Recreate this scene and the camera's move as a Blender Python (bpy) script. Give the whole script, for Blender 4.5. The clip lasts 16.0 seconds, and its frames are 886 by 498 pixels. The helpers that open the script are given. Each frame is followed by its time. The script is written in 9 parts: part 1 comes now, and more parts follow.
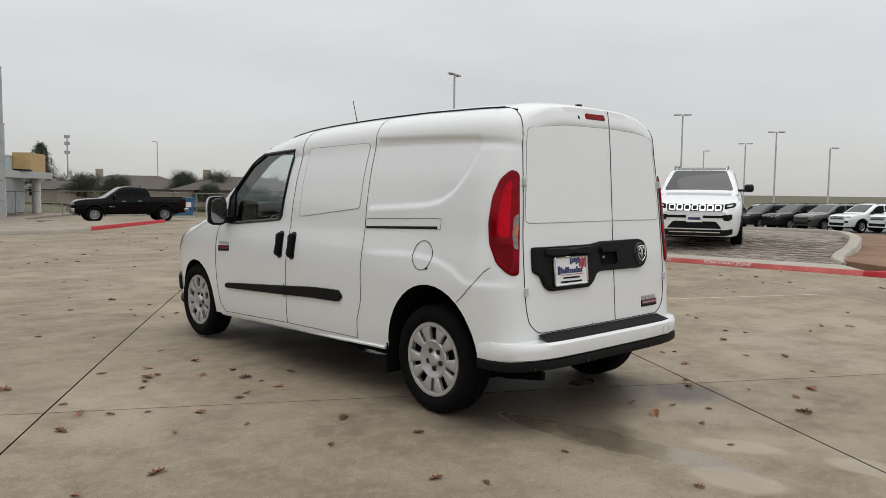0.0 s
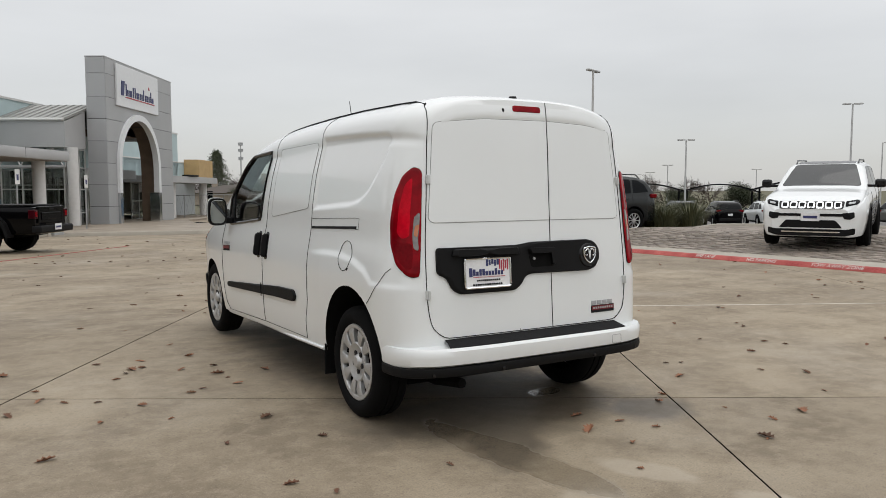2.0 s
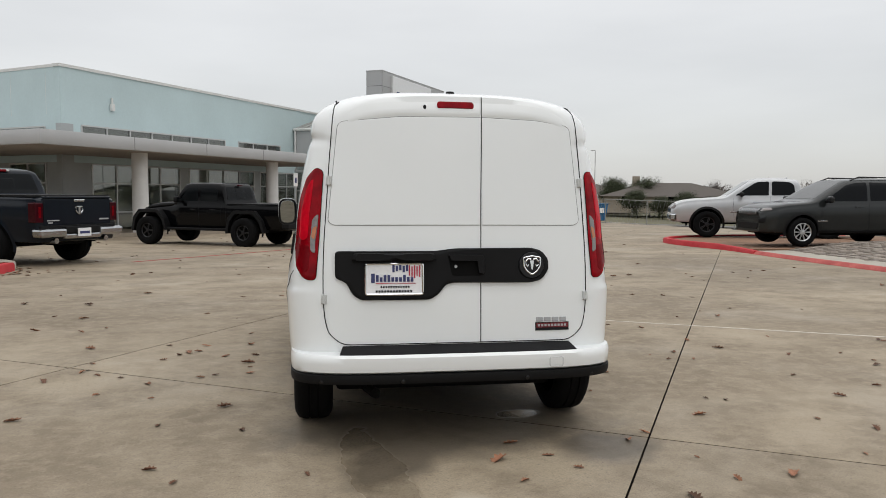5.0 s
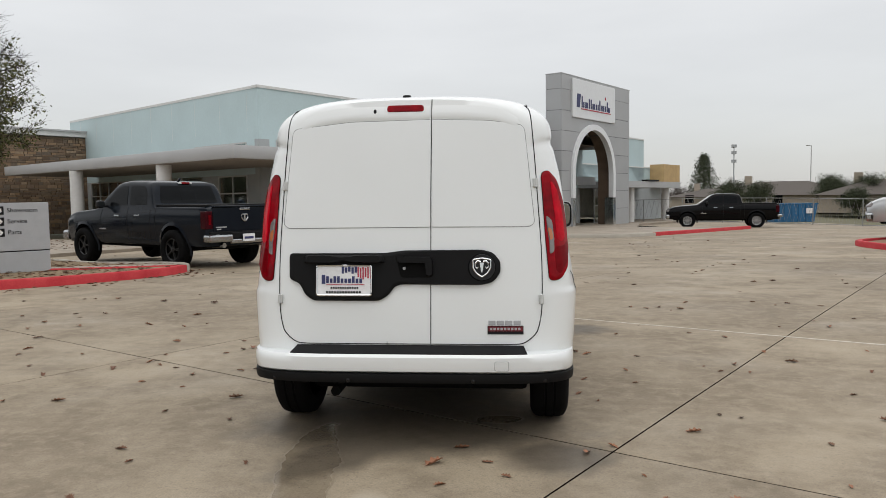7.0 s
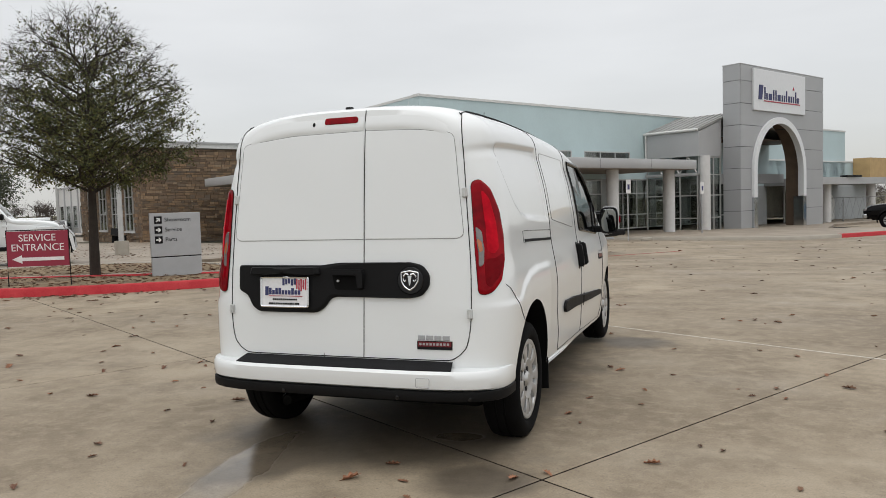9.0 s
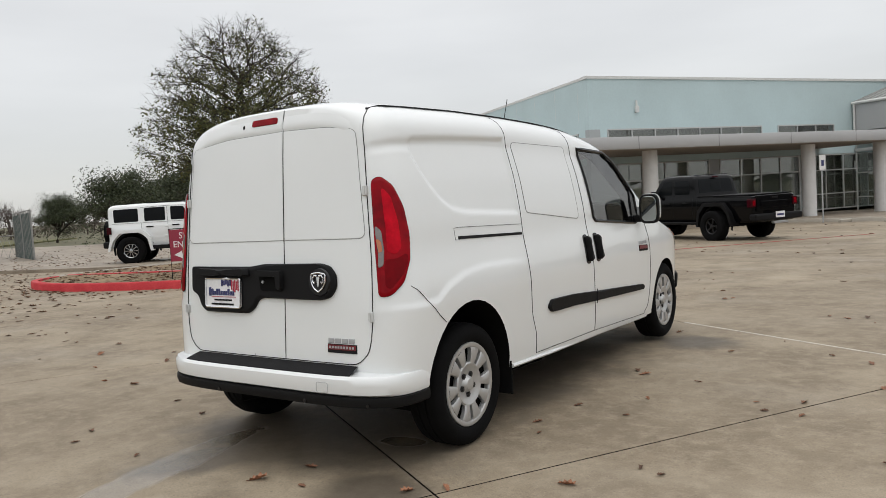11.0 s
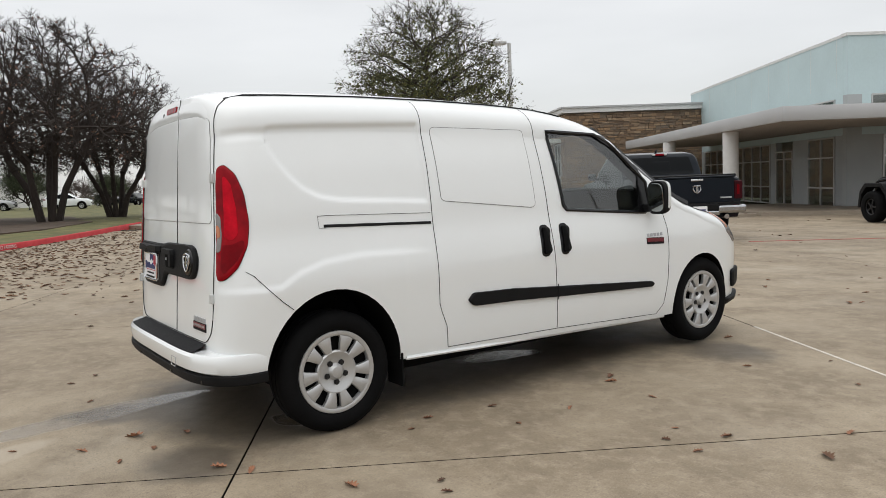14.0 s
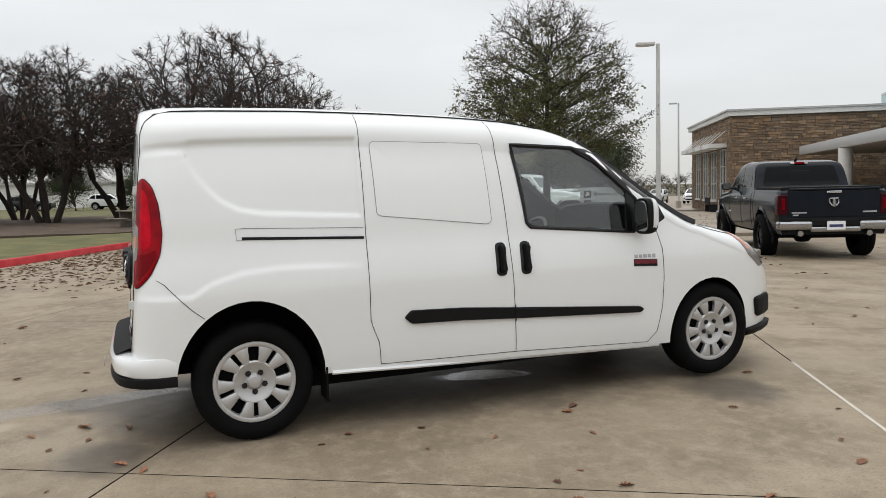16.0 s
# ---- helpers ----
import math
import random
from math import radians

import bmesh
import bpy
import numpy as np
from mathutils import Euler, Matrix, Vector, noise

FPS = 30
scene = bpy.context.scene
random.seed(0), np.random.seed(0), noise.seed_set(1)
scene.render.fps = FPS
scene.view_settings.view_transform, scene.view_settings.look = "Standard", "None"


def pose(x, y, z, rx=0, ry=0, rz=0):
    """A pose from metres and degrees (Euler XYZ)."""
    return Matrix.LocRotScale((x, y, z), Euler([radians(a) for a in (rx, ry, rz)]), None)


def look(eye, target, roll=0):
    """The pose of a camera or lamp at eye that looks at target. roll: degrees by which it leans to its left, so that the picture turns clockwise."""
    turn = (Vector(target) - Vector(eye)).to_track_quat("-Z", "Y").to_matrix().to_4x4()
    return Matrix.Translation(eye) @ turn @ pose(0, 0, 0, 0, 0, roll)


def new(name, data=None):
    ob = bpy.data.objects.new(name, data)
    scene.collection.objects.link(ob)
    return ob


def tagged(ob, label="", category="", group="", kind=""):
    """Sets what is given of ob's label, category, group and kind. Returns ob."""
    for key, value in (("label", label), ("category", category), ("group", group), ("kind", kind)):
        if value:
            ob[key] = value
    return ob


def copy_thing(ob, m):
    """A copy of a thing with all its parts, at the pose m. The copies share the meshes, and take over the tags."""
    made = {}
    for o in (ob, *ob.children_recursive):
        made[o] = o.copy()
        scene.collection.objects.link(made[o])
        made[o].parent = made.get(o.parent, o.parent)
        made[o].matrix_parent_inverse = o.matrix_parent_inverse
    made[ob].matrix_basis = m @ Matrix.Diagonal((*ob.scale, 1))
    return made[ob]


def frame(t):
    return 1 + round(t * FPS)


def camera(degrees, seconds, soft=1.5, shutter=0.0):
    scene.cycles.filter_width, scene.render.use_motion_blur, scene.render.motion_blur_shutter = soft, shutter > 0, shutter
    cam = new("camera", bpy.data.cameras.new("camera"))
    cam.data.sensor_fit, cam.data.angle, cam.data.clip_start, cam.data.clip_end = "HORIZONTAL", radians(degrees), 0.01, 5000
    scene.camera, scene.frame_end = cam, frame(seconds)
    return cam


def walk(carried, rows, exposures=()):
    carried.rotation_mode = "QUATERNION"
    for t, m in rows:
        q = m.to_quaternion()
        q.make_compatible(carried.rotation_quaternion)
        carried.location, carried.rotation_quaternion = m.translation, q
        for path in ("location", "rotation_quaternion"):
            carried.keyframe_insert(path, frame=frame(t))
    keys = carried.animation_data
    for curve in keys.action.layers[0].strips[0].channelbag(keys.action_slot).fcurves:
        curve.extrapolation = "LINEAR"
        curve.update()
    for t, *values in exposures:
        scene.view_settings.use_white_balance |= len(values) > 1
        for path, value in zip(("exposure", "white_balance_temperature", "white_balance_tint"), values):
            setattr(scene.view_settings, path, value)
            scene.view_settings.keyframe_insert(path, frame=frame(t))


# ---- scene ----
cam = camera(60.8, 16.0, soft=0.55)
PATH = [
    (0, (-3.763, -3.248, 1.308), (-2.408, -1.785, 1.154), 0.7),
    (0.5, (-3.486, -3.468, 1.311), (-2.209, -1.937, 1.152), 0.4),
    (1, (-3.206, -3.631, 1.302), (-2.009, -2.037, 1.142), 0.2),
    (1.5, (-2.907, -3.761, 1.311), (-1.792, -2.109, 1.153), 0.0),
    (2, (-2.61, -3.935, 1.307), (-1.582, -2.226, 1.151), 0.0),
    (2.5, (-2.297, -4.049, 1.296), (-1.367, -2.285, 1.141), 0.1),
    (3, (-1.994, -4.151, 1.303), (-1.17, -2.335, 1.15), 0.2),
    (3.5, (-1.675, -4.274, 1.306), (-0.969, -2.409, 1.158), 0.4),
    (4, (-1.347, -4.326, 1.294), (-0.756, -2.421, 1.149), 0.5),
    (4.2, (-1.218, -4.338, 1.296), (-0.676, -2.418, 1.152), 0.5),
    (6.3, (0.094, -4.502, 1.308), (0.076, -2.508, 1.161), -0.3),
    (6.5, (0.229, -4.507, 1.296), (0.162, -2.513, 1.159), -0.5),
    (7, (0.565, -4.461, 1.292), (0.369, -2.475, 1.155), -0.7),
    (7.5, (0.884, -4.379, 1.296), (0.569, -2.409, 1.158), -1.0),
    (8, (1.223, -4.318, 1.305), (0.789, -2.37, 1.171), -1.3),
    (8.5, (1.518, -4.205, 1.306), (0.966, -2.287, 1.18), -1.5),
    (9, (1.811, -4.085, 1.309), (1.136, -2.206, 1.189), -1.7),
    (9.5, (2.148, -3.96, 1.32), (1.351, -2.13, 1.2), -1.9),
    (10, (2.424, -3.77, 1.306), (1.514, -1.994, 1.178), -2.3),
    (10.2, (2.527, -3.676, 1.295), (1.57, -1.924, 1.168), -2.7),
    (12.3, (3.653, -2.693, 1.304), (2.28, -1.249, 1.134), -2.3),
    (12.5, (3.709, -2.617, 1.314), (2.313, -1.196, 1.136), -1.9),
    (13, (3.934, -2.321, 1.315), (2.456, -0.986, 1.132), -2.1),
    (13.5, (4.164, -2.046, 1.298), (2.606, -0.805, 1.116), -2.3),
    (14, (4.378, -1.772, 1.302), (2.747, -0.629, 1.122), -2.4),
    (14.5, (4.534, -1.47, 1.315), (2.839, -0.424, 1.139), -2.1),
    (15, (4.696, -1.167, 1.308), (2.942, -0.221, 1.138), -1.8),
    (15.5, (4.84, -0.869, 1.313), (3.035, -0.021, 1.149), -1.6),
    (16, (4.928, -0.548, 1.326), (3.08, 0.201, 1.169), -1.5),
]
walk(cam, [(t, look(eye, target, roll)) for t, eye, target, roll in PATH], exposures=((0, -0.12), (4, 0.0), (10, 0.0), (12.5, 0.03), (14, 0.12), (16, 0.12)))

# ---- light ----
world = bpy.data.worlds.new("overcast_sky")
scene.world = world
world.use_nodes = True
wt = world.node_tree
for nd in list(wt.nodes):
    wt.nodes.remove(nd)
LN = wt.links.new
w_out = wt.nodes.new("ShaderNodeOutputWorld")
w_bg = wt.nodes.new("ShaderNodeBackground")
w_co = wt.nodes.new("ShaderNodeTexCoord")
w_sep = wt.nodes.new("ShaderNodeSeparateXYZ")
LN(w_co.outputs["Generated"], w_sep.inputs[0])
w_grad = wt.nodes.new("ShaderNodeMapRange")       # overcast sky: the zenith is brighter than the horizon
w_grad.inputs["From Min"].default_value, w_grad.inputs["From Max"].default_value = 0.0, 1.0
w_grad.inputs["To Min"].default_value, w_grad.inputs["To Max"].default_value = 0.78, 1.95
LN(w_sep.outputs["Z"], w_grad.inputs["Value"])
w_map = wt.nodes.new("ShaderNodeMapping")
w_map.inputs["Scale"].default_value = (1.2, 1.2, 5.0)
LN(w_co.outputs["Generated"], w_map.inputs["Vector"])
w_noise = wt.nodes.new("ShaderNodeTexNoise")
w_noise.inputs["Scale"].default_value, w_noise.inputs["Detail"].default_value, w_noise.inputs["Roughness"].default_value = 1.6, 5.0, 0.5
LN(w_map.outputs[0], w_noise.inputs["Vector"])
w_cl = wt.nodes.new("ShaderNodeMapRange")
w_cl.inputs["From Min"].default_value, w_cl.inputs["From Max"].default_value = 0.3, 0.7
w_cl.inputs["To Min"].default_value, w_cl.inputs["To Max"].default_value = 0.90, 1.06
LN(w_noise.outputs["Fac"], w_cl.inputs["Value"])
w_mul = wt.nodes.new("ShaderNodeMath")
w_mul.operation = "MULTIPLY"
LN(w_grad.outputs[0], w_mul.inputs[0])
LN(w_cl.outputs[0], w_mul.inputs[1])
w_sky = wt.nodes.new("ShaderNodeTexSky")
w_sky.sky_type, w_sky.sun_disc = "NISHITA", False
w_sky.sun_elevation, w_sky.sun_rotation = radians(73), radians(160)
w_dim = wt.nodes.new("ShaderNodeVectorMath")
w_dim.operation = "SCALE"
w_dim.inputs["Scale"].default_value = 0.02
LN(w_sky.outputs[0], w_dim.inputs[0])
w_grey = wt.nodes.new("ShaderNodeVectorMath")
w_grey.operation = "SCALE"
w_grey.inputs[0].default_value = (0.718, 0.716, 0.708)
LN(w_mul.outputs[0], w_grey.inputs["Scale"])
w_add = wt.nodes.new("ShaderNodeVectorMath")
w_add.operation = "ADD"
LN(w_grey.outputs[0], w_add.inputs[0])
LN(w_dim.outputs[0], w_add.inputs[1])
LN(w_add.outputs[0], w_bg.inputs["Color"])
w_bg.inputs["Strength"].default_value = 1.0
LN(w_bg.outputs[0], w_out.inputs["Surface"])

sun = new("sun", bpy.data.lights.new("sun", "SUN"))
sun.data.energy, sun.data.angle, sun.data.color = 0.6, radians(75), (1.0, 0.97, 0.93)
sun.matrix_world = look((3, -8, 28), (0, 0, 0))

# ---- materials ----


def nodes_of(name):
    m = bpy.data.materials.new(name)
    m.use_nodes = True
    return m, m.node_tree, m.node_tree.nodes["Principled BSDF"]


def mat(name, colour, rough=0.5, metal=0.0, vary=0.12, scale=6.0, bump=0.0, fine=60.0, coat=0.0, tint=None, spec=0.5, random_piece=0.0):
    """A plain surface with variation at two scales."""
    m, nt, bs = nodes_of(name)
    L = nt.links.new
    bs.inputs["Roughness"].default_value, bs.inputs["Metallic"].default_value = rough, metal
    bs.inputs["Coat Weight"].default_value, bs.inputs["Specular IOR Level"].default_value = coat, spec
    bs.inputs["Coat Roughness"].default_value = 0.04
    geo = nt.nodes.new("ShaderNodeNewGeometry")
    big, small = nt.nodes.new("ShaderNodeTexNoise"), nt.nodes.new("ShaderNodeTexNoise")
    for nd, sc, de in ((big, scale, 4.0), (small, fine, 3.0)):
        nd.inputs["Scale"].default_value, nd.inputs["Detail"].default_value = sc, de
        L(geo.outputs["Position"], nd.inputs["Vector"])
    add = nt.nodes.new("ShaderNodeMath")
    add.operation = "MULTIPLY_ADD"
    add.inputs[1].default_value, add.inputs[2].default_value = 0.35, 0.0
    L(small.outputs["Fac"], add.inputs[0])
    add2 = nt.nodes.new("ShaderNodeMath")
    add2.operation = "MULTIPLY_ADD"
    add2.inputs[1].default_value = 0.65
    L(big.outputs["Fac"], add2.inputs[0])
    L(add.outputs[0], add2.inputs[2])
    mr = nt.nodes.new("ShaderNodeMapRange")
    mr.inputs["From Min"].default_value, mr.inputs["From Max"].default_value = 0.3, 0.7
    L(add2.outputs[0], mr.inputs["Value"])
    mix = nt.nodes.new("ShaderNodeMix")
    mix.data_type = "RGBA"
    other = tint or tuple(min(1.0, c * (1 + vary)) for c in colour)
    mix.inputs["A"].default_value = (*[c * (1 - vary) for c in colour], 1)
    mix.inputs["B"].default_value = (*other, 1)
    L(mr.outputs[0], mix.inputs["Factor"])
    last = mix.outputs["Result"]
    if random_piece:
        info = nt.nodes.new("ShaderNodeObjectInfo")
        rr = nt.nodes.new("ShaderNodeMapRange")
        rr.inputs["To Min"].default_value, rr.inputs["To Max"].default_value = 1 - random_piece, 1 + random_piece
        L(info.outputs["Random"], rr.inputs["Value"])
        sc = nt.nodes.new("ShaderNodeVectorMath")
        sc.operation = "SCALE"
        L(last, sc.inputs[0])
        L(rr.outputs[0], sc.inputs["Scale"])
        last = sc.outputs[0]
    L(last, bs.inputs["Base Color"])
    if bump:
        bp = nt.nodes.new("ShaderNodeBump")
        bp.inputs["Strength"].default_value, bp.inputs["Distance"].default_value = bump, 0.01
        L(add2.outputs[0], bp.inputs["Height"])
        L(bp.outputs[0], bs.inputs["Normal"])
    return m


def glass(name, colour, least=0.06):
    """A thin pane: clear with a tint, glossy by its angle."""
    m, nt, bs = nodes_of(name)
    nt.nodes.remove(bs)
    L = nt.links.new
    out = nt.nodes["Material Output"]
    tr, gl, mx, fr = nt.nodes.new("ShaderNodeBsdfTransparent"), nt.nodes.new("ShaderNodeBsdfGlossy"), nt.nodes.new("ShaderNodeMixShader"), nt.nodes.new("ShaderNodeLayerWeight")
    tr.inputs["Color"].default_value = (*colour, 1)
    gl.inputs["Roughness"].default_value = 0.01
    fr.inputs["Blend"].default_value = 0.5
    pw, ma = nt.nodes.new("ShaderNodeMath"), nt.nodes.new("ShaderNodeMath")
    pw.operation, ma.operation = "POWER", "MULTIPLY_ADD"
    pw.inputs[1].default_value, ma.inputs[1].default_value, ma.inputs[2].default_value = 4.0, 0.9, least
    L(fr.outputs["Facing"], pw.inputs[0])
    L(pw.outputs[0], ma.inputs[0])
    L(ma.outputs[0], mx.inputs[0])
    L(tr.outputs[0], mx.inputs[1])
    L(gl.outputs[0], mx.inputs[2])
    L(mx.outputs[0], out.inputs["Surface"])
    return m


M_WHITE = mat("white_car_paint", (0.755, 0.775, 0.775), 0.32, 0, 0.015, 2.0, 0, 200, coat=1.0)
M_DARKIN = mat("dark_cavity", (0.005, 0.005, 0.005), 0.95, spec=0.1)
M_BLACKPL = mat("black_textured_plastic", (0.0055, 0.0055, 0.006), 0.6, 0, 0.2, 8, 0.15, 350, spec=0.17)
M_GLOSSBK = mat("gloss_black_plastic", (0.006, 0.006, 0.007), 0.2, 0, 0.1, spec=0.35)
M_RUBBER = mat("tyre_rubber", (0.0045, 0.0045, 0.0047), 0.85, 0, 0.3, 9, 0.2, 120, spec=0.10)
M_SILVER = mat("silver_wheel_paint", (0.47, 0.47, 0.465), 0.36, 0.55, 0.06, 7)
M_CHROME = mat("chrome", (0.75, 0.76, 0.78), 0.12, 1.0, 0.03)
M_STEEL = mat("galvanised_steel", (0.42, 0.43, 0.44), 0.5, 0.7, 0.1)
M_SEAM = mat("panel_gap", (0.012, 0.012, 0.013), 0.8, spec=0.2)
M_RED = mat("red_lens", (0.21, 0.001, 0.006), 0.08, 0, 0.55, 3, 0, 20, tint=(0.36, 0.002, 0.009), spec=0.14)
M_REDBRIGHT = mat("bright_red_lens", (0.48, 0.004, 0.015), 0.08, 0, 0.3, 12, 0, 60, spec=0.08)
M_REDDK = mat("dark_red_lens", (0.15, 0.002, 0.005), 0.12, 0, 0.3, 14, spec=0.08)
M_GROOVESHADE = mat("grey_groove_shade", (0.22, 0.225, 0.22), 0.6)
M_HINGE = mat("grey_white_hinge_paint", (0.55, 0.56, 0.55), 0.45)
M_STEPPAD = mat("black_step_rubber", (0.010, 0.010, 0.011), 0.75, 0, 0.2, 8, 0.3, 160, spec=0.2)
M_CLEAR = mat("clear_lens", (0.20, 0.18, 0.175), 0.15, 0.2, 0.25, 40, coat=0.5)
M_AMBER = mat("amber_lens", (0.45, 0.14, 0.05), 0.15, 0, 0.1, 40, coat=1.0)
M_BADGE = mat("dark_red_badge_enamel", (0.13, 0.006, 0.012), 0.3, 0, 0.2)
M_PLATE = mat("plate_white", (0.75, 0.75, 0.76), 0.4)
M_NAVY = mat("navy_ink", (0.03, 0.035, 0.12), 0.5)
M_REDINK = mat("red_ink", (0.4, 0.03, 0.06), 0.5)
M_GLASS = glass("tinted_window_glass", (0.90, 0.955, 0.94), 0.13)
M_DKGLASS = mat("dark_privacy_glass", (0.006, 0.007, 0.008), 0.04, 0, 0.1, spec=0.09)
M_SCREEN = mat("car_windscreen_glass", (0.010, 0.012, 0.012), 0.03, 0, 0.1, spec=0.75)
M_MIRROR = mat("mirror_glass", (0.32, 0.345, 0.345), 0.02, 1.0, 0.0)
M_SEAT = mat("grey_seat_fabric", (0.06, 0.06, 0.065), 0.9, 0, 0.15, 20)
M_DASH = mat("dark_dashboard", (0.03, 0.03, 0.032), 0.7)
M_BLACKPAINT = mat("black_car_paint", (0.0025, 0.0025, 0.003), 0.10, 0, 0.1, spec=0.16)
M_NAVYPAINT = mat("dark_slate_car_paint", (0.010, 0.013, 0.018), 0.12, 0.0, 0.08, spec=0.14)
M_GREYPAINT = mat("dark_grey_car_paint", (0.015, 0.017, 0.017), 0.16, 0.1, 0.08, spec=0.4)
M_LGREYPAINT = mat("light_grey_car_paint", (0.42, 0.43, 0.44), 0.3, 0.3, 0.05, coat=1.0)
M_TANPAINT = mat("olive_car_paint", (0.06, 0.062, 0.05), 0.3, 0.3, 0.05, coat=1.0)
M_ALLOY = mat("alloy_wheel", (0.6, 0.6, 0.61), 0.3, 0.8, 0.05)
M_BLKWHEEL = mat("black_wheel", (0.015, 0.015, 0.016), 0.35, 0.3)

# ---- mesh helpers ----


def mesh_of(name, verts, faces, smooth=40, mats=(), index=None):
    me = bpy.data.meshes.new(name)
    me.from_pydata([tuple(v) for v in verts], [], [tuple(f) for f in faces])
    bm = bmesh.new()
    bm.from_mesh(me)
    bmesh.ops.recalc_face_normals(bm, faces=bm.faces)
    bm.to_mesh(me)
    bm.free()
    if smooth:
        me.polygons.foreach_set("use_smooth", [True] * len(me.polygons))
        me.set_sharp_from_angle(angle=radians(smooth))
    for m in mats:
        me.materials.append(m)
    if index:
        me.polygons.foreach_set("material_index", index)
    return me


def part(name, data, material=None, parent=None, label="", m=None):
    """Links one mesh (a bmesh, a mesh or a pair of lists) as one object under its thing or part."""
    if isinstance(data, bmesh.types.BMesh):
        me = bpy.data.meshes.new(name)
        data.to_mesh(me)
        data.free()
    elif isinstance(data, tuple):
        me = mesh_of(name, *data)
    else:
        me = data
    if material is not None and not me.materials:
        me.materials.append(material)
    ob = new(name, me)
    if parent is not None:
        ob.parent = parent
    if m is not None:
        ob.matrix_basis = m
    if label:
        ob["label"] = label
    return ob


def thing(name, label, category, m=None, group="", kind=""):
    """An empty at a thing's base, which parents its parts."""
    ob = new(name)
    ob.empty_display_size = 0.1
    if m is not None:
        ob.matrix_basis = m
    return tagged(ob, label, category, group, kind)


def box(x0, x1, y0, y1, z0, z1, bevel=0.0):
    bm = bmesh.new()
    bmesh.ops.create_cube(bm, size=1.0)
    for v in bm.verts:
        v.co = Vector((x0 + (v.co.x + 0.5) * (x1 - x0), y0 + (v.co.y + 0.5) * (y1 - y0), z0 + (v.co.z + 0.5) * (z1 - z0)))
    if bevel:
        bmesh.ops.bevel(bm, geom=bm.edges[:], offset=bevel, segments=2, affect="EDGES", profile=0.5)
    return bm


def tube(points, radius, sides=8, closed=False, r_end=None):
    """A round bar along points; the radius may run to r_end."""
    verts, faces = [], []
    pts = [Vector(p) for p in points]
    n = len(pts)
    up = Vector((0.123, 0.045, 1.0))
    for i, p in enumerate(pts):
        a, b = pts[max(i - 1, 0)], pts[min(i + 1, n - 1)]
        if closed:
            a, b = pts[i - 1], pts[(i + 1) % n]
        t = (b - a).normalized()
        s = t.cross(up)
        if s.length < 0.05:
            s = t.cross(Vector((1, 0.2, 0)))
        s.normalize()
        q = s.cross(t)
        r = radius if r_end is None else radius + (r_end - radius) * i / max(1, n - 1)
        for k in range(sides):
            c = 2 * math.pi * k / sides
            verts.append(p + r * (math.cos(c) * s + math.sin(c) * q))
    for i in range(n if closed else n - 1):
        for k in range(sides):
            j = (i + 1) % n
            faces.append((i * sides + k, i * sides + (k + 1) % sides, j * sides + (k + 1) % sides, j * sides + k))
    if not closed:
        faces.append(tuple(range(sides))[::-1])
        faces.append(tuple((n - 1) * sides + k for k in range(sides)))
    return verts, faces


def revolve(profile, steps=32, axis="x"):
    """Turns a profile of (radius, along) round the x or z axis."""
    verts, faces = [], []
    n = len(profile)
    for k in range(steps):
        c, s = math.cos(2 * math.pi * k / steps), math.sin(2 * math.pi * k / steps)
        for r, a in profile:
            verts.append((a, r * c, r * s) if axis == "x" else (r * c, r * s, a))
    for k in range(steps):
        for i in range(n - 1):
            j = (k + 1) % steps
            faces.append((k * n + i, k * n + i + 1, j * n + i + 1, j * n + i))
    return verts, faces


def merge(*pairs):
    verts, faces = [], []
    for v, f in pairs:
        o = len(verts)
        verts += list(v)
        faces += [tuple(i + o for i in g) for g in f]
    return verts, faces


def prism(outline, a0, a1, axis="x", rnd=0.0):
    """Extrudes a closed outline of two coordinates along an axis; rnd rounds both ends inwards."""
    n = len(outline)
    cx, cy = sum(p[0] for p in outline) / n, sum(p[1] for p in outline) / n

    def put(p, a):
        return {"x": (a, p[0], p[1]), "y": (p[0], a, p[1]), "z": (p[0], p[1], a)}[axis]

    def inset(p, q, r, amount):
        e1, e2 = Vector((q[0] - p[0], q[1] - p[1])), Vector((r[0] - q[0], r[1] - q[1]))
        nn = Vector((e1.y, -e1.x)).normalized() + Vector((e2.y, -e2.x)).normalized()
        if nn.length < 1e-6:
            return q
        nn.normalize()
        return (q[0] - nn.x * amount, q[1] - nn.y * amount)

    area = sum(outline[i][0] * outline[(i + 1) % n][1] - outline[(i + 1) % n][0] * outline[i][1] for i in range(n))
    o = list(outline) if area > 0 else list(reversed(outline))
    small = [inset(o[i - 1], o[i], o[(i + 1) % n], rnd) for i in range(n)]
    rings = [(o, a0), (o, a1)] if not rnd else [(small, a0), (o, a0 + rnd), (o, a1 - rnd), (small, a1)]
    verts = [put(p, a) for ring, a in rings for p in ring]
    faces = []
    for k in range(len(rings) - 1):
        for i in range(n):
            j = (i + 1) % n
            faces.append((k * n + i, k * n + j, (k + 1) * n + j, (k + 1) * n + i))
    faces.append(tuple(range(n))[::-1])
    faces.append(tuple((len(rings) - 1) * n + i for i in range(n)))
    return verts, faces


def lerp_table(table, v):
    return float(np.interp(v, [a for a, _ in table], [b for _, b in table]))


def smooth_table(table, v):
    """Like lerp_table, with the corners rounded off."""
    return sum(lerp_table(table, v + o) * w for o, w in ((-0.06, 1), (-0.03, 2), (0, 3), (0.03, 2), (0.06, 1))) / 9


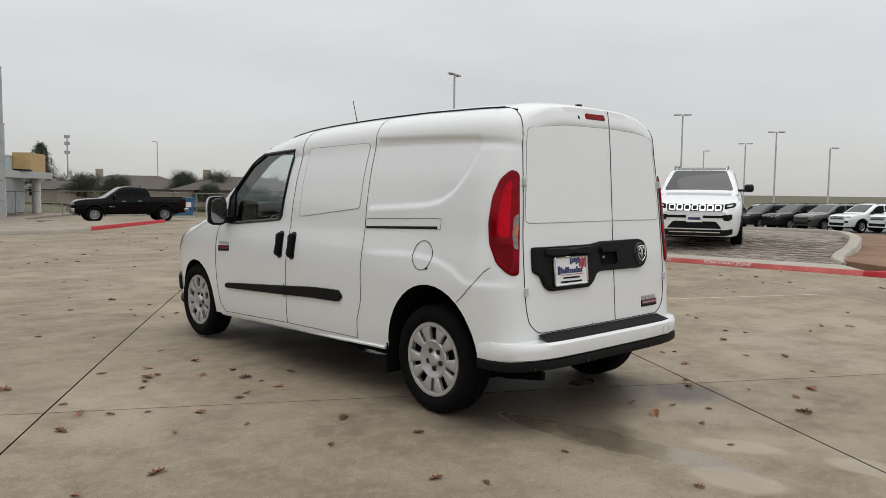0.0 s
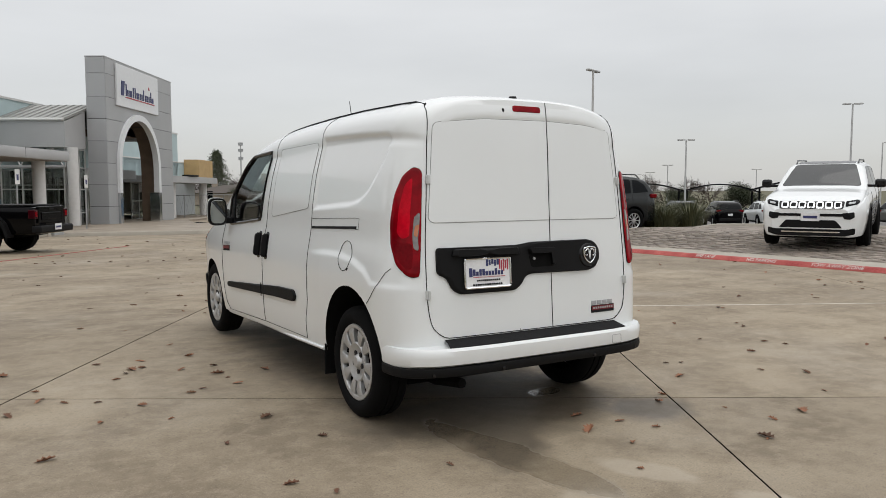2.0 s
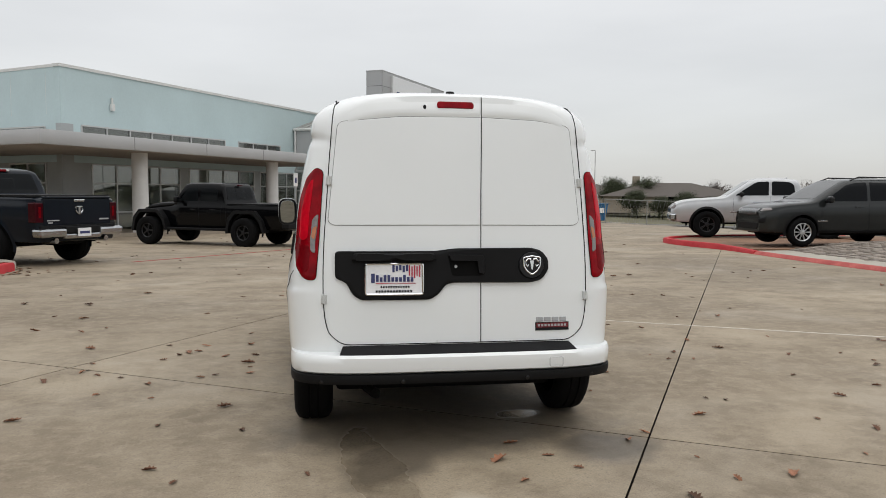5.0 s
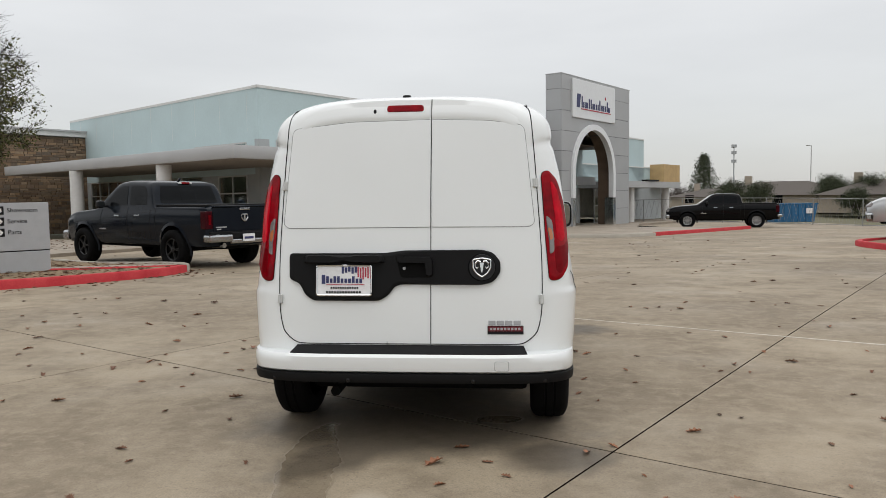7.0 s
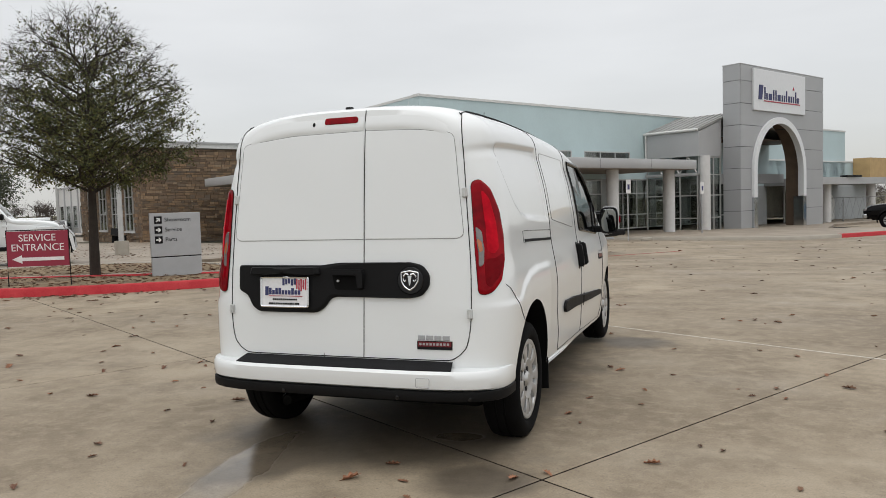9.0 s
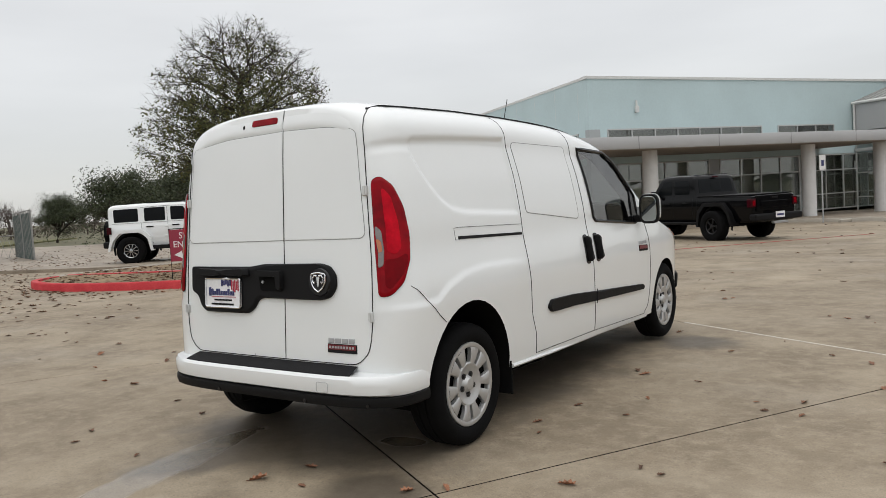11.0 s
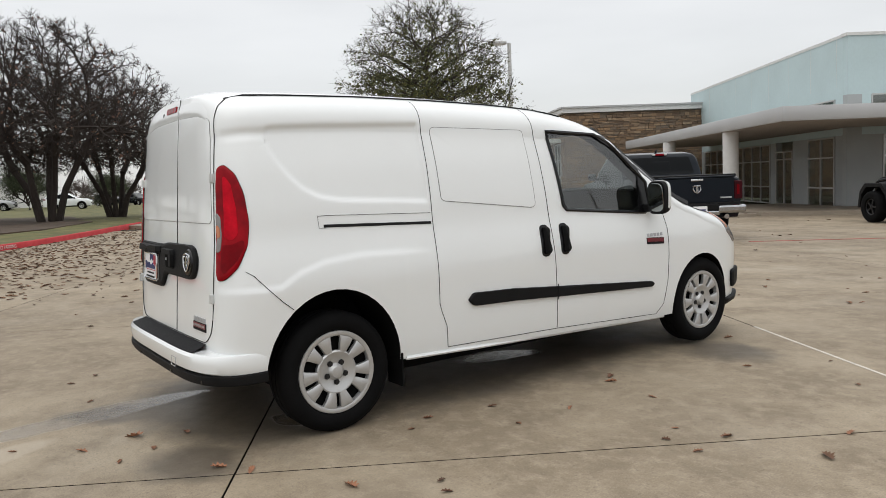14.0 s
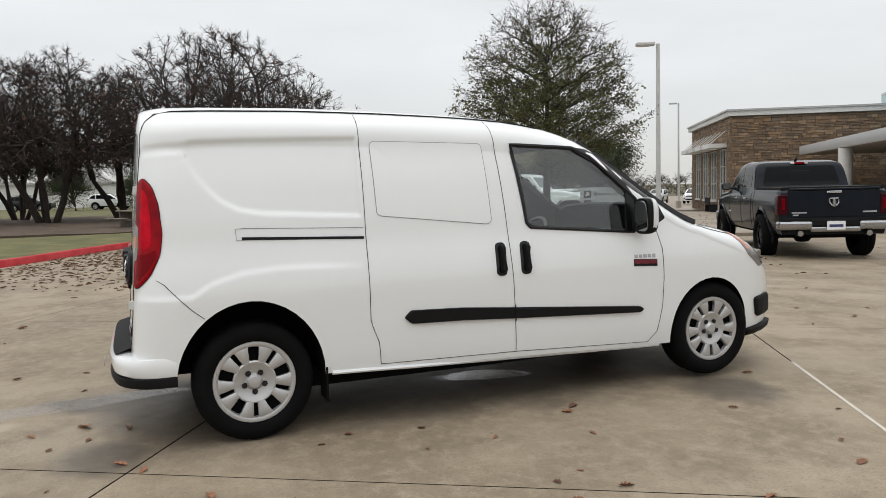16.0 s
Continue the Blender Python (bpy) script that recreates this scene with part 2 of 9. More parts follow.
def soft(v, k=1.5):
    return k * math.log1p(math.exp(max(-40.0, min(40.0, v / k))))


FALL_X = [(-9999, 0.0), (3, 0.0), (9, 0.06), (14, 0.13), (18, 0.10), (24, -0.12), (40, -0.62), (70, -0.95), (9999, -0.95)]


def ground_z(x, y):
    """The lot falls gently towards the showroom, and on past the display island."""
    fx = sum(lerp_table(FALL_X, x + o) for o in (-2, -1, 0, 1, 2)) / 5
    return -0.02 * soft(min(y, 60) - 3) + fx


DU, DV = Vector((0.5135, 0.8581)), Vector((0.8581, -0.5135))


def B(u, v, z=None):
    """A place by its distance along the showroom's front and out from it."""
    p = DU * u + DV * v
    return Vector((p.x, p.y, ground_z(p.x, p.y) if z is None else z))


B_YAW = math.degrees(math.atan2(DU.y, DU.x))


def Bpose(u, v, z=None, turn=0.0):
    """The pose of a thing whose x runs along the showroom's front and whose y runs into the showroom."""
    p = B(u, v, z)
    return pose(p.x, p.y, p.z, 0, 0, B_YAW + turn)

# ---- the white cargo van ----
from mathutils.bvhtree import BVHTree

ROOF = [(-0.60, 1.800), (-0.45, 1.826), (-0.2, 1.838), (0.3, 1.842), (0.8, 1.832), (1.3, 1.812), (1.6, 1.790), (1.85, 1.752), (2.05, 1.700), (2.2, 1.632), (2.4, 1.49), (2.6, 1.345), (2.8, 1.205), (2.93, 1.125), (3.05, 1.085), (3.3, 1.04), (3.5, 0.985), (3.7, 0.89), (3.84, 0.76), (3.92, 0.62)]
PLAN = [(-0.6, 0.868), (-0.3, 0.872), (0.2, 0.876), (1.0, 0.880), (2.0, 0.884), (2.6, 0.886), (2.9, 0.880), (3.2, 0.866), (3.45, 0.835), (3.62, 0.775), (3.78, 0.67), (3.88, 0.54), (3.94, 0.40)]
FLANK = [(0.20, 0.93), (0.27, 0.955), (0.40, 0.98), (0.60, 0.993), (0.80, 1.0), (0.92, 0.985), (1.05, 0.957), (1.2, 0.946), (1.4, 0.912), (1.6, 0.855), (1.8, 0.78)]
CORNER = [(-0.6, 0.26), (1.8, 0.25), (2.2, 0.24), (2.6, 0.20), (3.0, 0.13), (3.4, 0.20), (3.9, 0.30)]
SILL = [(-0.6, 0.36), (-0.2, 0.32), (0.5, 0.305), (2.6, 0.245), (3.2, 0.24), (3.95, 0.25)]


def pressing(y, z):
    """How deep the flank is pressed in behind the sliding door: one panel with a swept rear corner."""
    if not (-0.34 < y < 0.66 and 1.1 < z < 1.7):
        return 0.0
    low = lerp_table([(-0.31, 1.57), (-0.285, 1.49), (-0.25, 1.42), (-0.20, 1.355), (-0.13, 1.285), (-0.04, 1.235), (0.08, 1.212), (0.7, 1.176)], y)
    high = lerp_table([(-0.34, 1.595), (-0.30, 1.612), (-0.26, 1.622), (0.0, 1.632), (0.7, 1.645)], y)

    def ease(v):
        v = max(0.0, min(1.0, v))
        return v * v * (3 - 2 * v)
    return 0.013 * ease((high - z) / 0.030) * ease((z - low) / 0.026) * ease((y + 0.31) / 0.022) * ease((0.632 - y) / 0.02)


def haunch(y, z):
    """How far the flank swells round the rear wheel, below a shoulder line."""
    if not (-0.42 < y < 0.66 and 0.3 < z < 1.0):
        return 0.0
    line = lerp_table([(-0.42, 0.70), (-0.36, 0.77), (-0.30, 0.825), (-0.2, 0.885), (-0.05, 0.93), (0.15, 0.95), (0.4, 0.945), (0.66, 0.93)], y)
    a, b, c = min(1.0, max(0.0, (line - z) / 0.035)), min(1.0, max(0.0, (z - 0.34) / 0.45)), min(1.0, max(0.0, (0.64 - y) / 0.22))
    return 0.009 * a * a * (3 - 2 * a) * b * c * min(1.0, max(0.0, (y + 0.42) / 0.12))


def van_section(y, count_side=104, count_top=26):
    """Half a cross-section, from the bottom's middle up and over to the roof's middle: (x, z)."""
    top, wide, low = smooth_table(ROOF, y), smooth_table(PLAN, y), lerp_table(SILL, y)
    h = lerp_table(CORNER, y)
    zs = top - h
    out = [(0.0, low), (wide * 0.5, low), (wide * 0.88, low)]
    for k in range(count_side):
        z = low + 0.015 + (zs - low - 0.015) * k / (count_side - 1)
        out.append((wide * smooth_table(FLANK, z) - pressing(y, z) + haunch(y, z), z))
    xs = out[-1][0] + pressing(y, zs)
    slope = 3.1 if y < 2.3 else 2.7
    for k in range(1, count_top + 1):
        a = math.pi / 2 * (k / count_top) ** 2
        z = zs + h * math.sin(a) ** (2 / slope)
        out.append((xs * math.cos(a) ** (2 / slope) - pressing(y, z), z))
    out[-1] = (0.0, top)
    return out


def van_body():
    rows = []
    rear = [(0.0, 1.0, 1.0), (0.08, 0.995, 0.999), (0.145, 0.98, 0.996), (0.195, 0.955, 0.990), (0.232, 0.918, 0.982), (0.256, 0.868, 0.974), (0.268, 0.80, 0.964), (0.276, 0.62, 0.90), (0.282, 0.35, 0.7)]
    base = van_section(-0.30)
    mid = 0.95
    for dy, sx, sz in reversed(rear):
        row = []
        for x, z in base:
            zz = mid + (z - mid) * sz
            row.append((x * sx, -0.325 - dy + (0.075 * (zz - 0.5) - 0.01) * min(1.0, dy / 0.2), zz))
        rows.append(row)
    ys = [-0.30 + 0.0125 * k for k in range(73)] + [0.608, 0.616, 0.624, 0.632, 0.64, 0.66, 0.68, 0.8, 1.0, 1.2, 1.4, 1.6, 1.75, 1.9, 2.0, 2.1, 2.2, 2.3, 2.4, 2.5, 2.6, 2.7, 2.8, 2.9, 3.0, 3.1, 3.2, 3.3, 3.4, 3.5, 3.6, 3.7, 3.78, 3.85, 3.9]
    for y in ys:
        rows.append([(x, y, z) for x, z in van_section(y)])
    end = van_section(3.92)
    for k, s in enumerate((0.8, 0.45)):
        rows.append([(x * s, 3.915 + 0.012 * k, 0.45 + (z - 0.45) * s) for x, z in end])
    n = len(rows[0])
    ring = 2 * n - 2
    verts, faces = [], []
    for row in rows:
        verts += row + [(-x, y, z) for x, y, z in reversed(row[1:-1])]
    for i in range(len(rows) - 1):
        for k in range(ring):
            j = (k + 1) % ring
            faces.append((i * ring + k, i * ring + j, (i + 1) * ring + j, (i + 1) * ring + k))
    faces.append(tuple(range(ring)))
    faces.append(tuple((len(rows) - 1) * ring + k for k in range(ring))[::-1])
    return verts, faces


def cut(ob, cutters):
    """Takes the cutters' volumes out of a mesh for good."""
    for verts, faces in cutters:
        tool = new("tool", mesh_of("tool", verts, faces, 0, (ob.data.materials[0], ob.data.materials[1]), [1] * len(faces)))
        md = ob.modifiers.new("cut", "BOOLEAN")
        md.operation, md.solver, md.object = "DIFFERENCE", "EXACT", tool
        got = bpy.data.meshes.new_from_object(ob.evaluated_get(bpy.context.evaluated_depsgraph_get()))
        ob.modifiers.clear()
        ob.data = got
        bpy.data.objects.remove(tool)


def ellipse(cy, cz, ry, rz, n=40):
    return [(cy + ry * math.cos(2 * math.pi * k / n), cz + rz * math.sin(2 * math.pi * k / n)) for k in range(n)]


VAN_SKIN_V, VAN_SKIN_F = van_body()
VAN_TREE = BVHTree.FromPolygons([Vector(v) for v in VAN_SKIN_V], VAN_SKIN_F)
SKIN = [VAN_TREE]          # the skin that parts are laid on: the van's, then each parked vehicle's in turn
SIDES = {
    "R": (Vector((1, 0, 0)), lambda a, b: Vector((9, a, b))),
    "L": (Vector((-1, 0, 0)), lambda a, b: Vector((-9, a, b))),
    "B": (Vector((0, -1, 0)), lambda a, b: Vector((a, -9, b))),
    "F": (Vector((0, 1, 0)), lambda a, b: Vector((a, 9, b))),
    "T": (Vector((0, 0, 1)), lambda a, b: Vector((a, b, 10))),
    "CR": (Vector((1, -1, 0)).normalized(), lambda a, b: Vector((8 + a * 0.7071, -8 + a * 0.7071, b))),
    "CL": (Vector((-1, -1, 0)).normalized(), lambda a, b: Vector((-8 - a * 0.7071, -8 + a * 0.7071, b))),
}


def skin(side, a, b, lift=0.0):
    """The place on the van's skin that is met from a side, lifted off it."""
    out, at = SIDES[side]
    p, nrm, _, _ = SKIN[0].ray_cast(at(a, b), -out)
    if p is None:
        q, nrm, _, _ = SKIN[0].find_nearest(at(a, b) - out * 8.1)
        p = q
    if nrm.dot(out) < 0:
        nrm = -nrm
    return p + nrm * lift


def rounded(points, r=0.03, seg=4):
    """A closed outline with rounded corners."""
    out = []
    n = len(points)
    for i in range(n):
        p, q, s = Vector(points[i - 1]), Vector(points[i]), Vector(points[(i + 1) % n])
        d1, d2 = (p - q), (s - q)
        k = min(r, d1.length * 0.45, d2.length * 0.45)
        a, b = q + d1.normalized() * k, q + d2.normalized() * k
        for j in range(seg + 1):
            t = j / seg
            out.append(tuple((1 - t) ** 2 * a + 2 * t * (1 - t) * q + t * t * b))
    return out


def dense(points, step=0.05, closed=True):
    out = []
    n = len(points)
    for i in range(n if closed else n - 1):
        a, b = Vector(points[i]), Vector(points[(i + 1) % n])
        k = max(1, int((b - a).length / step))
        out += [tuple(a + (b - a) * j / k) for j in range(k)]
    if not closed:
        out.append(tuple(points[-1]))
    return out


def patch(outline, side, lift, edge=0.008, sink=0.004, centre=None, rings=(0.75, 0.5, 0.25)):
    """A pad on the van's skin with the given outline, raised by lift, its rim rounded down into the skin."""
    o = dense(outline)
    n = len(o)
    c = Vector(centre) if centre else Vector((sum(p[0] for p in o) / n, sum(p[1] for p in o) / n))
    verts, faces = [], []

    def ring(scale, inset, h):
        for p in o:
            v = Vector(p) - c
            ln = max(1e-6, v.length)
            q = c + v * scale * max(0.05, 1 - inset / ln)
            verts.append(skin(side, q.x, q.y, h))

    ring(1, 0, -sink)
    ring(1, 0, lift * 0.6)
    ring(1, edge, lift)
    ring(1, edge * 1.5, lift)
    for s in rings:
        ring(s, edge * 1.5, lift)
    k = 4 + len(rings)
    verts.append(skin(side, c.x, c.y, lift))
    for r in range(k - 1):
        for i in range(n):
            j = (i + 1) % n
            faces.append((r * n + i, r * n + j, (r + 1) * n + j, (r + 1) * n + i))
    for i in range(n):
        faces.append(((k - 1) * n + i, (k - 1) * n + (i + 1) % n, len(verts) - 1))
    return verts, faces


def seam(points, side, width=0.0036, closed=False, lift=0.0015):
    """A dark gap that follows the skin."""
    pts = [skin(side, a, b, lift) for a, b in dense(points, 0.03, closed)]
    return tube(pts, width / 2, 5, closed)


def wheel(parent, x, y, z, side, radius, width, rim_r, style, rim_mat, name="wheel", steps=40):
    """A wheel at an axle's end: tyre and rim. side: 1 when it faces +x."""
    hub = part(name, revolve([(0.06, -0.05), (0.075, -0.04), (0.075, 0.03), (0.0, 0.03)], 16), M_DARKIN, parent, m=Matrix.Translation((x, y, z)) @ (Matrix.Identity(4) if side > 0 else pose(0, 0, 0, 0, 0, 180)))
    w = width / 2
    r, i = radius, rim_r
    part("tyre", revolve([(i, -w * 0.8), (i + 0.02, -w * 0.95), ((r + i) / 2, -w * 1.03), (r - 0.03, -w * 0.95), (r - 0.008, -w * 0.8), (r, -w * 0.55), (r, -w * 0.30), (r - 0.007, -w * 0.27), (r - 0.007, -w * 0.2), (r, -w * 0.17), (r, w * 0.17), (r - 0.007, w * 0.2), (r - 0.007, w * 0.27), (r, w * 0.30), (r, w * 0.55), (r - 0.008, w * 0.8), (r - 0.03, w * 0.95), ((r + i) / 2, w * 1.03), (i + 0.02, w * 0.95), (i, w * 0.8), (i - 0.006, w * 0.6)], steps), M_RUBBER, hub)
    if style == "cover":
        f = w * 0.82
        rim = revolve([(i + 0.004, f - 0.03), (i + 0.006, f - 0.004), (i + 0.001, f + 0.006), (i - 0.012, f + 0.008), (i * 0.90, f + 0.004), (i * 0.885, f - 0.002), (i * 0.88, f - 0.026)], steps)
        rim = merge(rim, revolve([(i * 0.53, f - 0.026), (i * 0.535, f - 0.004), (i * 0.50, f + 0.002), (i * 0.42, f - 0.004), (i * 0.33, f - 0.014), (0.047, f - 0.016), (0.041, f - 0.006), (0.030, f + 0.006), (0.012, f + 0.009), (0.0, f + 0.009)], steps))
        # ten slots, wide and narrow by turns, leave ten broad spokes
        for k in range(10):
            h0, h1 = ((0.190, 0.085), (0.085, 0.190))[k % 2]
            rows = []
            for rr, up, q in ((i * 0.50, 0.0, 1.12), (i * 0.60, 0.004, 1.10), (i * 0.72, 0.007, 1.0), (i * 0.83, 0.007, 0.95), (i * 0.895, 0.004, 0.80)):
                a0, a1 = 0.6283 * k + h0 * q * 0.92, 0.6283 * (k + 1) - h1 * q * 0.92
                row = []
                for s, dz in ((0, -0.026), (0, -0.004), (0.10, 0.0), (0.5, 0.001), (0.90, 0.0), (1, -0.004), (1, -0.026)):
                    c = a0 + (a1 - a0) * s
                    row.append((f + up + dz, rr * math.sin(c), rr * math.cos(c)))
                rows.append(row)
            v = [p for row in rows for p in row]
            g = [(q * 7 + s, q * 7 + s + 1, q * 7 + s + 8, q * 7 + s + 7) for q in range(4) for s in range(6)]
            part("spoke", (v, g, 35), rim_mat, hub)
        part("wheel_cover", (*rim, 35), rim_mat, hub, "silver wheel cover with ten dark slots")
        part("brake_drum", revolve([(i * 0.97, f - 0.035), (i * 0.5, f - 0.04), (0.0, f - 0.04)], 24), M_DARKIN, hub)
        for k in range(5):
            a0 = 2 * math.pi * k / 5 + math.pi
            cy, cz = 0.056 * math.sin(a0), 0.056 * math.cos(a0)
            v, g = revolve([(0.016, f - 0.022), (0.016, f - 0.008), (0.011, f - 0.010), (0.010, f - 0.006), (0.0, f - 0.005)], 8)
            part("wheel_nut", ([(a, b + cy, c + cz) for a, b, c in v], g), M_BLKWHEEL, hub)
    else:
        f = w * 0.7
        rim = revolve([(i, f - 0.03), (i + 0.004, f), (i - 0.012, f + 0.006), (i - 0.03, f - 0.01)], steps)
        rim = merge(rim, revolve([(i * 0.28, f - 0.02), (i * 0.24, f), (0.0, f + 0.006)], 20))
        count = 10 if style == "ten" else 5
        for k in range(count):
            a0 = 2 * math.pi * k / count
            half = 0.10 if count == 10 else 0.17
            v, g = [], []
            for rr, hh, up in ((i * 0.2, half * 1.9, 0.0), (i * 0.6, half * 1.1, -0.004), (i * 0.98, half * 1.0, -0.006)):
                for s, dz in ((-1, -0.03), (-0.7, 0), (0.7, 0), (1, -0.03)):
                    v.append((f + up + dz, rr * math.cos(a0 + s * hh), rr * math.sin(a0 + s * hh)))
            for q in range(2):
                for s in range(3):
                    g.append((q * 4 + s, q * 4 + s + 1, q * 4 + s + 5, q * 4 + s + 4))
            rim = merge(rim, (v, g))
        part("rim", rim, rim_mat, hub)
        part("brake_disc", revolve([(i * 0.97, f - 0.06), (i * 0.5, f - 0.07), (0.0, f - 0.07)], 20), M_DARKIN, hub)
    return hub


def text_mesh(words, size, depth=0.002, align="CENTER"):
    """The mesh of some words in the built-in font, in the xy plane."""
    cu = bpy.data.curves.new("words", "FONT")
    cu.body, cu.size, cu.extrude, cu.align_x, cu.align_y = words, size, depth, align, "CENTER"
    ob = bpy.data.objects.new("words", cu)
    me = bpy.data.meshes.new_from_object(ob)
    bpy.data.objects.remove(ob)
    return me


van = thing("cargo_van", "white compact cargo van with black trim parked on concrete", "van", Matrix.Identity(4))
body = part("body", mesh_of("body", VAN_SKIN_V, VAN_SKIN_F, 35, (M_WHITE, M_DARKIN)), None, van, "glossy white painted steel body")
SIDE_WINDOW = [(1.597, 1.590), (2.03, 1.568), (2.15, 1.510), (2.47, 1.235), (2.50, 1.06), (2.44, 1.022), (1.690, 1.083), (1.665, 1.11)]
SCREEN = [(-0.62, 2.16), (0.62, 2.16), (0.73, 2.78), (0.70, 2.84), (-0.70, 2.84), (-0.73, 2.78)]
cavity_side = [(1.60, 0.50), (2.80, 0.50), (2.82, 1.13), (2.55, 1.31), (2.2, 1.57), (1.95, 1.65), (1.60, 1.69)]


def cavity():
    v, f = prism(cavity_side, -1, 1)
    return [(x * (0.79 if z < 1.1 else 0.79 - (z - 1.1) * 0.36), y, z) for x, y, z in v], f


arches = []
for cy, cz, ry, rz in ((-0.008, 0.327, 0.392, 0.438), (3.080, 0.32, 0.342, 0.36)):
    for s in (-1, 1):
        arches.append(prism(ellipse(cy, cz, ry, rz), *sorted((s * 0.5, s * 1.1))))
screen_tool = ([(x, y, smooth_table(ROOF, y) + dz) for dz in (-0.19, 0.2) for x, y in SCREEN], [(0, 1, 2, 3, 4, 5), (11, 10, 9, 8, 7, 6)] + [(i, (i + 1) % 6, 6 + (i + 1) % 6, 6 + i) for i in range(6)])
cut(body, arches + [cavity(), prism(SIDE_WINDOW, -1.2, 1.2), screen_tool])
body.data.polygons.foreach_set("use_smooth", [True] * len(body.data.polygons))
body.data.set_sharp_from_angle(angle=radians(35))
# side windows, with their rubber frames, and the windscreen
def window_pane(outline, side, sink, inset):
    o = dense(outline, 0.08)
    c = Vector((sum(p[0] for p in o) / len(o), sum(p[1] for p in o) / len(o)))
    verts = [skin(side, *(c + (Vector(p) - c) * inset), -sink) for p in o]
    n = len(o)
    verts += [skin(side, *(c + (Vector(p) - c) * 0.5), -sink) for p in o]
    verts.append(skin(side, c.x, c.y, -sink))
    faces = [(i, (i + 1) % n, n + (i + 1) % n, n + i) for i in range(n)] + [(n + i, n + (i + 1) % n, 2 * n) for i in range(n)]
    return verts, faces


for s in "RL":
    w = part("side_window", window_pane(SIDE_WINDOW, s, 0.006, 1.0), M_GLASS, van, "lightly tinted side window")
    w.visible_shadow = False
    part("window_frame", tube([skin(s, a, b, 0.001) for a, b in dense(SIDE_WINDOW, 0.05)], 0.012, 6, True), M_GLOSSBK, w)
    part("quarter_trim", patch(rounded([(2.40, 1.30), (2.47, 1.235), (2.50, 1.06), (2.44, 1.022), (2.385, 1.03)], 0.01), s, 0.003), M_GLOSSBK, w)
for s in "RL":
    part("pillar_cover", patch(rounded([(2.03, 1.572), (2.15, 1.560), (2.30, 1.468), (2.50, 1.315), (2.66, 1.185), (2.70, 1.10), (2.60, 1.045), (2.505, 1.055), (2.475, 1.235), (2.145, 1.507), (2.02, 1.560)], 0.012), s, 0.0035, 0.005, rings=(0.97,), centre=(2.40, 1.34)), M_GLOSSBK, van, "gloss black windscreen pillar trim")
screen = part("windscreen", window_pane([(x, y) for x, y in SCREEN], "T", 0.006, 1.0), M_GLASS, van, "raked windscreen glass")
screen.visible_shadow = False
part("screen_surround", tube([skin("T", a, b, 0.001) for a, b in dense(SCREEN, 0.06)], 0.016, 6, True), M_GLOSSBK, screen)
for s in (-1, 1):
    part("pillar_trim", tube([skin("T", s * x, y, 0.003) for x, y in ((0.635, 2.14), (0.665, 2.3), (0.70, 2.5), (0.735, 2.7), (0.765, 2.86), (0.785, 2.98))], 0.022, 6, r_end=0.03), M_GLOSSBK, screen)
part("cowl", patch(rounded([(-0.70, 2.88), (0.70, 2.88), (0.78, 3.0), (-0.78, 3.0)], 0.03), "T", 0.006), M_BLACKPL, van)

# cabin: bulkhead, floor, seats, dashboard, steering wheel
part("bulkhead", box(-0.70, 0.70, 1.605, 1.625, 0.5, 1.12), M_DASH, van)
part("cabin_floor", box(-0.78, 0.78, 1.63, 2.78, 0.5, 0.52), M_DASH, van)
part("dashboard", prism([(2.45, 0.6), (2.79, 0.6), (2.79, 0.98), (2.62, 0.985), (2.45, 0.93)], -0.76, 0.76, "x", 0.02), M_DASH, van)
for s in (-1, 1):
    seat = part("seat", box(s * 0.38 - 0.25, s * 0.38 + 0.25, 1.72, 2.22, 0.62, 0.76, 0.04), M_SEAT, van, "dark grey fabric front seat")
    part("backrest", prism([(1.70, 0.74), (1.83, 0.76), (1.76, 1.24), (1.66, 1.24)], s * 0.38 - 0.24, s * 0.38 + 0.24, "x", 0.03), M_SEAT, seat)
    part("headrest", prism([(1.67, 1.27), (1.76, 1.27), (1.74, 1.44), (1.66, 1.44)], s * 0.38 - 0.13, s * 0.38 + 0.13, "x", 0.025), M_SEAT, seat)
    part("seat_base", box(s * 0.38 - 0.2, s * 0.38 + 0.2, 1.76, 2.15, 0.52, 0.63), M_DASH, seat)
ring = [(0.19 * math.cos(a) - 0.38, 2.36 + 0.09 * math.sin(a), 0.93 + 0.15 * math.sin(a)) for a in [2 * math.pi * k / 24 for k in range(24)]]
part("steering_wheel", merge(tube(ring, 0.016, 6, True), tube([(-0.56, 2.36, 0.93), (-0.2, 2.36, 0.93)], 0.02, 6), tube([(-0.38, 2.36, 0.92), (-0.38, 2.5, 0.86)], 0.03, 6)), M_GLOSSBK, van)

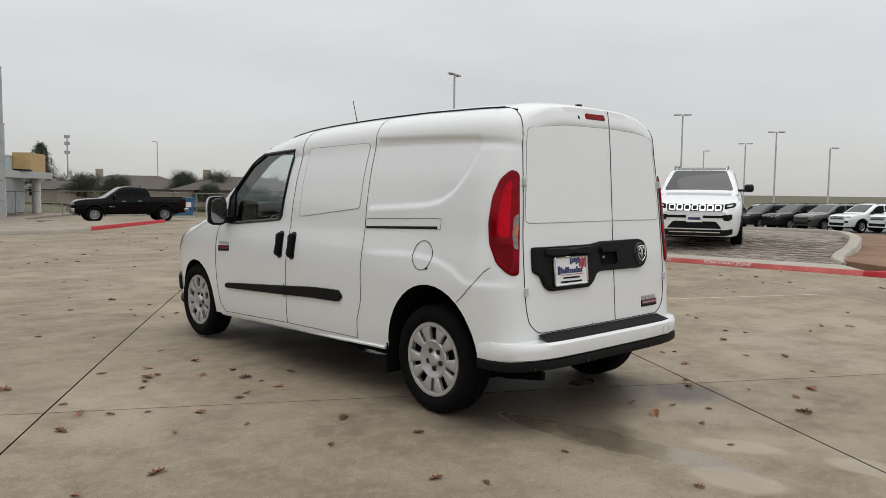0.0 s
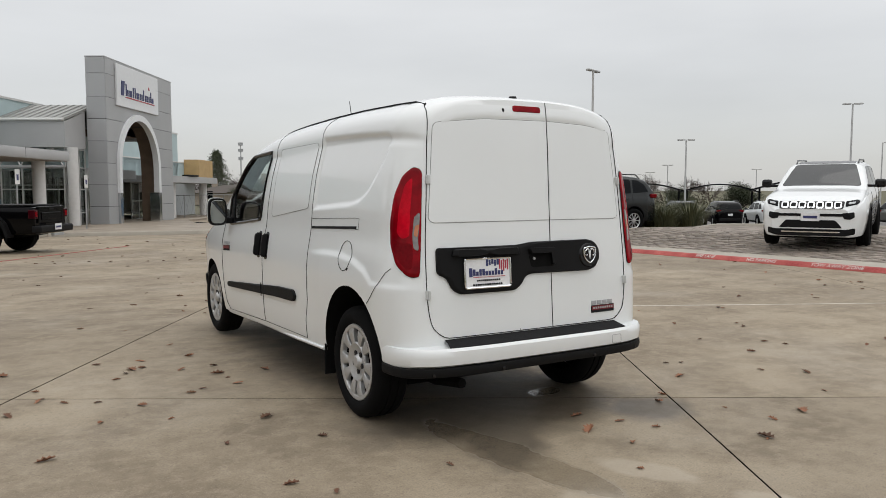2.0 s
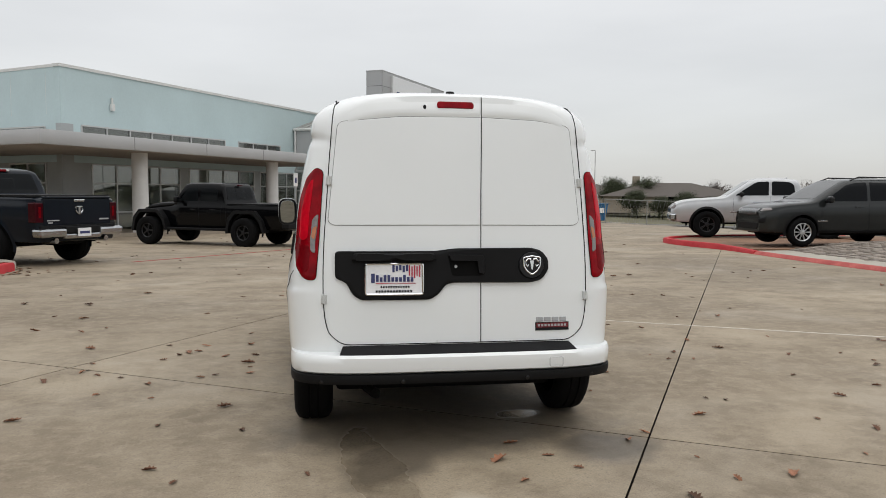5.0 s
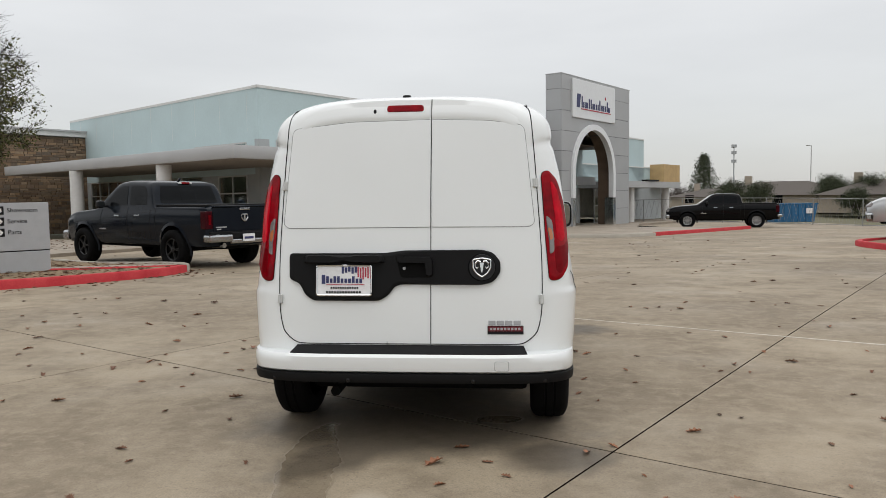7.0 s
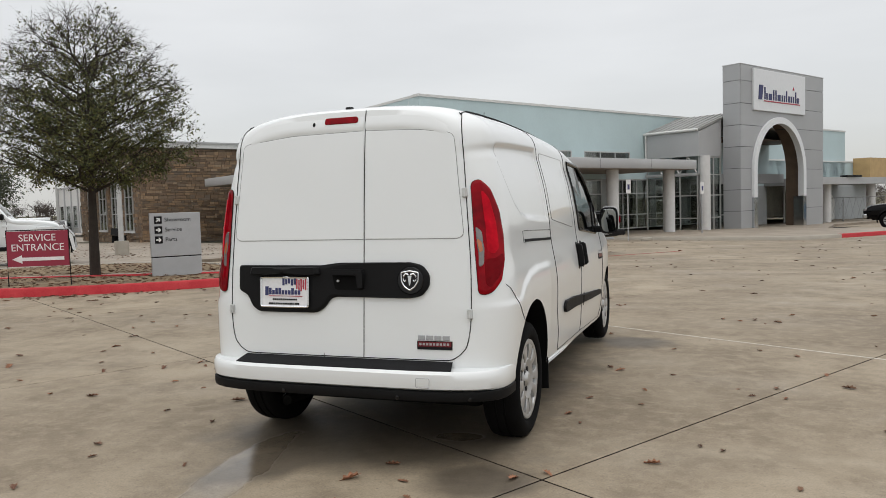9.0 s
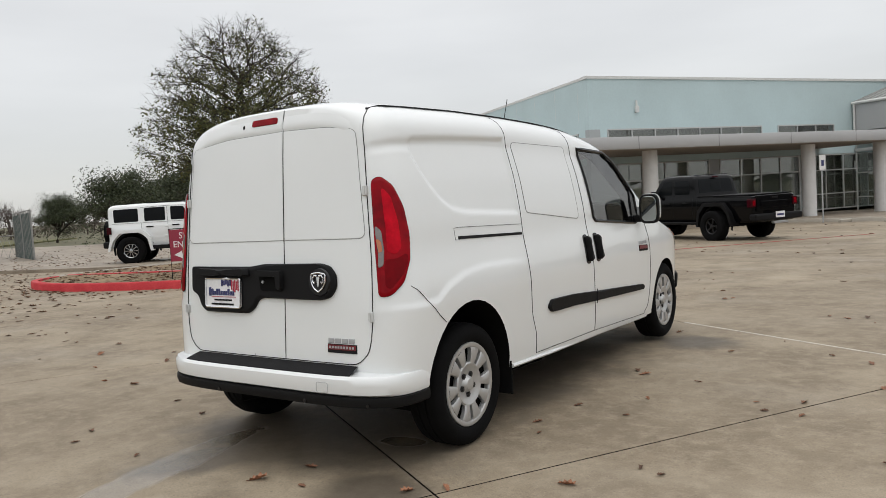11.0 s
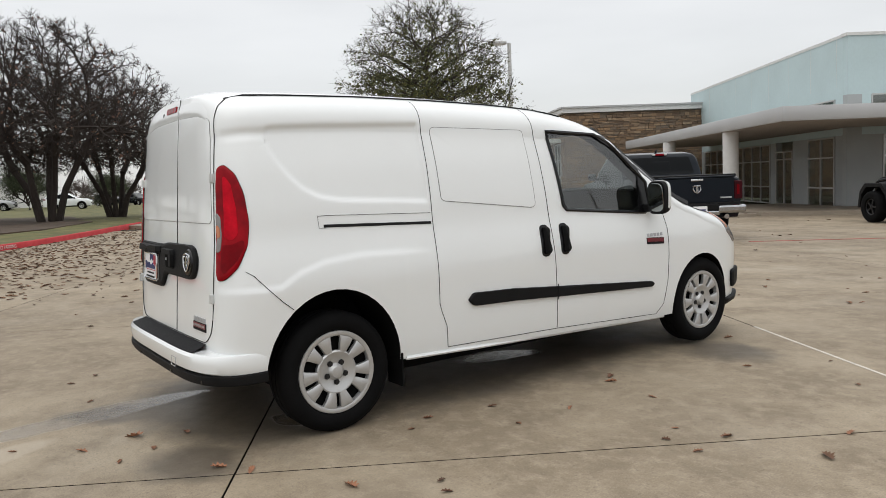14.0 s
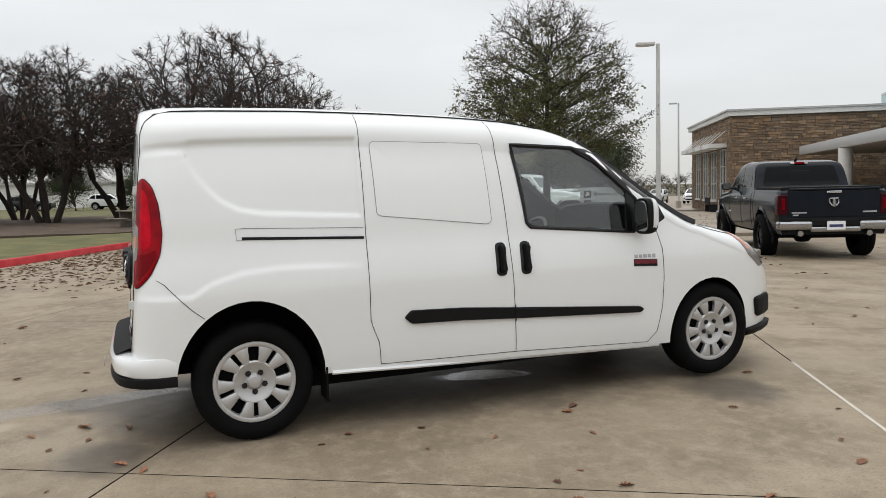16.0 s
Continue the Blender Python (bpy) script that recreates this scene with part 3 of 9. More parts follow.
# door gaps
for s in "RL":
    door = part("door_gap", seam([(1.470, 1.735), (1.486, 1.60), (1.520, 1.20), (1.531, 1.06), (1.550, 0.75), (1.570, 0.33)], s), M_SEAM, van)
    part("door_gap", seam([(0.642, 1.765), (0.643, 1.60), (0.643, 1.10), (0.648, 0.603), (0.66, 0.56), (0.695, 0.47), (0.705, 0.345)], s), M_SEAM, van)
    part("door_gap", seam([(0.705, 0.343), (1.565, 0.325), (2.55, 0.285), (2.62, 0.35), (2.655, 0.52), (2.662, 0.70), (2.655, 0.9), (2.62, 1.03), (2.55, 1.06)], s), M_SEAM, van)
    part("sill_strip", tube([skin(s, a, b, 0.002) for a, b in dense([(0.42, 0.325), (1.0, 0.305), (1.8, 0.275), (2.66, 0.255)], 0.1, False)], 0.012, 6), M_WHITE, van)
    part("rubbing_strip", patch(rounded([(0.845, 0.600), (0.885, 0.640), (1.20, 0.630), (1.55, 0.603), (2.47, 0.535), (2.502, 0.515), (2.48, 0.495), (1.55, 0.535), (1.2, 0.555), (0.885, 0.563)], 0.015), s, 0.018, 0.012, rings=(0.8, 0.5)), M_BLACKPL, van, "black plastic side rubbing strip")
    part("strip_gap", seam([(1.552, 0.62), (1.556, 0.52)], s, 0.006, lift=0.02), M_SEAM, van)
    # pressed blanks where windows would be; a grey bead paints their groove's shadow line
    part("blank_panel", patch(rounded([(0.703, 1.612), (1.402, 1.596), (1.428, 1.13), (1.402, 1.113), (0.735, 1.186), (0.715, 1.20)], 0.035), s, 0.0028, 0.004), M_WHITE, van)
    part("panel_line", seam(rounded([(0.703, 1.612), (1.402, 1.596), (1.428, 1.13), (1.402, 1.113), (0.735, 1.186), (0.715, 1.20)], 0.035), s, 0.0042, True, 0.0012), M_GROOVESHADE, van)
    # sliding door track
    part("track_cover", seam([(0.63, 1.125), (-0.02, 1.148), (-0.066, 1.146), (-0.062, 1.085), (-0.02, 1.083)], s, 0.0022), M_SEAM, van)
    part("door_track", patch([(-0.035, 1.102), (0.632, 1.077), (0.632, 1.062), (-0.035, 1.086)], s, 0.0035, 0.003, rings=(0.6,)), M_SEAM, van, "black sliding door track")
    # handles
    for hy, lean in ((1.472, 0.008), (1.638, 0.008)):
        handle = part("door_handle", patch(rounded([(hy - 0.035, 1.0), (hy + 0.033, 1.0), (hy + 0.036, 0.80), (hy - 0.034, 0.80)], 0.034, 5), s, 0.006, 0.01), M_GLOSSBK, van, "black vertical door handle")
        part("grip", patch(rounded([(hy - 0.010, 0.985), (hy + 0.022, 0.985), (hy + 0.024, 0.815), (hy - 0.008, 0.815)], 0.015, 4), s, 0.040, 0.014, rings=(0.6,)), M_BLACKPL, handle)
    # badges on the front doors
    for y0 in (2.43, 2.465, 2.50, 2.535, 2.57):
        part("badge_bar", patch([(y0, 0.872), (y0 + 0.024, 0.872), (y0 + 0.024, 0.850), (y0, 0.850)], s, 0.004, 0.002, rings=(0.5,)), M_STEEL, van, "small chrome badge bar")
    badge = part("badge", patch([(2.423, 0.845), (2.607, 0.836), (2.607, 0.790), (2.423, 0.799)], s, 0.004, 0.003, rings=(0.5,)), M_SEAM, van, "dark red and black name badge")
    part("badge_face", patch([(2.427, 0.842), (2.603, 0.833), (2.603, 0.806), (2.427, 0.815)], s, 0.0055, 0.001, rings=(0.5,)), M_BADGE, badge)
    # lower corner of the body behind the rear wheel
    part("bumper_gap", seam([(-0.466, 0.90), (-0.43, 0.875), (-0.36, 0.795), (-0.30, 0.735), (-0.245, 0.69)], s, 0.0036), M_SEAM, van)
# fuel flap on the driver's side
part("fuel_flap", seam([(0.06 + 0.083 * math.cos(a), 0.93 + 0.085 * math.sin(a)) for a in [2 * math.pi * k / 28 for k in range(28)]], "L", 0.004, True), M_SEAM, van)
part("flap_notch", patch([(-0.005, 0.865), (0.0, 0.855), (0.012, 0.848), (0.02, 0.858)], "L", 0.002, 0.002, rings=(0.5,)), M_SEAM, van)

# rear doors
def smooth_line(pts):
    """A smooth line through points."""
    out = []
    for i in range(len(pts) - 1):
        p0, p1, p2, p3 = [Vector(pts[max(0, min(len(pts) - 1, i + o))]) for o in (-1, 0, 1, 2)]
        for j in range(6):
            t = j / 6
            out.append(tuple(0.5 * ((2 * p1) + (p2 - p0) * t + (2 * p0 - 5 * p1 + 4 * p2 - p3) * t * t + (3 * p1 - p0 - 3 * p2 + p3) * t ** 3)))
    return out + [tuple(pts[-1])]


LEFT_EDGE = smooth_line([(-0.605, 1.765), (-0.633, 1.72), (-0.655, 1.50), (-0.672, 1.25), (-0.688, 1.0), (-0.690, 0.75), (-0.672, 0.62), (-0.64, 0.57), (-0.59, 0.538), (-0.53, 0.533)])
part("rear_door_gap", seam(LEFT_EDGE + [(0.12, 0.533)], "B", 0.005), M_SEAM, van)
part("rear_door_gap", seam([(-x, z) for x, z in LEFT_EDGE] + [(0.12, 0.533)], "B", 0.005), M_SEAM, van)
part("rear_door_gap", seam([(0.127, 1.80), (0.12, 1.3), (0.116, 0.533)], "B", 0.0045), M_SEAM, van)
for sx, cx in ((-1, 0.1165), (1, 0.1275)):
    w0 = 0.0 if sx < 0 else 0.012
    outer = [(cx, 1.695), (sx * 0.30 if sx < 0 else 0.42, 1.690 if sx < 0 else 1.685), (sx * (0.615 - w0), 1.658), (sx * (0.666 - w0), 1.155), (sx * (0.640 - w0), 1.136), (cx, 1.138)]
    soft_line = rounded(outer, 0.035)
    cut_at = [p for p in soft_line if abs(p[0] - cx) > 0.02]
    part("rear_blank_panel", patch([(cx, 1.695)] + cut_at + [(cx, 1.138)], "B", 0.0026, 0.004), M_WHITE, van)
    # the shadow line of the blank's groove, painted as a grey bead
    part("panel_line", seam([(cx, 1.695)] + cut_at + [(cx, 1.138)], "B", 0.0034, False, 0.0012), M_GROOVESHADE, van)
# the doors' pressed brow, which overhangs the blanks
BROW = [(0.055, -0.001), (0.035, 0.0015), (0.012, 0.004), (-0.002, 0.005), (-0.014, 0.0035), (-0.030, 0.0), (-0.038, -0.003)]
for x0, x1 in ((-0.612, 0.117), (0.127, 0.612)):
    bv_, bf_ = [], []
    for i in range(25):
        x = x0 + (x1 - x0) * i / 24
        zc = 1.722 - 0.085 * (abs(x) / 0.61) ** 5
        fade = min(1.0, (0.625 - abs(x)) / 0.09)
        bv_ += [skin("B", x, zc + dz, -0.002 + (h + 0.002) * fade) for dz, h in BROW]
    k = len(BROW)
    bf_ = [(i * k + j, i * k + j + 1, (i + 1) * k + j + 1, (i + 1) * k + j) for i in range(24) for j in range(k - 1)]
    part("brow", (bv_, bf_), M_WHITE, van)
part("brake_light", patch(rounded([(-0.106, 1.772), (0.083, 1.772), (0.086, 1.738), (-0.109, 1.738)], 0.014), "B", 0.008, 0.006), M_RED, van, "red high-level brake light")
part("washer_nozzle", patch(ellipse(-0.172, 1.742, 0.008, 0.012, 10), "B", 0.006, 0.003, rings=(0.5,)), M_SEAM, van)
trim_outline = rounded([(-0.632, 1.005), (-0.12, 1.005), (-0.02, 1.018), (0.38, 1.020), (0.44, 1.005), (0.478, 0.96), (0.478, 0.90), (0.44, 0.852), (0.38, 0.838), (-0.03, 0.842), (-0.07, 0.832), (-0.105, 0.785), (-0.15, 0.757), (-0.50, 0.757), (-0.545, 0.785), (-0.575, 0.845), (-0.632, 0.87)], 0.02, 3)
trim = part("rear_door_trim", patch(trim_outline, "B", 0.022, 0.016, rings=(0.85, 0.65, 0.4, 0.2), centre=(-0.1, 0.925)), M_BLACKPL, van, "black plastic number-plate and handle trim")
part("plate_hood", patch(rounded([(-0.54, 0.995), (-0.13, 0.995), (-0.12, 0.955), (-0.55, 0.955)], 0.012), "B", 0.055, 0.02, rings=(0.6,)), M_BLACKPL, trim)
part("handle_recess", patch(rounded([(-0.06, 0.975), (0.13, 0.975), (0.13, 0.875), (-0.04, 0.875)], 0.02), "B", 0.024, 0.004, rings=(0.5,)), M_DARKIN, trim)
part("door_grip", patch(rounded([(-0.06, 0.985), (0.125, 0.985), (0.135, 0.955), (0.13, 0.885), (0.10, 0.885), (0.10, 0.952), (-0.05, 0.955)], 0.008), "B", 0.046, 0.006, rings=(0.9,), centre=(0.09, 0.955)), M_BLACKPL, trim)
part("lock_barrel", patch(ellipse(-0.018, 0.925, 0.010, 0.010, 12), "B", 0.030, 0.003, rings=(0.5,)), M_STEEL, trim)
boss = part("emblem_boss", patch(ellipse(0.383, 0.929, 0.075, 0.075, 28), "B", 0.030, 0.01), M_GLOSSBK, trim, "round black emblem boss")
shield = [(0.337, 0.968), (0.383, 0.976), (0.429, 0.968), (0.427, 0.925), (0.410, 0.898), (0.383, 0.880), (0.356, 0.898), (0.339, 0.925)]
part("emblem", tube([skin("B", a, b, 0.034) for a, b in dense(rounded(shield, 0.008), 0.02)], 0.0042, 6, True), M_CHROME, boss, "chrome shield outline")
for s in (-1, 1):
    horn = [(0.383 + s * x, z) for x, z in ((0.006, 0.958), (0.022, 0.962), (0.033, 0.950), (0.034, 0.932), (0.024, 0.922), (0.019, 0.932))]
    part("emblem_scroll", tube([skin("B", a, b, 0.035) for a, b in dense(horn, 0.01, False)], 0.0055, 6, r_end=0.003), M_CHROME, boss)
part("emblem_wedge", patch(rounded([(0.371, 0.957), (0.395, 0.957), (0.391, 0.915), (0.383, 0.897), (0.375, 0.915)], 0.004), "B", 0.036, 0.004, rings=(0.5,)), M_CHROME, boss)
plate = part("number_plate", patch(rounded([(-0.478, 0.942), (-0.190, 0.942), (-0.190, 0.787), (-0.478, 0.787)], 0.012), "B", 0.030, 0.004), M_PLATE, trim, "white dealer plate with printed bars")
part("plate_frame", tube([skin("B", a, b, 0.032) for a, b in dense(rounded([(-0.478, 0.942), (-0.190, 0.942), (-0.190, 0.787), (-0.478, 0.787)], 0.012), 0.05)], 0.006, 6, True), M_CHROME, plate)


def bars(items, side, lift):
    return merge(*[patch([(a0, b0), (a1, b0), (a1, b1), (a0, b1)], side, lift, 0.001, 0.0, rings=(0.5,)) for a0, a1, b0, b1 in items])


part("plate_print", bars([(-0.345 + 0.017 * k, -0.333 + 0.017 * k, 0.936 - 0.004 * (k % 2), 0.898 + 0.005 * (k % 3)) for k in range(5)], "B", 0.0335), M_NAVY, plate)
part("plate_print", bars([(-0.262 + 0.013 * k, -0.255 + 0.013 * k, 0.934 - 0.006 * (k % 2), 0.880 - 0.006 * (k % 3)) for k in range(5)], "B", 0.0335), M_REDINK, plate)
part("plate_print", bars([(-0.452, -0.433, 0.893, 0.845)], "B", 0.0340), M_NAVY, plate)
part("plate_print", bars([(-0.428 + 0.0195 * k, -0.414 + 0.0195 * k, 0.874 + (0.012 if k in (0, 2, 3, 7) else 0.0), 0.850) for k in range(10)], "B", 0.0340), M_NAVY, plate)
part("plate_print", bars([(-0.428, -0.225, 0.844, 0.841)], "B", 0.0338), M_REDINK, plate)
part("plate_print", bars([(-0.405 + 0.0125 * k, -0.396 + 0.0125 * k, 0.830, 0.820) for k in range(12)], "B", 0.0338), M_SEAM, plate)
part("plate_print", bars([(-0.43 + 0.0145 * k, -0.419 + 0.0145 * k, 0.808, 0.797) for k in range(13)], "B", 0.0338), M_SEAM, plate)
for x0 in (0.415, 0.458, 0.501, 0.544):
    part("badge_bar", patch([(x0, 0.655), (x0 + 0.036, 0.655), (x0 + 0.036, 0.632), (x0, 0.632)], "B", 0.005, 0.003, rings=(0.5,)), M_STEEL, van, "chrome badge bar")
badge = part("badge", patch([(0.410, 0.628), (0.594, 0.628), (0.594, 0.585), (0.410, 0.585)], "B", 0.005, 0.003, rings=(0.5,)), M_SEAM, van, "dark red and black name badge")
part("badge_face", patch([(0.414, 0.625), (0.590, 0.625), (0.590, 0.600), (0.414, 0.600)], "B", 0.0065, 0.001, rings=(0.5,)), M_BADGE, badge)
part("badge_print", bars([(0.422 + 0.018 * k, 0.435 + 0.018 * k, 0.619, 0.606) for k in range(9)], "B", 0.0075), M_STEEL, badge)
part("key_nick", patch([(-0.115, 0.545), (-0.112, 0.545), (-0.112, 0.525), (-0.115, 0.525)], "B", 0.001, 0.001, rings=(0.5,)), M_SEAM, van)
for s in (-1, 1):
    for z, dx in ((1.36, 0.028), (0.765, 0.0)):
        hinge = part("hinge", patch(rounded([(s * (0.672 - dx), z + 0.024), (s * (0.698 - dx), z + 0.024), (s * (0.700 - dx), z - 0.024), (s * (0.674 - dx), z - 0.024)], 0.005), "B", 0.016, 0.005, rings=(0.5,)), M_HINGE, van)
        part("hinge_pin", tube([skin("B", s * (0.686 - dx), z + 0.022, 0.018), skin("B", s * (0.687 - dx), z - 0.022, 0.018)], 0.005, 6), M_HINGE, hinge)

# tail lamps on the corners
LAMP = rounded([(0.116, 1.408), (0.155, 1.425), (0.212, 1.38), (0.255, 1.28), (0.275, 1.14), (0.268, 1.02), (0.230, 0.92), (0.164, 0.862), (0.112, 0.858), (0.112, 1.1)], 0.026)
for s in ("CR", "CL"):
    lamp = part("tail_lamp", patch(LAMP, s, 0.012, 0.014, rings=(0.8, 0.6, 0.4, 0.2)), M_RED, van, "tall red tail lamp")
    part("lamp_rim", tube([skin(s, a, b, 0.003) for a, b in dense(LAMP, 0.03)], 0.0026, 6, True), M_SEAM, lamp)
    part("inner_lens", patch(rounded([(0.158, 1.375), (0.198, 1.33), (0.226, 1.20), (0.230, 1.08), (0.205, 1.05), (0.166, 1.06)], 0.02), s, 0.0135, 0.004), M_REDBRIGHT, lamp, "bright red inner lens")
    part("reversing_lens", patch(rounded([(0.120, 1.195), (0.146, 1.170), (0.156, 1.08), (0.144, 1.0), (0.122, 0.99)], 0.012), s, 0.0145, 0.006), M_CLEAR, lamp, "smoky clear reversing lens")
    part("amber_lens", patch(rounded([(0.122, 1.135), (0.142, 1.120), (0.146, 1.07), (0.125, 1.06)], 0.008), s, 0.0165, 0.004, rings=(0.5,)), M_AMBER, lamp)
    part("dark_lens", patch(rounded([(0.150, 1.035), (0.205, 1.035), (0.255, 1.06), (0.262, 1.02), (0.224, 0.945), (0.168, 0.890), (0.145, 0.905), (0.143, 0.985)], 0.02), s, 0.0135, 0.004), M_REDDK, lamp, "dark red lower lens")

# rear bumper
def around(offset, z, steps=30):
    """A line round the van's tail, from flank to flank."""
    out = []
    for k in range(steps + 1):
        a = math.pi * k / steps
        cx, sy = math.cos(a), math.sin(a)
        x = (0.838 + offset * 0.3) * math.copysign(abs(cx) ** 0.42, cx)
        y = -0.392 - (0.263 + offset) * abs(sy) ** 0.60
        out.append((x, y, z))
    return out


def band(profile, thickness=0.05):
    """A band round the tail with a profile of (offset, height)."""
    rows = [around(o, z) for o, z in profile] + [around(o - thickness, z) for o, z in reversed(profile)]
    n = len(rows[0])
    verts = [p for row in rows for p in row]
    faces = [(i * n + k, i * n + k + 1, ((i + 1) % len(rows)) * n + k + 1, ((i + 1) % len(rows)) * n + k) for i in range(len(rows)) for k in range(n - 1)]
    faces += [tuple(i * n for i in range(len(rows))), tuple(i * n + n - 1 for i in range(len(rows)))[::-1]]
    return verts, faces


bumper = part("rear_bumper", band([(0.035, 0.395), (0.060, 0.41), (0.068, 0.45), (0.066, 0.482), (0.052, 0.496), (-0.02, 0.500)], 0.07), M_WHITE, van, "white painted rear bumper")
part("bumper_lip", band([(0.030, 0.343), (0.060, 0.350), (0.069, 0.372), (0.066, 0.394), (0.04, 0.40)], 0.06), M_BLACKPL, bumper, "black plastic bumper lip")
step_in, step_out = around(-0.050, 0.531, 60)[21:40], around(0.050, 0.500, 60)[21:40]
sv = [p for row in (step_in, step_out) for p in row] + [(x, y, 0.48) for row in (step_in, step_out) for x, y, z in row]
nn = len(step_in)
sf = [(k, k + 1, nn + k + 1, nn + k) for k in range(nn - 1)] + [(2 * nn + k, 3 * nn + k, 3 * nn + k + 1, 2 * nn + k + 1) for k in range(nn - 1)] + [(nn + k, nn + k + 1, 3 * nn + k + 1, 3 * nn + k) for k in range(nn - 1)]
part("step_pad", (sv, sf), M_STEPPAD, bumper, "ribbed black step pad")
part("tow_eye_cover", seam(rounded([(0.45, 0.472), (0.52, 0.472), (0.52, 0.425), (0.45, 0.425)], 0.01), "B", 0.004, True), M_LGREYPAINT, bumper, m=Matrix.Translation((0, -0.128, 0)))
for x in (-0.70, -0.30, 0.34, 0.70):
    part("parking_sensor", ([(a * 1 + x, -0.722 + abs(x) ** 4 * 0.2 - c, 0.365 + b) for c, a, b in revolve([(0.011, 0), (0.011, 0.004), (0, 0.006)], 12)[0]], revolve([(0.011, 0), (0.011, 0.004), (0, 0.006)], 12)[1]), M_GLOSSBK, bumper)

# front end: lamps, bumper, bonnet gap
for s in (-1, 1):
    side = "R" if s > 0 else "L"
    hl = part("headlamp", patch(rounded([(3.30, 0.985), (3.42, 0.945), (3.60, 0.80), (3.64, 0.735), (3.56, 0.72), (3.42, 0.82)], 0.02), side, 0.006, 0.01), M_CLEAR, van, "swept-back headlamp")
    part("indicator", patch(rounded([(3.31, 0.975), (3.40, 0.945), (3.47, 0.865), (3.42, 0.84)], 0.015), side, 0.009, 0.006, rings=(0.5,)), M_AMBER, hl)
    part("bumper_corner", patch(rounded([(3.50, 0.50), (3.72, 0.52), (3.76, 0.37), (3.54, 0.36)], 0.03), side, 0.025, 0.02), M_BLACKPL, van)
    part("front_lip", patch(rounded([(3.44, 0.285), (3.80, 0.31), (3.82, 0.25), (3.44, 0.245)], 0.02), side, 0.03, 0.015), M_BLACKPL, van)
    part("bonnet_gap", seam([(s * 0.80, 3.0), (s * 0.785, 3.2), (s * 0.72, 3.45), (s * 0.60, 3.62)], "T", 0.005), M_SEAM, van)
    part("mud_flap", box(*sorted((s * 0.70, s * 0.86)), 0.385, 0.395, 0.17, 0.36), M_RUBBER, van)
    # mirrors
    def shell(stations):
        """A rounded shell lofted along y: (y, centre x, centre z, half width, half height)."""
        v, n = [], 28
        for yy, cx, cz, hw, hh in stations:
            for k in range(n):
                a = 2 * math.pi * k / n
                ca, sa = math.cos(a), math.sin(a)
                v.append((s * (cx + hw * math.copysign(abs(ca) ** 0.55, ca)), yy, cz + hh * math.copysign(abs(sa) ** 0.55, sa)))
        m = len(stations)
        f = [(i * n + k, i * n + (k + 1) % n, (i + 1) * n + (k + 1) % n, (i + 1) * n + k) for i in range(m - 1) for k in range(n)]
        return v, f + [tuple(range(n))[::-1], tuple((m - 1) * n + k for k in range(n))]
    mir = part("door_mirror", shell(((2.4190, 0.975, 1.125, 0.064, 0.098), (2.4130, 0.975, 1.125, 0.073, 0.109), (2.4220, 0.975, 1.125, 0.078, 0.114), (2.4640, 0.973, 1.125, 0.077, 0.113), (2.4910, 0.975, 1.12, 0.067, 0.100), (2.5090, 0.971, 1.11, 0.052, 0.072))), M_BLACKPL, van, "black door mirror with a white cap")
    part("mirror_glass", shell(((2.4121, 0.975, 1.125, 0.063, 0.098), (2.4097, 0.975, 1.125, 0.061, 0.096))), M_MIRROR, mir, m=Matrix.Translation((0, 2.412, 1.125)) @ pose(0, 0, 0, 5, 0, 0) @ Matrix.Translation((0, -2.412, -1.125)))
    part("mirror_cap", shell(((2.4500, 0.977, 1.136, 0.079, 0.109), (2.4780, 0.977, 1.134, 0.076, 0.104), (2.5030, 0.971, 1.127, 0.063, 0.086), (2.5180, 0.969, 1.12, 0.047, 0.054))), M_WHITE, mir, "glossy white mirror cap")
    part("repeater", shell(((2.4640, 1.016, 1.067, 0.016, 0.025), (2.4940, 1.004, 1.067, 0.016, 0.020))), M_CLEAR, mir)
    part("mirror_arm", box(*sorted((s * 0.84, s * 0.935)), 2.43, 2.52, 1.025, 1.080, 0.015), M_BLACKPL, mir)
# roof: gutter strips, aerial, lamp dome
for s in (-1, 1):
    part("roof_strip", tube([skin("T", s * 0.615, y, 0.003) for y in [-0.44 + 0.1 * k for k in range(24)]], 0.005, 6), M_SEAM, van)
part("aerial", tube([(0.02, 1.86, 1.73), (0.02, 1.865, 1.775), (0.022, 1.88, 1.78), (0.03, 1.98, 2.05)], 0.006, 6, r_end=0.003), M_GLOSSBK, van)
part("roof_button", tube([(-0.02, -0.40, 1.81), (-0.02, -0.40, 1.838)], 0.03, 10, r_end=0.02), M_BLACKPL, van)
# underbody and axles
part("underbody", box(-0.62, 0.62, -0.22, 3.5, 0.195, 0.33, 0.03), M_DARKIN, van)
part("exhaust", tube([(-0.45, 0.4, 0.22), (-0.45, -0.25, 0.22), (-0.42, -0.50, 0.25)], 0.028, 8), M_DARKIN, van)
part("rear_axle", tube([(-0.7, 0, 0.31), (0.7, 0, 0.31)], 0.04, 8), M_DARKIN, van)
for y in (0.0, 3.105):
    for s in (-1, 1):
        wheel(van, s * 0.742, y, 0.318, s, 0.322, 0.205, 0.218, "cover", M_SILVER)

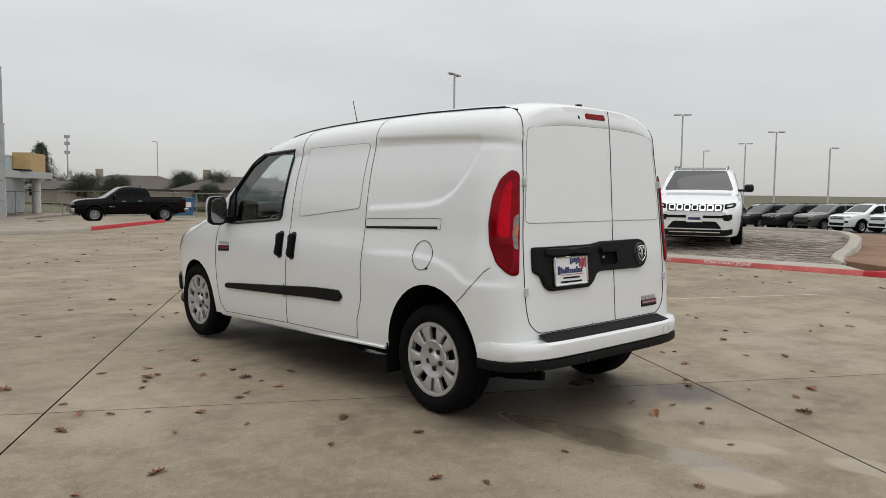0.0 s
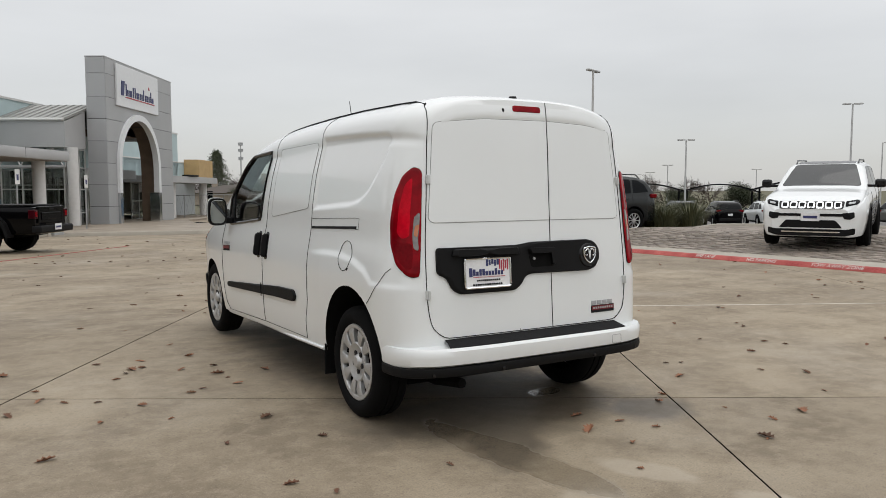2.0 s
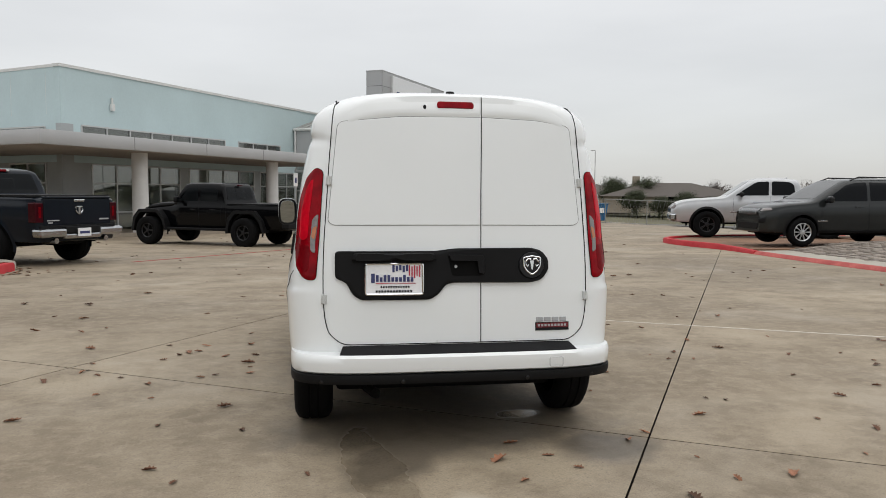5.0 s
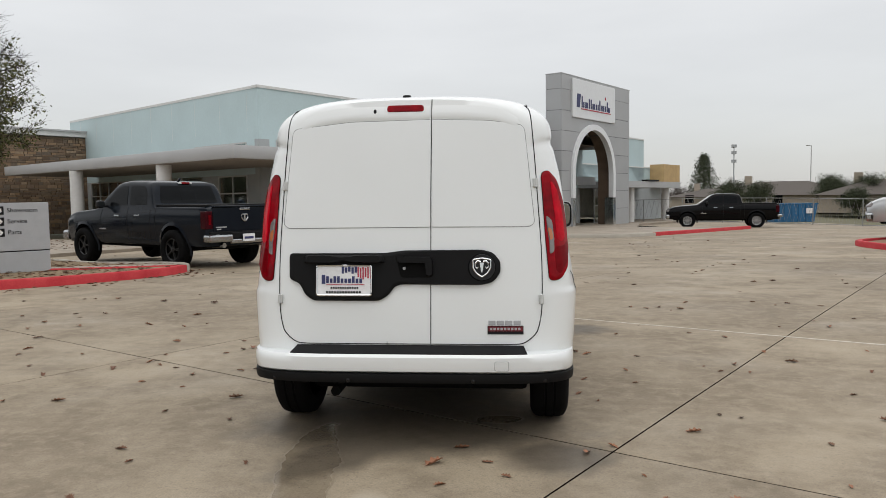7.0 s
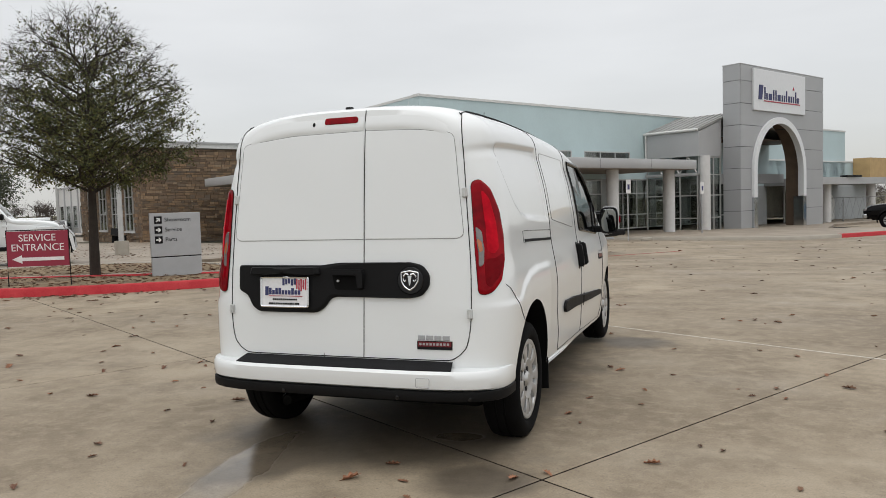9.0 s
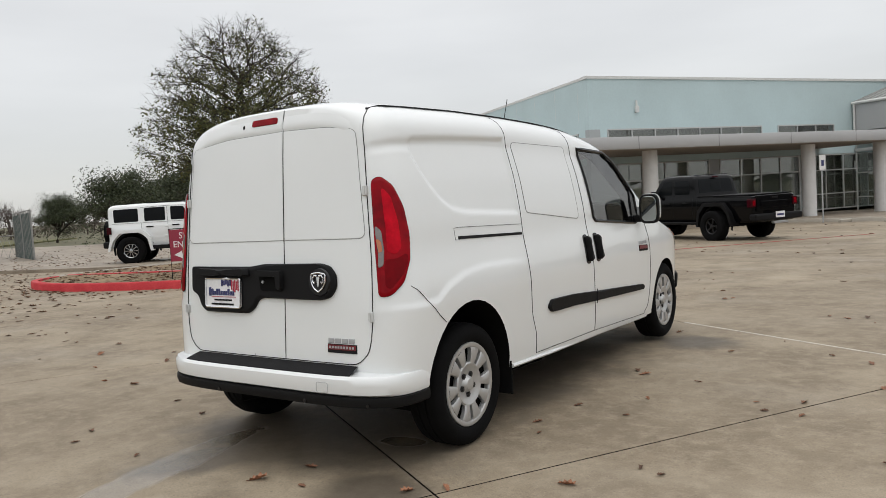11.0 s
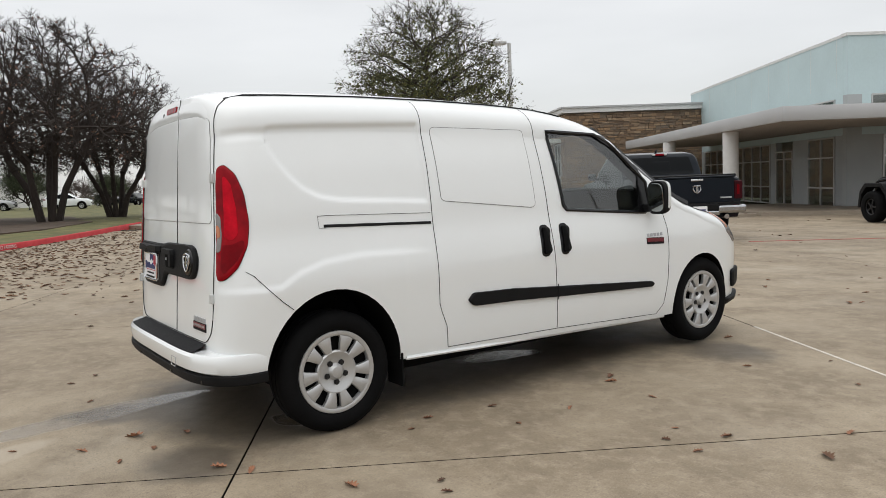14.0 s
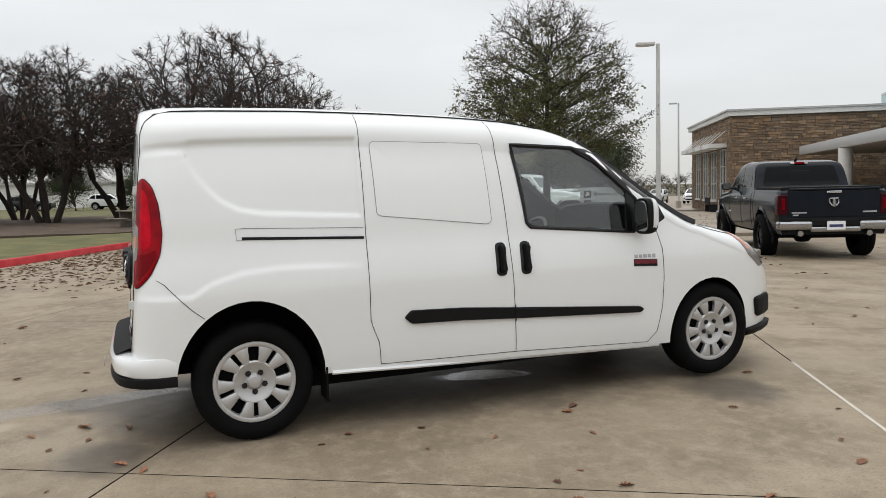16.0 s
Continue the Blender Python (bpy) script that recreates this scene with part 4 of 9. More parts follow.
# ---- the ground ----
M_SOIL = mat("bare_earth_and_dry_grass", (0.10, 0.085, 0.055), 0.95, 0, 0.35, 0.35, 0.3, 14, tint=(0.13, 0.125, 0.06))
M_MULCH = mat("red_brown_mulch", (0.20, 0.115, 0.07), 0.95, 0, 0.35, 1.2, 0.6, 40)
M_LEAFLITTER = mat("dry_grass_and_leaf_litter", (0.21, 0.15, 0.085), 0.95, 0, 0.4, 1.5, 0.6, 45)
M_LAWN = mat("winter_lawn", (0.070, 0.092, 0.022), 0.95, 0, 0.45, 1.2, 0.6, 60, tint=(0.165, 0.145, 0.055))
M_OAKBED = mat("brown_leaf_mulch", (0.070, 0.048, 0.032), 0.95, 0, 0.4, 0.9, 0.6, 40)
M_KERB = mat("kerb_concrete", (0.36, 0.33, 0.28), 0.85, 0, 0.15, 2.0, 0.15, 60)
M_REDKERB = mat("red_kerb_paint", (0.46, 0.020, 0.030), 0.7, 0, 0.22, 3.0, 0.1, 40, tint=(0.52, 0.055, 0.060), spec=0.25)
M_WALKWAY = mat("walkway_concrete", (0.215, 0.172, 0.126), 0.6, 0, 0.3, 0.8, 0.1, 25, tint=(0.34, 0.285, 0.22))
M_ASPHALT = mat("old_asphalt", (0.12, 0.115, 0.11), 0.9, 0, 0.2, 1.0, 0.2, 60)
M_WORDS = mat("white_road_paint", (0.62, 0.58, 0.55), 0.7, 0, 0.15, 8)


def ground_sheet():
    xs = [-2500, -900, -400, -200] + list(range(-120, 121, 4)) + [200, 400, 900, 2500]
    verts = [(x, y, ground_z(x, y) - 0.05) for y in xs for x in xs]
    n = len(xs)
    return verts, [(j * n + i, j * n + i + 1, (j + 1) * n + i + 1, (j + 1) * n + i) for j in range(n - 1) for i in range(n - 1)]


tagged(part("ground", ground_sheet(), M_SOIL), "dry earth and grass ground sheet reaching the horizon", "ground", kind="structure")


def drape(outline, lift, step=1.0, thick=0.25, bump=0.0):
    """A slab with a closed outline that follows the ground, lift above it."""
    bm = bmesh.new()
    vs = [bm.verts.new((x, y, 0)) for x, y in dense(outline, step)]
    f = bm.faces.new(vs)
    lo = Vector((min(v.co.x for v in vs), min(v.co.y for v in vs)))
    hi = Vector((max(v.co.x for v in vs), max(v.co.y for v in vs)))
    k = max(step, (hi - lo).length / 40)
    for ax in (0, 1):
        c = lo[ax] + k
        while c < hi[ax]:
            bmesh.ops.bisect_plane(bm, geom=bm.verts[:] + bm.edges[:] + bm.faces[:], plane_co=(c, 0, 0) if ax == 0 else (0, c, 0), plane_no=(1, 0, 0) if ax == 0 else (0, 1, 0))
            c += k
    top = bm.faces[:]
    res = bmesh.ops.extrude_face_region(bm, geom=top)
    for v in [g for g in res["geom"] if isinstance(g, bmesh.types.BMVert)]:
        v.co.z = 1.0
    for v in bm.verts:
        z = ground_z(v.co.x, v.co.y)
        v.co.z = z + lift + bump * noise.noise(Vector((v.co.x * 0.7, v.co.y * 0.7, 3))) if v.co.z > 0.5 else z - thick
    bmesh.ops.recalc_face_normals(bm, faces=bm.faces)
    return bm


def kerb_line(points, height, width=0.16, closed=False, base=0.0, nose=0.03, slope=False):
    """A kerb with a rounded nose along a line; the points run along its middle. height may vary from point to point."""
    pts = dense([(*p, 0) if len(p) == 2 else p for p in points], 0.5, closed)
    n = len(pts)
    hs = height if callable(height) else (lambda i: height)
    sec = [(-width / 2, -0.2), (-width / 2, 1.0 - nose), (-width / 2 + nose * 0.8, 1.0), (width / 2 - nose * 0.8, 1.0), (width / 2, 1.0 - nose), (width / 2, -0.2)]
    if slope:
        sec = [(-width / 2, -0.2), (-width / 2, 1.0 - height + 0.004), (width / 2 - 0.10, 0.985), (width / 2 - 0.06, 1.0), (width / 2, 1.0), (width / 2, -0.2)]
    verts, faces = [], []
    for i, p in enumerate(pts):
        a, b = Vector(pts[i - 1 if closed or i else 0][:2]), Vector(pts[(i + 1) % n if closed else min(i + 1, n - 1)][:2])
        t = (b - a).normalized()
        s = Vector((t.y, -t.x))
        z0 = ground_z(p[0], p[1]) + base
        h = hs(i / max(1, n - 1))
        for o, zz in sec:
            q = Vector(p[:2]) + s * o
            verts.append((q.x, q.y, z0 + (zz if zz < 0 else h - (1.0 - zz))))
    m = len(sec)
    for i in range(n if closed else n - 1):
        for k in range(m - 1):
            j = (i + 1) % n
            faces.append((i * m + k, i * m + k + 1, j * m + k + 1, j * m + k))
    if not closed:
        faces += [tuple(range(m)), tuple((n - 1) * m + k for k in range(m))[::-1]]
    return verts, faces


def curve2(points, step=0.4, closed=False):
    """A smooth line through plan points."""
    out = []
    n = len(points)
    for i in range(n if closed else n - 1):
        p0, p1, p2, p3 = [Vector(points[(i + o) % n] if closed else points[max(0, min(n - 1, i + o))]) for o in (-1, 0, 1, 2)]
        k = max(1, int((p2 - p1).length / step))
        for j in range(k):
            t = j / k
            out.append(tuple(0.5 * ((2 * p1) + (p2 - p0) * t + (2 * p0 - 5 * p1 + 4 * p2 - p3) * t * t + (3 * p1 - p0 - 3 * p2 + p3) * t ** 3)))
    if not closed:
        out.append(tuple(points[-1]))
    return out


# island with the direction sign and the tree
SIGN_ISLE = curve2([(-14.4, 5.9), (-13.7, 5.05), (-12.4, 4.65), (-11.0, 4.75), (-9.5, 5.32), (-8.3, 6.0), (-7.2, 7.0), (-6.4, 8.3), (-6.05, 9.4), (-6.2, 10.4), (-6.9, 10.9), (-8.5, 11.0), (-10.5, 12.2), (-13.0, 12.4), (-15.0, 10.5), (-15.2, 8.0)], 0.4, True)
ISLE_FRONT = [p for p in SIGN_ISLE if p[1] - 0.42 * p[0] < 12.7]
ISLE_BACK = [p for p in SIGN_ISLE if p[1] - 0.42 * p[0] >= 12.7]
tagged(part("kerb", kerb_line(ISLE_FRONT, 0.15, 0.17), M_REDKERB), "red painted concrete kerb round the sign island", "kerb", kind="structure")
tagged(part("kerb", kerb_line([ISLE_FRONT[-1]] + ISLE_BACK + [ISLE_FRONT[0]], 0.15, 0.17), M_KERB), "plain concrete kerb at the back of the sign island", "kerb", kind="structure")
tagged(part("planting_bed", drape([(x * 0.985 - 0.15, y * 0.985 + 0.12) for x, y in SIGN_ISLE], 0.125, 0.8, bump=0.03), M_LEAFLITTER), "dry grass and leaf litter bed inside the kerb", "planting bed", kind="structure")

# lawn with the oaks beside the lane
LANE = [(-9.5, -5.2), (-12.2, -3.2), (-14.2, -2.2), (-16.6, -0.9), (-19.0, 0.9), (-23.7, 3.5), (-30.2, 6.6), (-42.7, 13.5), (-70, 29.0)]
LANE_C = curve2(LANE, 1.0)
tagged(part("kerb", kerb_line(LANE_C, 0.15, 0.17), M_REDKERB), "red painted concrete kerb along the lane", "kerb", kind="structure")
tagged(part("lawn", drape([(x - 0.1, y - 0.1) for x, y in LANE_C] + [(-110, 60), (-130, -40), (-60, -60), (-12, -25)], 0.13, 3.0, bump=0.08), M_LAWN), "green and straw coloured winter lawn beyond the kerb", "lawn", kind="structure")
tagged(part("mulch_bed", drape([(-23.6, -5.6), (-22.8, -1.2), (-26, 2.0), (-33, 5.0), (-46, 6), (-52, -8), (-40, -16), (-28, -13)], 0.17, 2.0, bump=0.05), M_OAKBED), "brown leaf-covered mulch bed under the oaks", "planting bed", kind="structure")

# display island: red fire-lane line, pavers, kerbs, mulch
LINE = curve2([(9.2, -8.0), (9.18, -3.0), (9.12, 0.6), (9.0, 2.9), (9.05, 5.0), (9.2, 7.6), (9.4, 10.0), (9.72, 12.3)], 0.5)
tagged(part("fire_lane_line", kerb_line(LINE, 0.075, 0.16, slope=True), mat("worn_red_kerb_paint", (0.36, 0.05, 0.05), 0.75, 0, 0.3, 2.5, 0.1, 30, tint=(0.50, 0.13, 0.11), spec=0.25)), "low sloping red fire lane kerb with white lettering", "kerb", kind="structure")
RAISED = curve2([(9.72, 12.2), (9.95, 14.0), (9.95, 16.3), (10.3, 18.2), (11.3, 19.3), (13.0, 19.8), (18, 20.0)], 0.5)
tagged(part("kerb", kerb_line(RAISED, lambda t: 0.075 + 0.075 * min(1, t * 6), 0.18), M_REDKERB), "raised red kerb of the display island", "kerb", kind="structure")
tagged(part("kerb", kerb_line([(9.12, 0.9), (9.18, -1.0), (9.2, -8.0)], lambda t: 0.075 + 0.075 * min(1, t * 8), 0.2), M_REDKERB), "raised red kerb beside the mulch bed", "kerb", kind="structure")
tagged(part("mulch_bed", drape([(9.3, -8), (9.25, 0.4), (10.0, 1.5), (10.9, 1.9), (14.0, 2.6), (16.8, 4.0), (18.6, 6.4), (18.5, 9.2), (17.0, 11.6), (15.2, 12.1), (16, 20), (30, 20), (34, -8)], 0.13, 1.0, bump=0.04), M_MULCH), "red-brown bark mulch bed", "planting bed", kind="structure")
tagged(part("mulch_bed", drape([(9.85, 12.4), (10.05, 16.2), (10.4, 18.1), (11.4, 19.2), (13.0, 19.7), (17, 19.9), (15.3, 12.3)], 0.10, 1.0, bump=0.02), M_MULCH), "rust-coloured gravelly display bed", "planting bed", kind="structure")


def isle_lift(x, y):
    t = max(0.0, min(1.0, (x - 9.9) / 3.5))
    return 0.075 + 0.19 * t * t * (3 - 2 * t)


tagged(part("kerb_band", drape([(9.16, 0.9), (9.1, 3.0), (9.15, 5.0), (9.3, 7.6), (9.5, 10.0), (9.82, 12.35), (10.6, 12.3), (10.2, 10.0), (9.98, 7.6), (9.85, 5.0), (9.8, 3.0), (9.9, 1.5)], 0.072, 0.6), M_KERB), "concrete band beside the pavers", "kerb", kind="structure")
ISLE_KERB = curve2([(10.0, 1.45), (10.6, 1.85), (12.2, 2.15), (14.0, 2.75), (16.5, 4.1), (17.9, 6.3), (17.9, 9.0), (16.7, 11.1), (14.9, 11.95)], 0.4)
tagged(part("kerb", kerb_line(ISLE_KERB, lambda t: 0.11 + 0.24 * min(1.0, t * 5) * min(1.0, (1 - t) * 12), 0.24), M_KERB), "pale concrete kerb curving round the paved display island", "kerb", kind="structure")

# walkways by the showroom, drives and far lots
tagged(part("walkway", drape([tuple(B(u, v).xy) for u, v in ((13.6, -20.5), (24.5, -18.3), (25.7, -11.0), (26.3, -9.75), (28.0, -9.3), (37.6, -7.9), (37.8, -14.0), (46.8, -17.5), (62, -18.5), (62, -30), (13.6, -30))], 0.14, 2.0), M_WALKWAY), "tan concrete walkway in front of the showroom", "pavement", kind="structure")
tagged(part("walkway", drape([tuple(B(u, v).xy) for u, v in ((-1, -19.0), (4.5, -17.6), (13.5, -20.6), (13.5, -44), (-10, -64), (-14, -30))], 0.10, 2.0), M_WALKWAY), "leaf-strewn concrete forecourt by the stone building", "pavement", kind="structure")
FAR_KERB = [tuple(B(u, v).xy) for u, v in ((24.5, -18.3), (25.6, -11.0), (26.2, -9.75), (28.0, -9.25))]
tagged(part("kerb", kerb_line(curve2(FAR_KERB), 0.15), M_KERB), "concrete kerb of the showroom walkway", "kerb", kind="structure")
tagged(part("kerb", kerb_line([tuple(B(u, v).xy) for u, v in ((28.0, -9.25), (37.7, -7.85))], 0.16, 0.2), M_REDKERB), "red kerb of the showroom walkway", "kerb", kind="structure")
tagged(part("parking_lot", drape([(19, 21), (19, 60), (120, 80), (130, -60), (36, -50), (34, -9), (31, 20)], -0.02, 4.0), M_ASPHALT), "grey parking lot beyond the display island", "parking lot", kind="structure")
tagged(part("far_drive", drape([(-120, 90), (-60, 36), (-24, 5.0), (-18, 12.5), (-24, 16), (-40, 36), (-70, 80), (-110, 110)], -0.015, 4.0), M_WALKWAY), "pale concrete drive leading away past the lawn", "road", kind="structure")


tagged(part("parking_line", drape([(-4.53, 12.02), (0.87, 19.82), (0.95, 19.76), (-4.45, 11.96)], 0.006, 0.8, 0.004), mat("worn_red_line_paint", (0.30, 0.07, 0.055), 0.8, 0, 0.3, 5)), "worn red parking line on the concrete", "road marking", kind="structure")


tagged(part("joint_sealant", drape([tuple(B(u, v).xy) for u, v in ((3.755, -1.4), (3.757, 0.6), (3.752, 2.4), (3.76, 5.2), (3.782, 5.2), (3.786, 2.4), (3.779, 0.6), (3.781, -1.4))], 0.0025, 0.6, 0.004), mat("pale_joint_sealant", (0.52, 0.48, 0.42), 0.85, 0, 0.3, 9)), "pale worn sealant along a concrete joint", "joint sealant", kind="structure")


def painted_words(words, x, y, heading, size):
    me = text_mesh(words, size, 0.001)
    me.materials.append(M_WORDS)
    ob = part("lettering", me, None, None, m=pose(x - 0.050, y, ground_z(x, y) + 0.0485, 46, -math.degrees(math.atan(ground_z(x, y - 0.5) - ground_z(x, y + 0.5))), heading))
    return tagged(ob, "white painted letters " + words.lower() + " on the red stripe", "road lettering", kind="structure")


for words, y in (("FIRE LANE", 5.75), ("NO PARKING", 4.5), ("TOW AWAY ZONE", 3.1)):
    x = float(np.interp(y, [q[1] for q in LINE], [q[0] for q in LINE]))
    x2 = float(np.interp(y - 0.5, [q[1] for q in LINE], [q[0] for q in LINE]))
    painted_words(words, x, y, math.degrees(math.atan2(-0.5, x2 - x)), 0.10)


def kerb_words(words, x, y, turn):
    me = text_mesh(words, 0.13, 0.001)
    me.materials.append(M_WORDS)
    ob = part("lettering", me, None, None, m=pose(x, y, ground_z(x, y) + 0.075, 90, 0, turn))
    return tagged(ob, "white painted letters " + words.lower() + " on the kerb face", "road lettering", kind="structure")


for words, k in (("FIRE LANE", 0.12), ("NO PARKING", 0.55)):
    p, q = Vector(LANE[3]), Vector(LANE[4])
    at, d = p.lerp(q, k), (q - p).normalized()
    kerb_words(words, at.x + d.y * 0.12, at.y - d.x * 0.12, math.degrees(math.atan2(d.y, d.x)))

# ---- the showroom ----
M_BLUE = mat("pale_blue_sheathing", (0.46, 0.565, 0.575), 0.7, 0, 0.06, 0.5, 0.02, 10)
M_COPING = mat("pale_coping", (0.62, 0.62, 0.60), 0.6, 0, 0.08)
M_PANEL = mat("grey_metal_panel", (0.385, 0.39, 0.395), 0.45, 0.25, 0.04, 0.8, 0, 30, random_piece=0.05)
M_DARKGAP = mat("dark_joint", (0.04, 0.04, 0.042), 0.8)
M_FASCIA = mat("grey_fascia", (0.42, 0.42, 0.42), 0.5, 0.2, 0.06, 0.7)
M_SOFFIT = mat("beige_soffit", (0.29, 0.255, 0.225), 0.8, 0, 0.08)
M_COLUMN = mat("light_grey_column", (0.60, 0.59, 0.575), 0.7, 0, 0.06)
M_STUCCO = mat("grey_stucco", (0.36, 0.375, 0.375), 0.85, 0, 0.08, 1, 0.1, 80)
M_STORE = glass("showroom_glass", (0.72, 0.76, 0.74), 0.14)
M_INNER = mat("pale_inner_wall", (0.52, 0.48, 0.42), 0.9, 0, 0.25, 0.5, 0, 6)
M_FRAME = mat("aluminium_frame", (0.50, 0.50, 0.49), 0.45, 0.4, 0.05)
M_ROOFMETAL = mat("standing_seam_roof", (0.29, 0.29, 0.275), 0.5, 0.4, 0.08)
M_ARCHWHITE = mat("white_arch_panel", (0.72, 0.73, 0.74), 0.3, 0.1, 0.04)
M_ARCHCHROME = mat("polished_steel_arch", (0.6, 0.62, 0.64), 0.14, 1.0, 0.1)
M_PLYDARK = mat("brown_timber_soffit", (0.11, 0.075, 0.05), 0.7, 0, 0.3, 1.5)
M_PLY = mat("raw_plywood", (0.50, 0.34, 0.16), 0.8, 0, 0.15, 1.5)
M_STONE, nt_s, bs_s = nodes_of("ledge_stone")
bs_s.inputs["Roughness"].default_value = 0.9
geo_s = nt_s.nodes.new("ShaderNodeNewGeometry")
ramp_s = nt_s.nodes.new("ShaderNodeValToRGB")
ramp_s.color_ramp.elements[0].color, ramp_s.color_ramp.elements[1].color = (0.15, 0.102, 0.068, 1), (0.38, 0.28, 0.185, 1)
for at, col in ((0.3, (0.265, 0.175, 0.108, 1)), (0.6, (0.195, 0.155, 0.118, 1)), (0.8, (0.34, 0.215, 0.12, 1))):
    ramp_s.color_ramp.elements.new(at).color = col
nt_s.links.new(geo_s.outputs["Random Per Island"], ramp_s.inputs[0])
nz_s = nt_s.nodes.new("ShaderNodeTexNoise")
nz_s.inputs["Scale"].default_value = 9.0
nt_s.links.new(geo_s.outputs["Position"], nz_s.inputs["Vector"])
mx_s = nt_s.nodes.new("ShaderNodeMix")
mx_s.data_type, mx_s.blend_type = "RGBA", "MULTIPLY"
mx_s.inputs["Factor"].default_value = 0.45
nt_s.links.new(ramp_s.outputs[0], mx_s.inputs["A"])
nt_s.links.new(nz_s.outputs["Fac"], mx_s.inputs["B"])
nt_s.links.new(mx_s.outputs["Result"], bs_s.inputs["Base Color"])

# In a building's own axes x runs along the front, y runs inwards and z up from its floor.
show = thing("showroom", "pale blue car showroom under refit with grey canopy", "building", Bpose(18.9, -24.0, -0.52))


def wall_box(x0, x1, y0, y1, z0, z1, name, material, parent, label="", bevel=0.0):
    return part(name, box(x0, x1, y0, y1, z0, z1, bevel), material, parent, label)


# main volume: front wall along x at y = 0, left wall running back with a slight skew
SK = 0.113


def skew_box(y0, y1, z0, z1, t0, t1):
    """A slab along the left wall: t0 to t1 outwards from it."""
    v = [(SK * y - t, y, z) for y in (y0, y1) for t in (t0, t1) for z in (z0, z1)]
    f = [(0, 1, 3, 2), (4, 6, 7, 5), (0, 4, 5, 1), (2, 3, 7, 6), (0, 2, 6, 4), (1, 5, 7, 3)]
    return v, f


Z_TOP = 6.78
for x0, x1, z0, z1 in ((0.0, 45, 4.52, Z_TOP), (0.0, 0.6, 0, 4.52), (0.6, 45, 2.95, 3.86)):
    wall_box(x0, x1, 0, 0.3, z0, z1, "wall", M_BLUE if z0 > 2.9 else M_STUCCO, show, "pale blue sheathed upper wall")
part("wall", skew_box(0.3, 20.9, 2.95, Z_TOP, -0.3, 0.0), M_BLUE, show)
part("roof", prism([(0.4, 0.35), (44.6, 0.35), (44.6, 20.4), (2.6, 20.4)], Z_TOP - 0.35, Z_TOP - 0.1, "z"), M_STUCCO, show)
wall_box(2.7, 45, 20.5, 20.8, 0, Z_TOP, "wall", M_BLUE, show)
wall_box(44.7, 45, 0.3, 20.5, 0, Z_TOP, "wall", M_BLUE, show)
wall_box(-0.06, 45, -0.05, 0.35, Z_TOP, Z_TOP + 0.12, "coping", M_COPING, show)
part("coping", skew_box(0.35, 20.9, Z_TOP, Z_TOP + 0.12, -0.35, 0.02), M_COPING, show)
for k in range(9):
    part("sheathing_joint", skew_box(2.3 * k + 0.9, 2.3 * k + 0.915, 4.9, Z_TOP, 0.0, 0.004), M_COPING, show)


def glazing(x0, x1, z0, z1, cols, rows, parent, name="window", turn=None, rail=0.06, y=0.0, heights=None):
    """A window: glass set behind a frame of posts and rails. turn maps its points when it stands in another wall."""
    def put(bm_or_pair):
        v, f = bm_or_pair
        return ([turn(p) for p in v], f) if turn else (v, f)

    def slab(a0, a1, b0, b1, c0, c1):
        v = [(a, b, c) for a in (a0, a1) for b in (b0, b1) for c in (c0, c1)]
        return v, [(0, 1, 3, 2), (4, 6, 7, 5), (0, 4, 5, 1), (2, 3, 7, 6), (0, 2, 6, 4), (1, 5, 7, 3)]

    levels = heights or [z0 + (z1 - z0) * k / rows for k in range(rows + 1)]
    win = part(name, put(slab(x0, x1, y - 0.03, y + 0.05, levels[0] - rail / 2, levels[0] + rail / 2)), M_FRAME, parent)
    for zz in levels[1:]:
        part("rail", put(slab(x0, x1, y - 0.03, y + 0.05, zz - rail / 2, zz + rail / 2)), M_FRAME, win)
    for k in range(cols + 1):
        xx = x0 + (x1 - x0) * k / cols
        part("mullion", put(slab(xx - rail / 2, xx + rail / 2, y - 0.035, y + 0.055, z0, z1)), M_FRAME, win)
    for k in range(cols):
        xx = x0 + (x1 - x0) * k / cols
        pane = part("pane", put(slab(xx + rail / 2, xx + (x1 - x0) / cols - rail / 2, y + 0.012, y + 0.02, z0 + rail / 2, z1 - rail / 2)), M_STORE, win)
        pane.visible_shadow = False
    return win


for x0, n in ((1.0, 7), (11.6, 3)):
    glazing(x0, x0 + 1.35 * n, 3.88, 4.50, n, 1, show)
for x0, x1 in ((0.6, 1.0), (10.45, 11.6), (15.65, 45)):
    wall_box(x0, x1, 0, 0.3, 3.86, 4.52, "wall", M_BLUE, show)
for x0, n in ((1.5, 4), (7.6, 4), (13.6, 3), (18.2, 2)):
    glazing(x0, x0 + 1.35 * n, 0.05, 2.9, n, 2, show, heights=[0.05, 0.85, 2.1, 2.9])
glazing(22.0, 24.2, 0.02, 2.9, 2, 2, show, "entrance_door", heights=[0.05, 2.15, 2.9])
for x0, x1 in ((0.6, 1.5), (6.9, 7.6), (13.0, 13.6), (17.65, 18.2), (20.9, 22.0), (24.2, 26.6)):
    wall_box(x0, x1, 0, 0.3, 0, 2.95, "pier", M_STUCCO, show)
wall_box(0.6, 26.6, 0.06, 0.3, 0, 0.05, "plinth", M_STUCCO, show)


def on_left(p):
    """Turns a window's points from the front wall into the left wall."""
    x, y, z = p
    return (SK * x + y - 0.02, x, z)


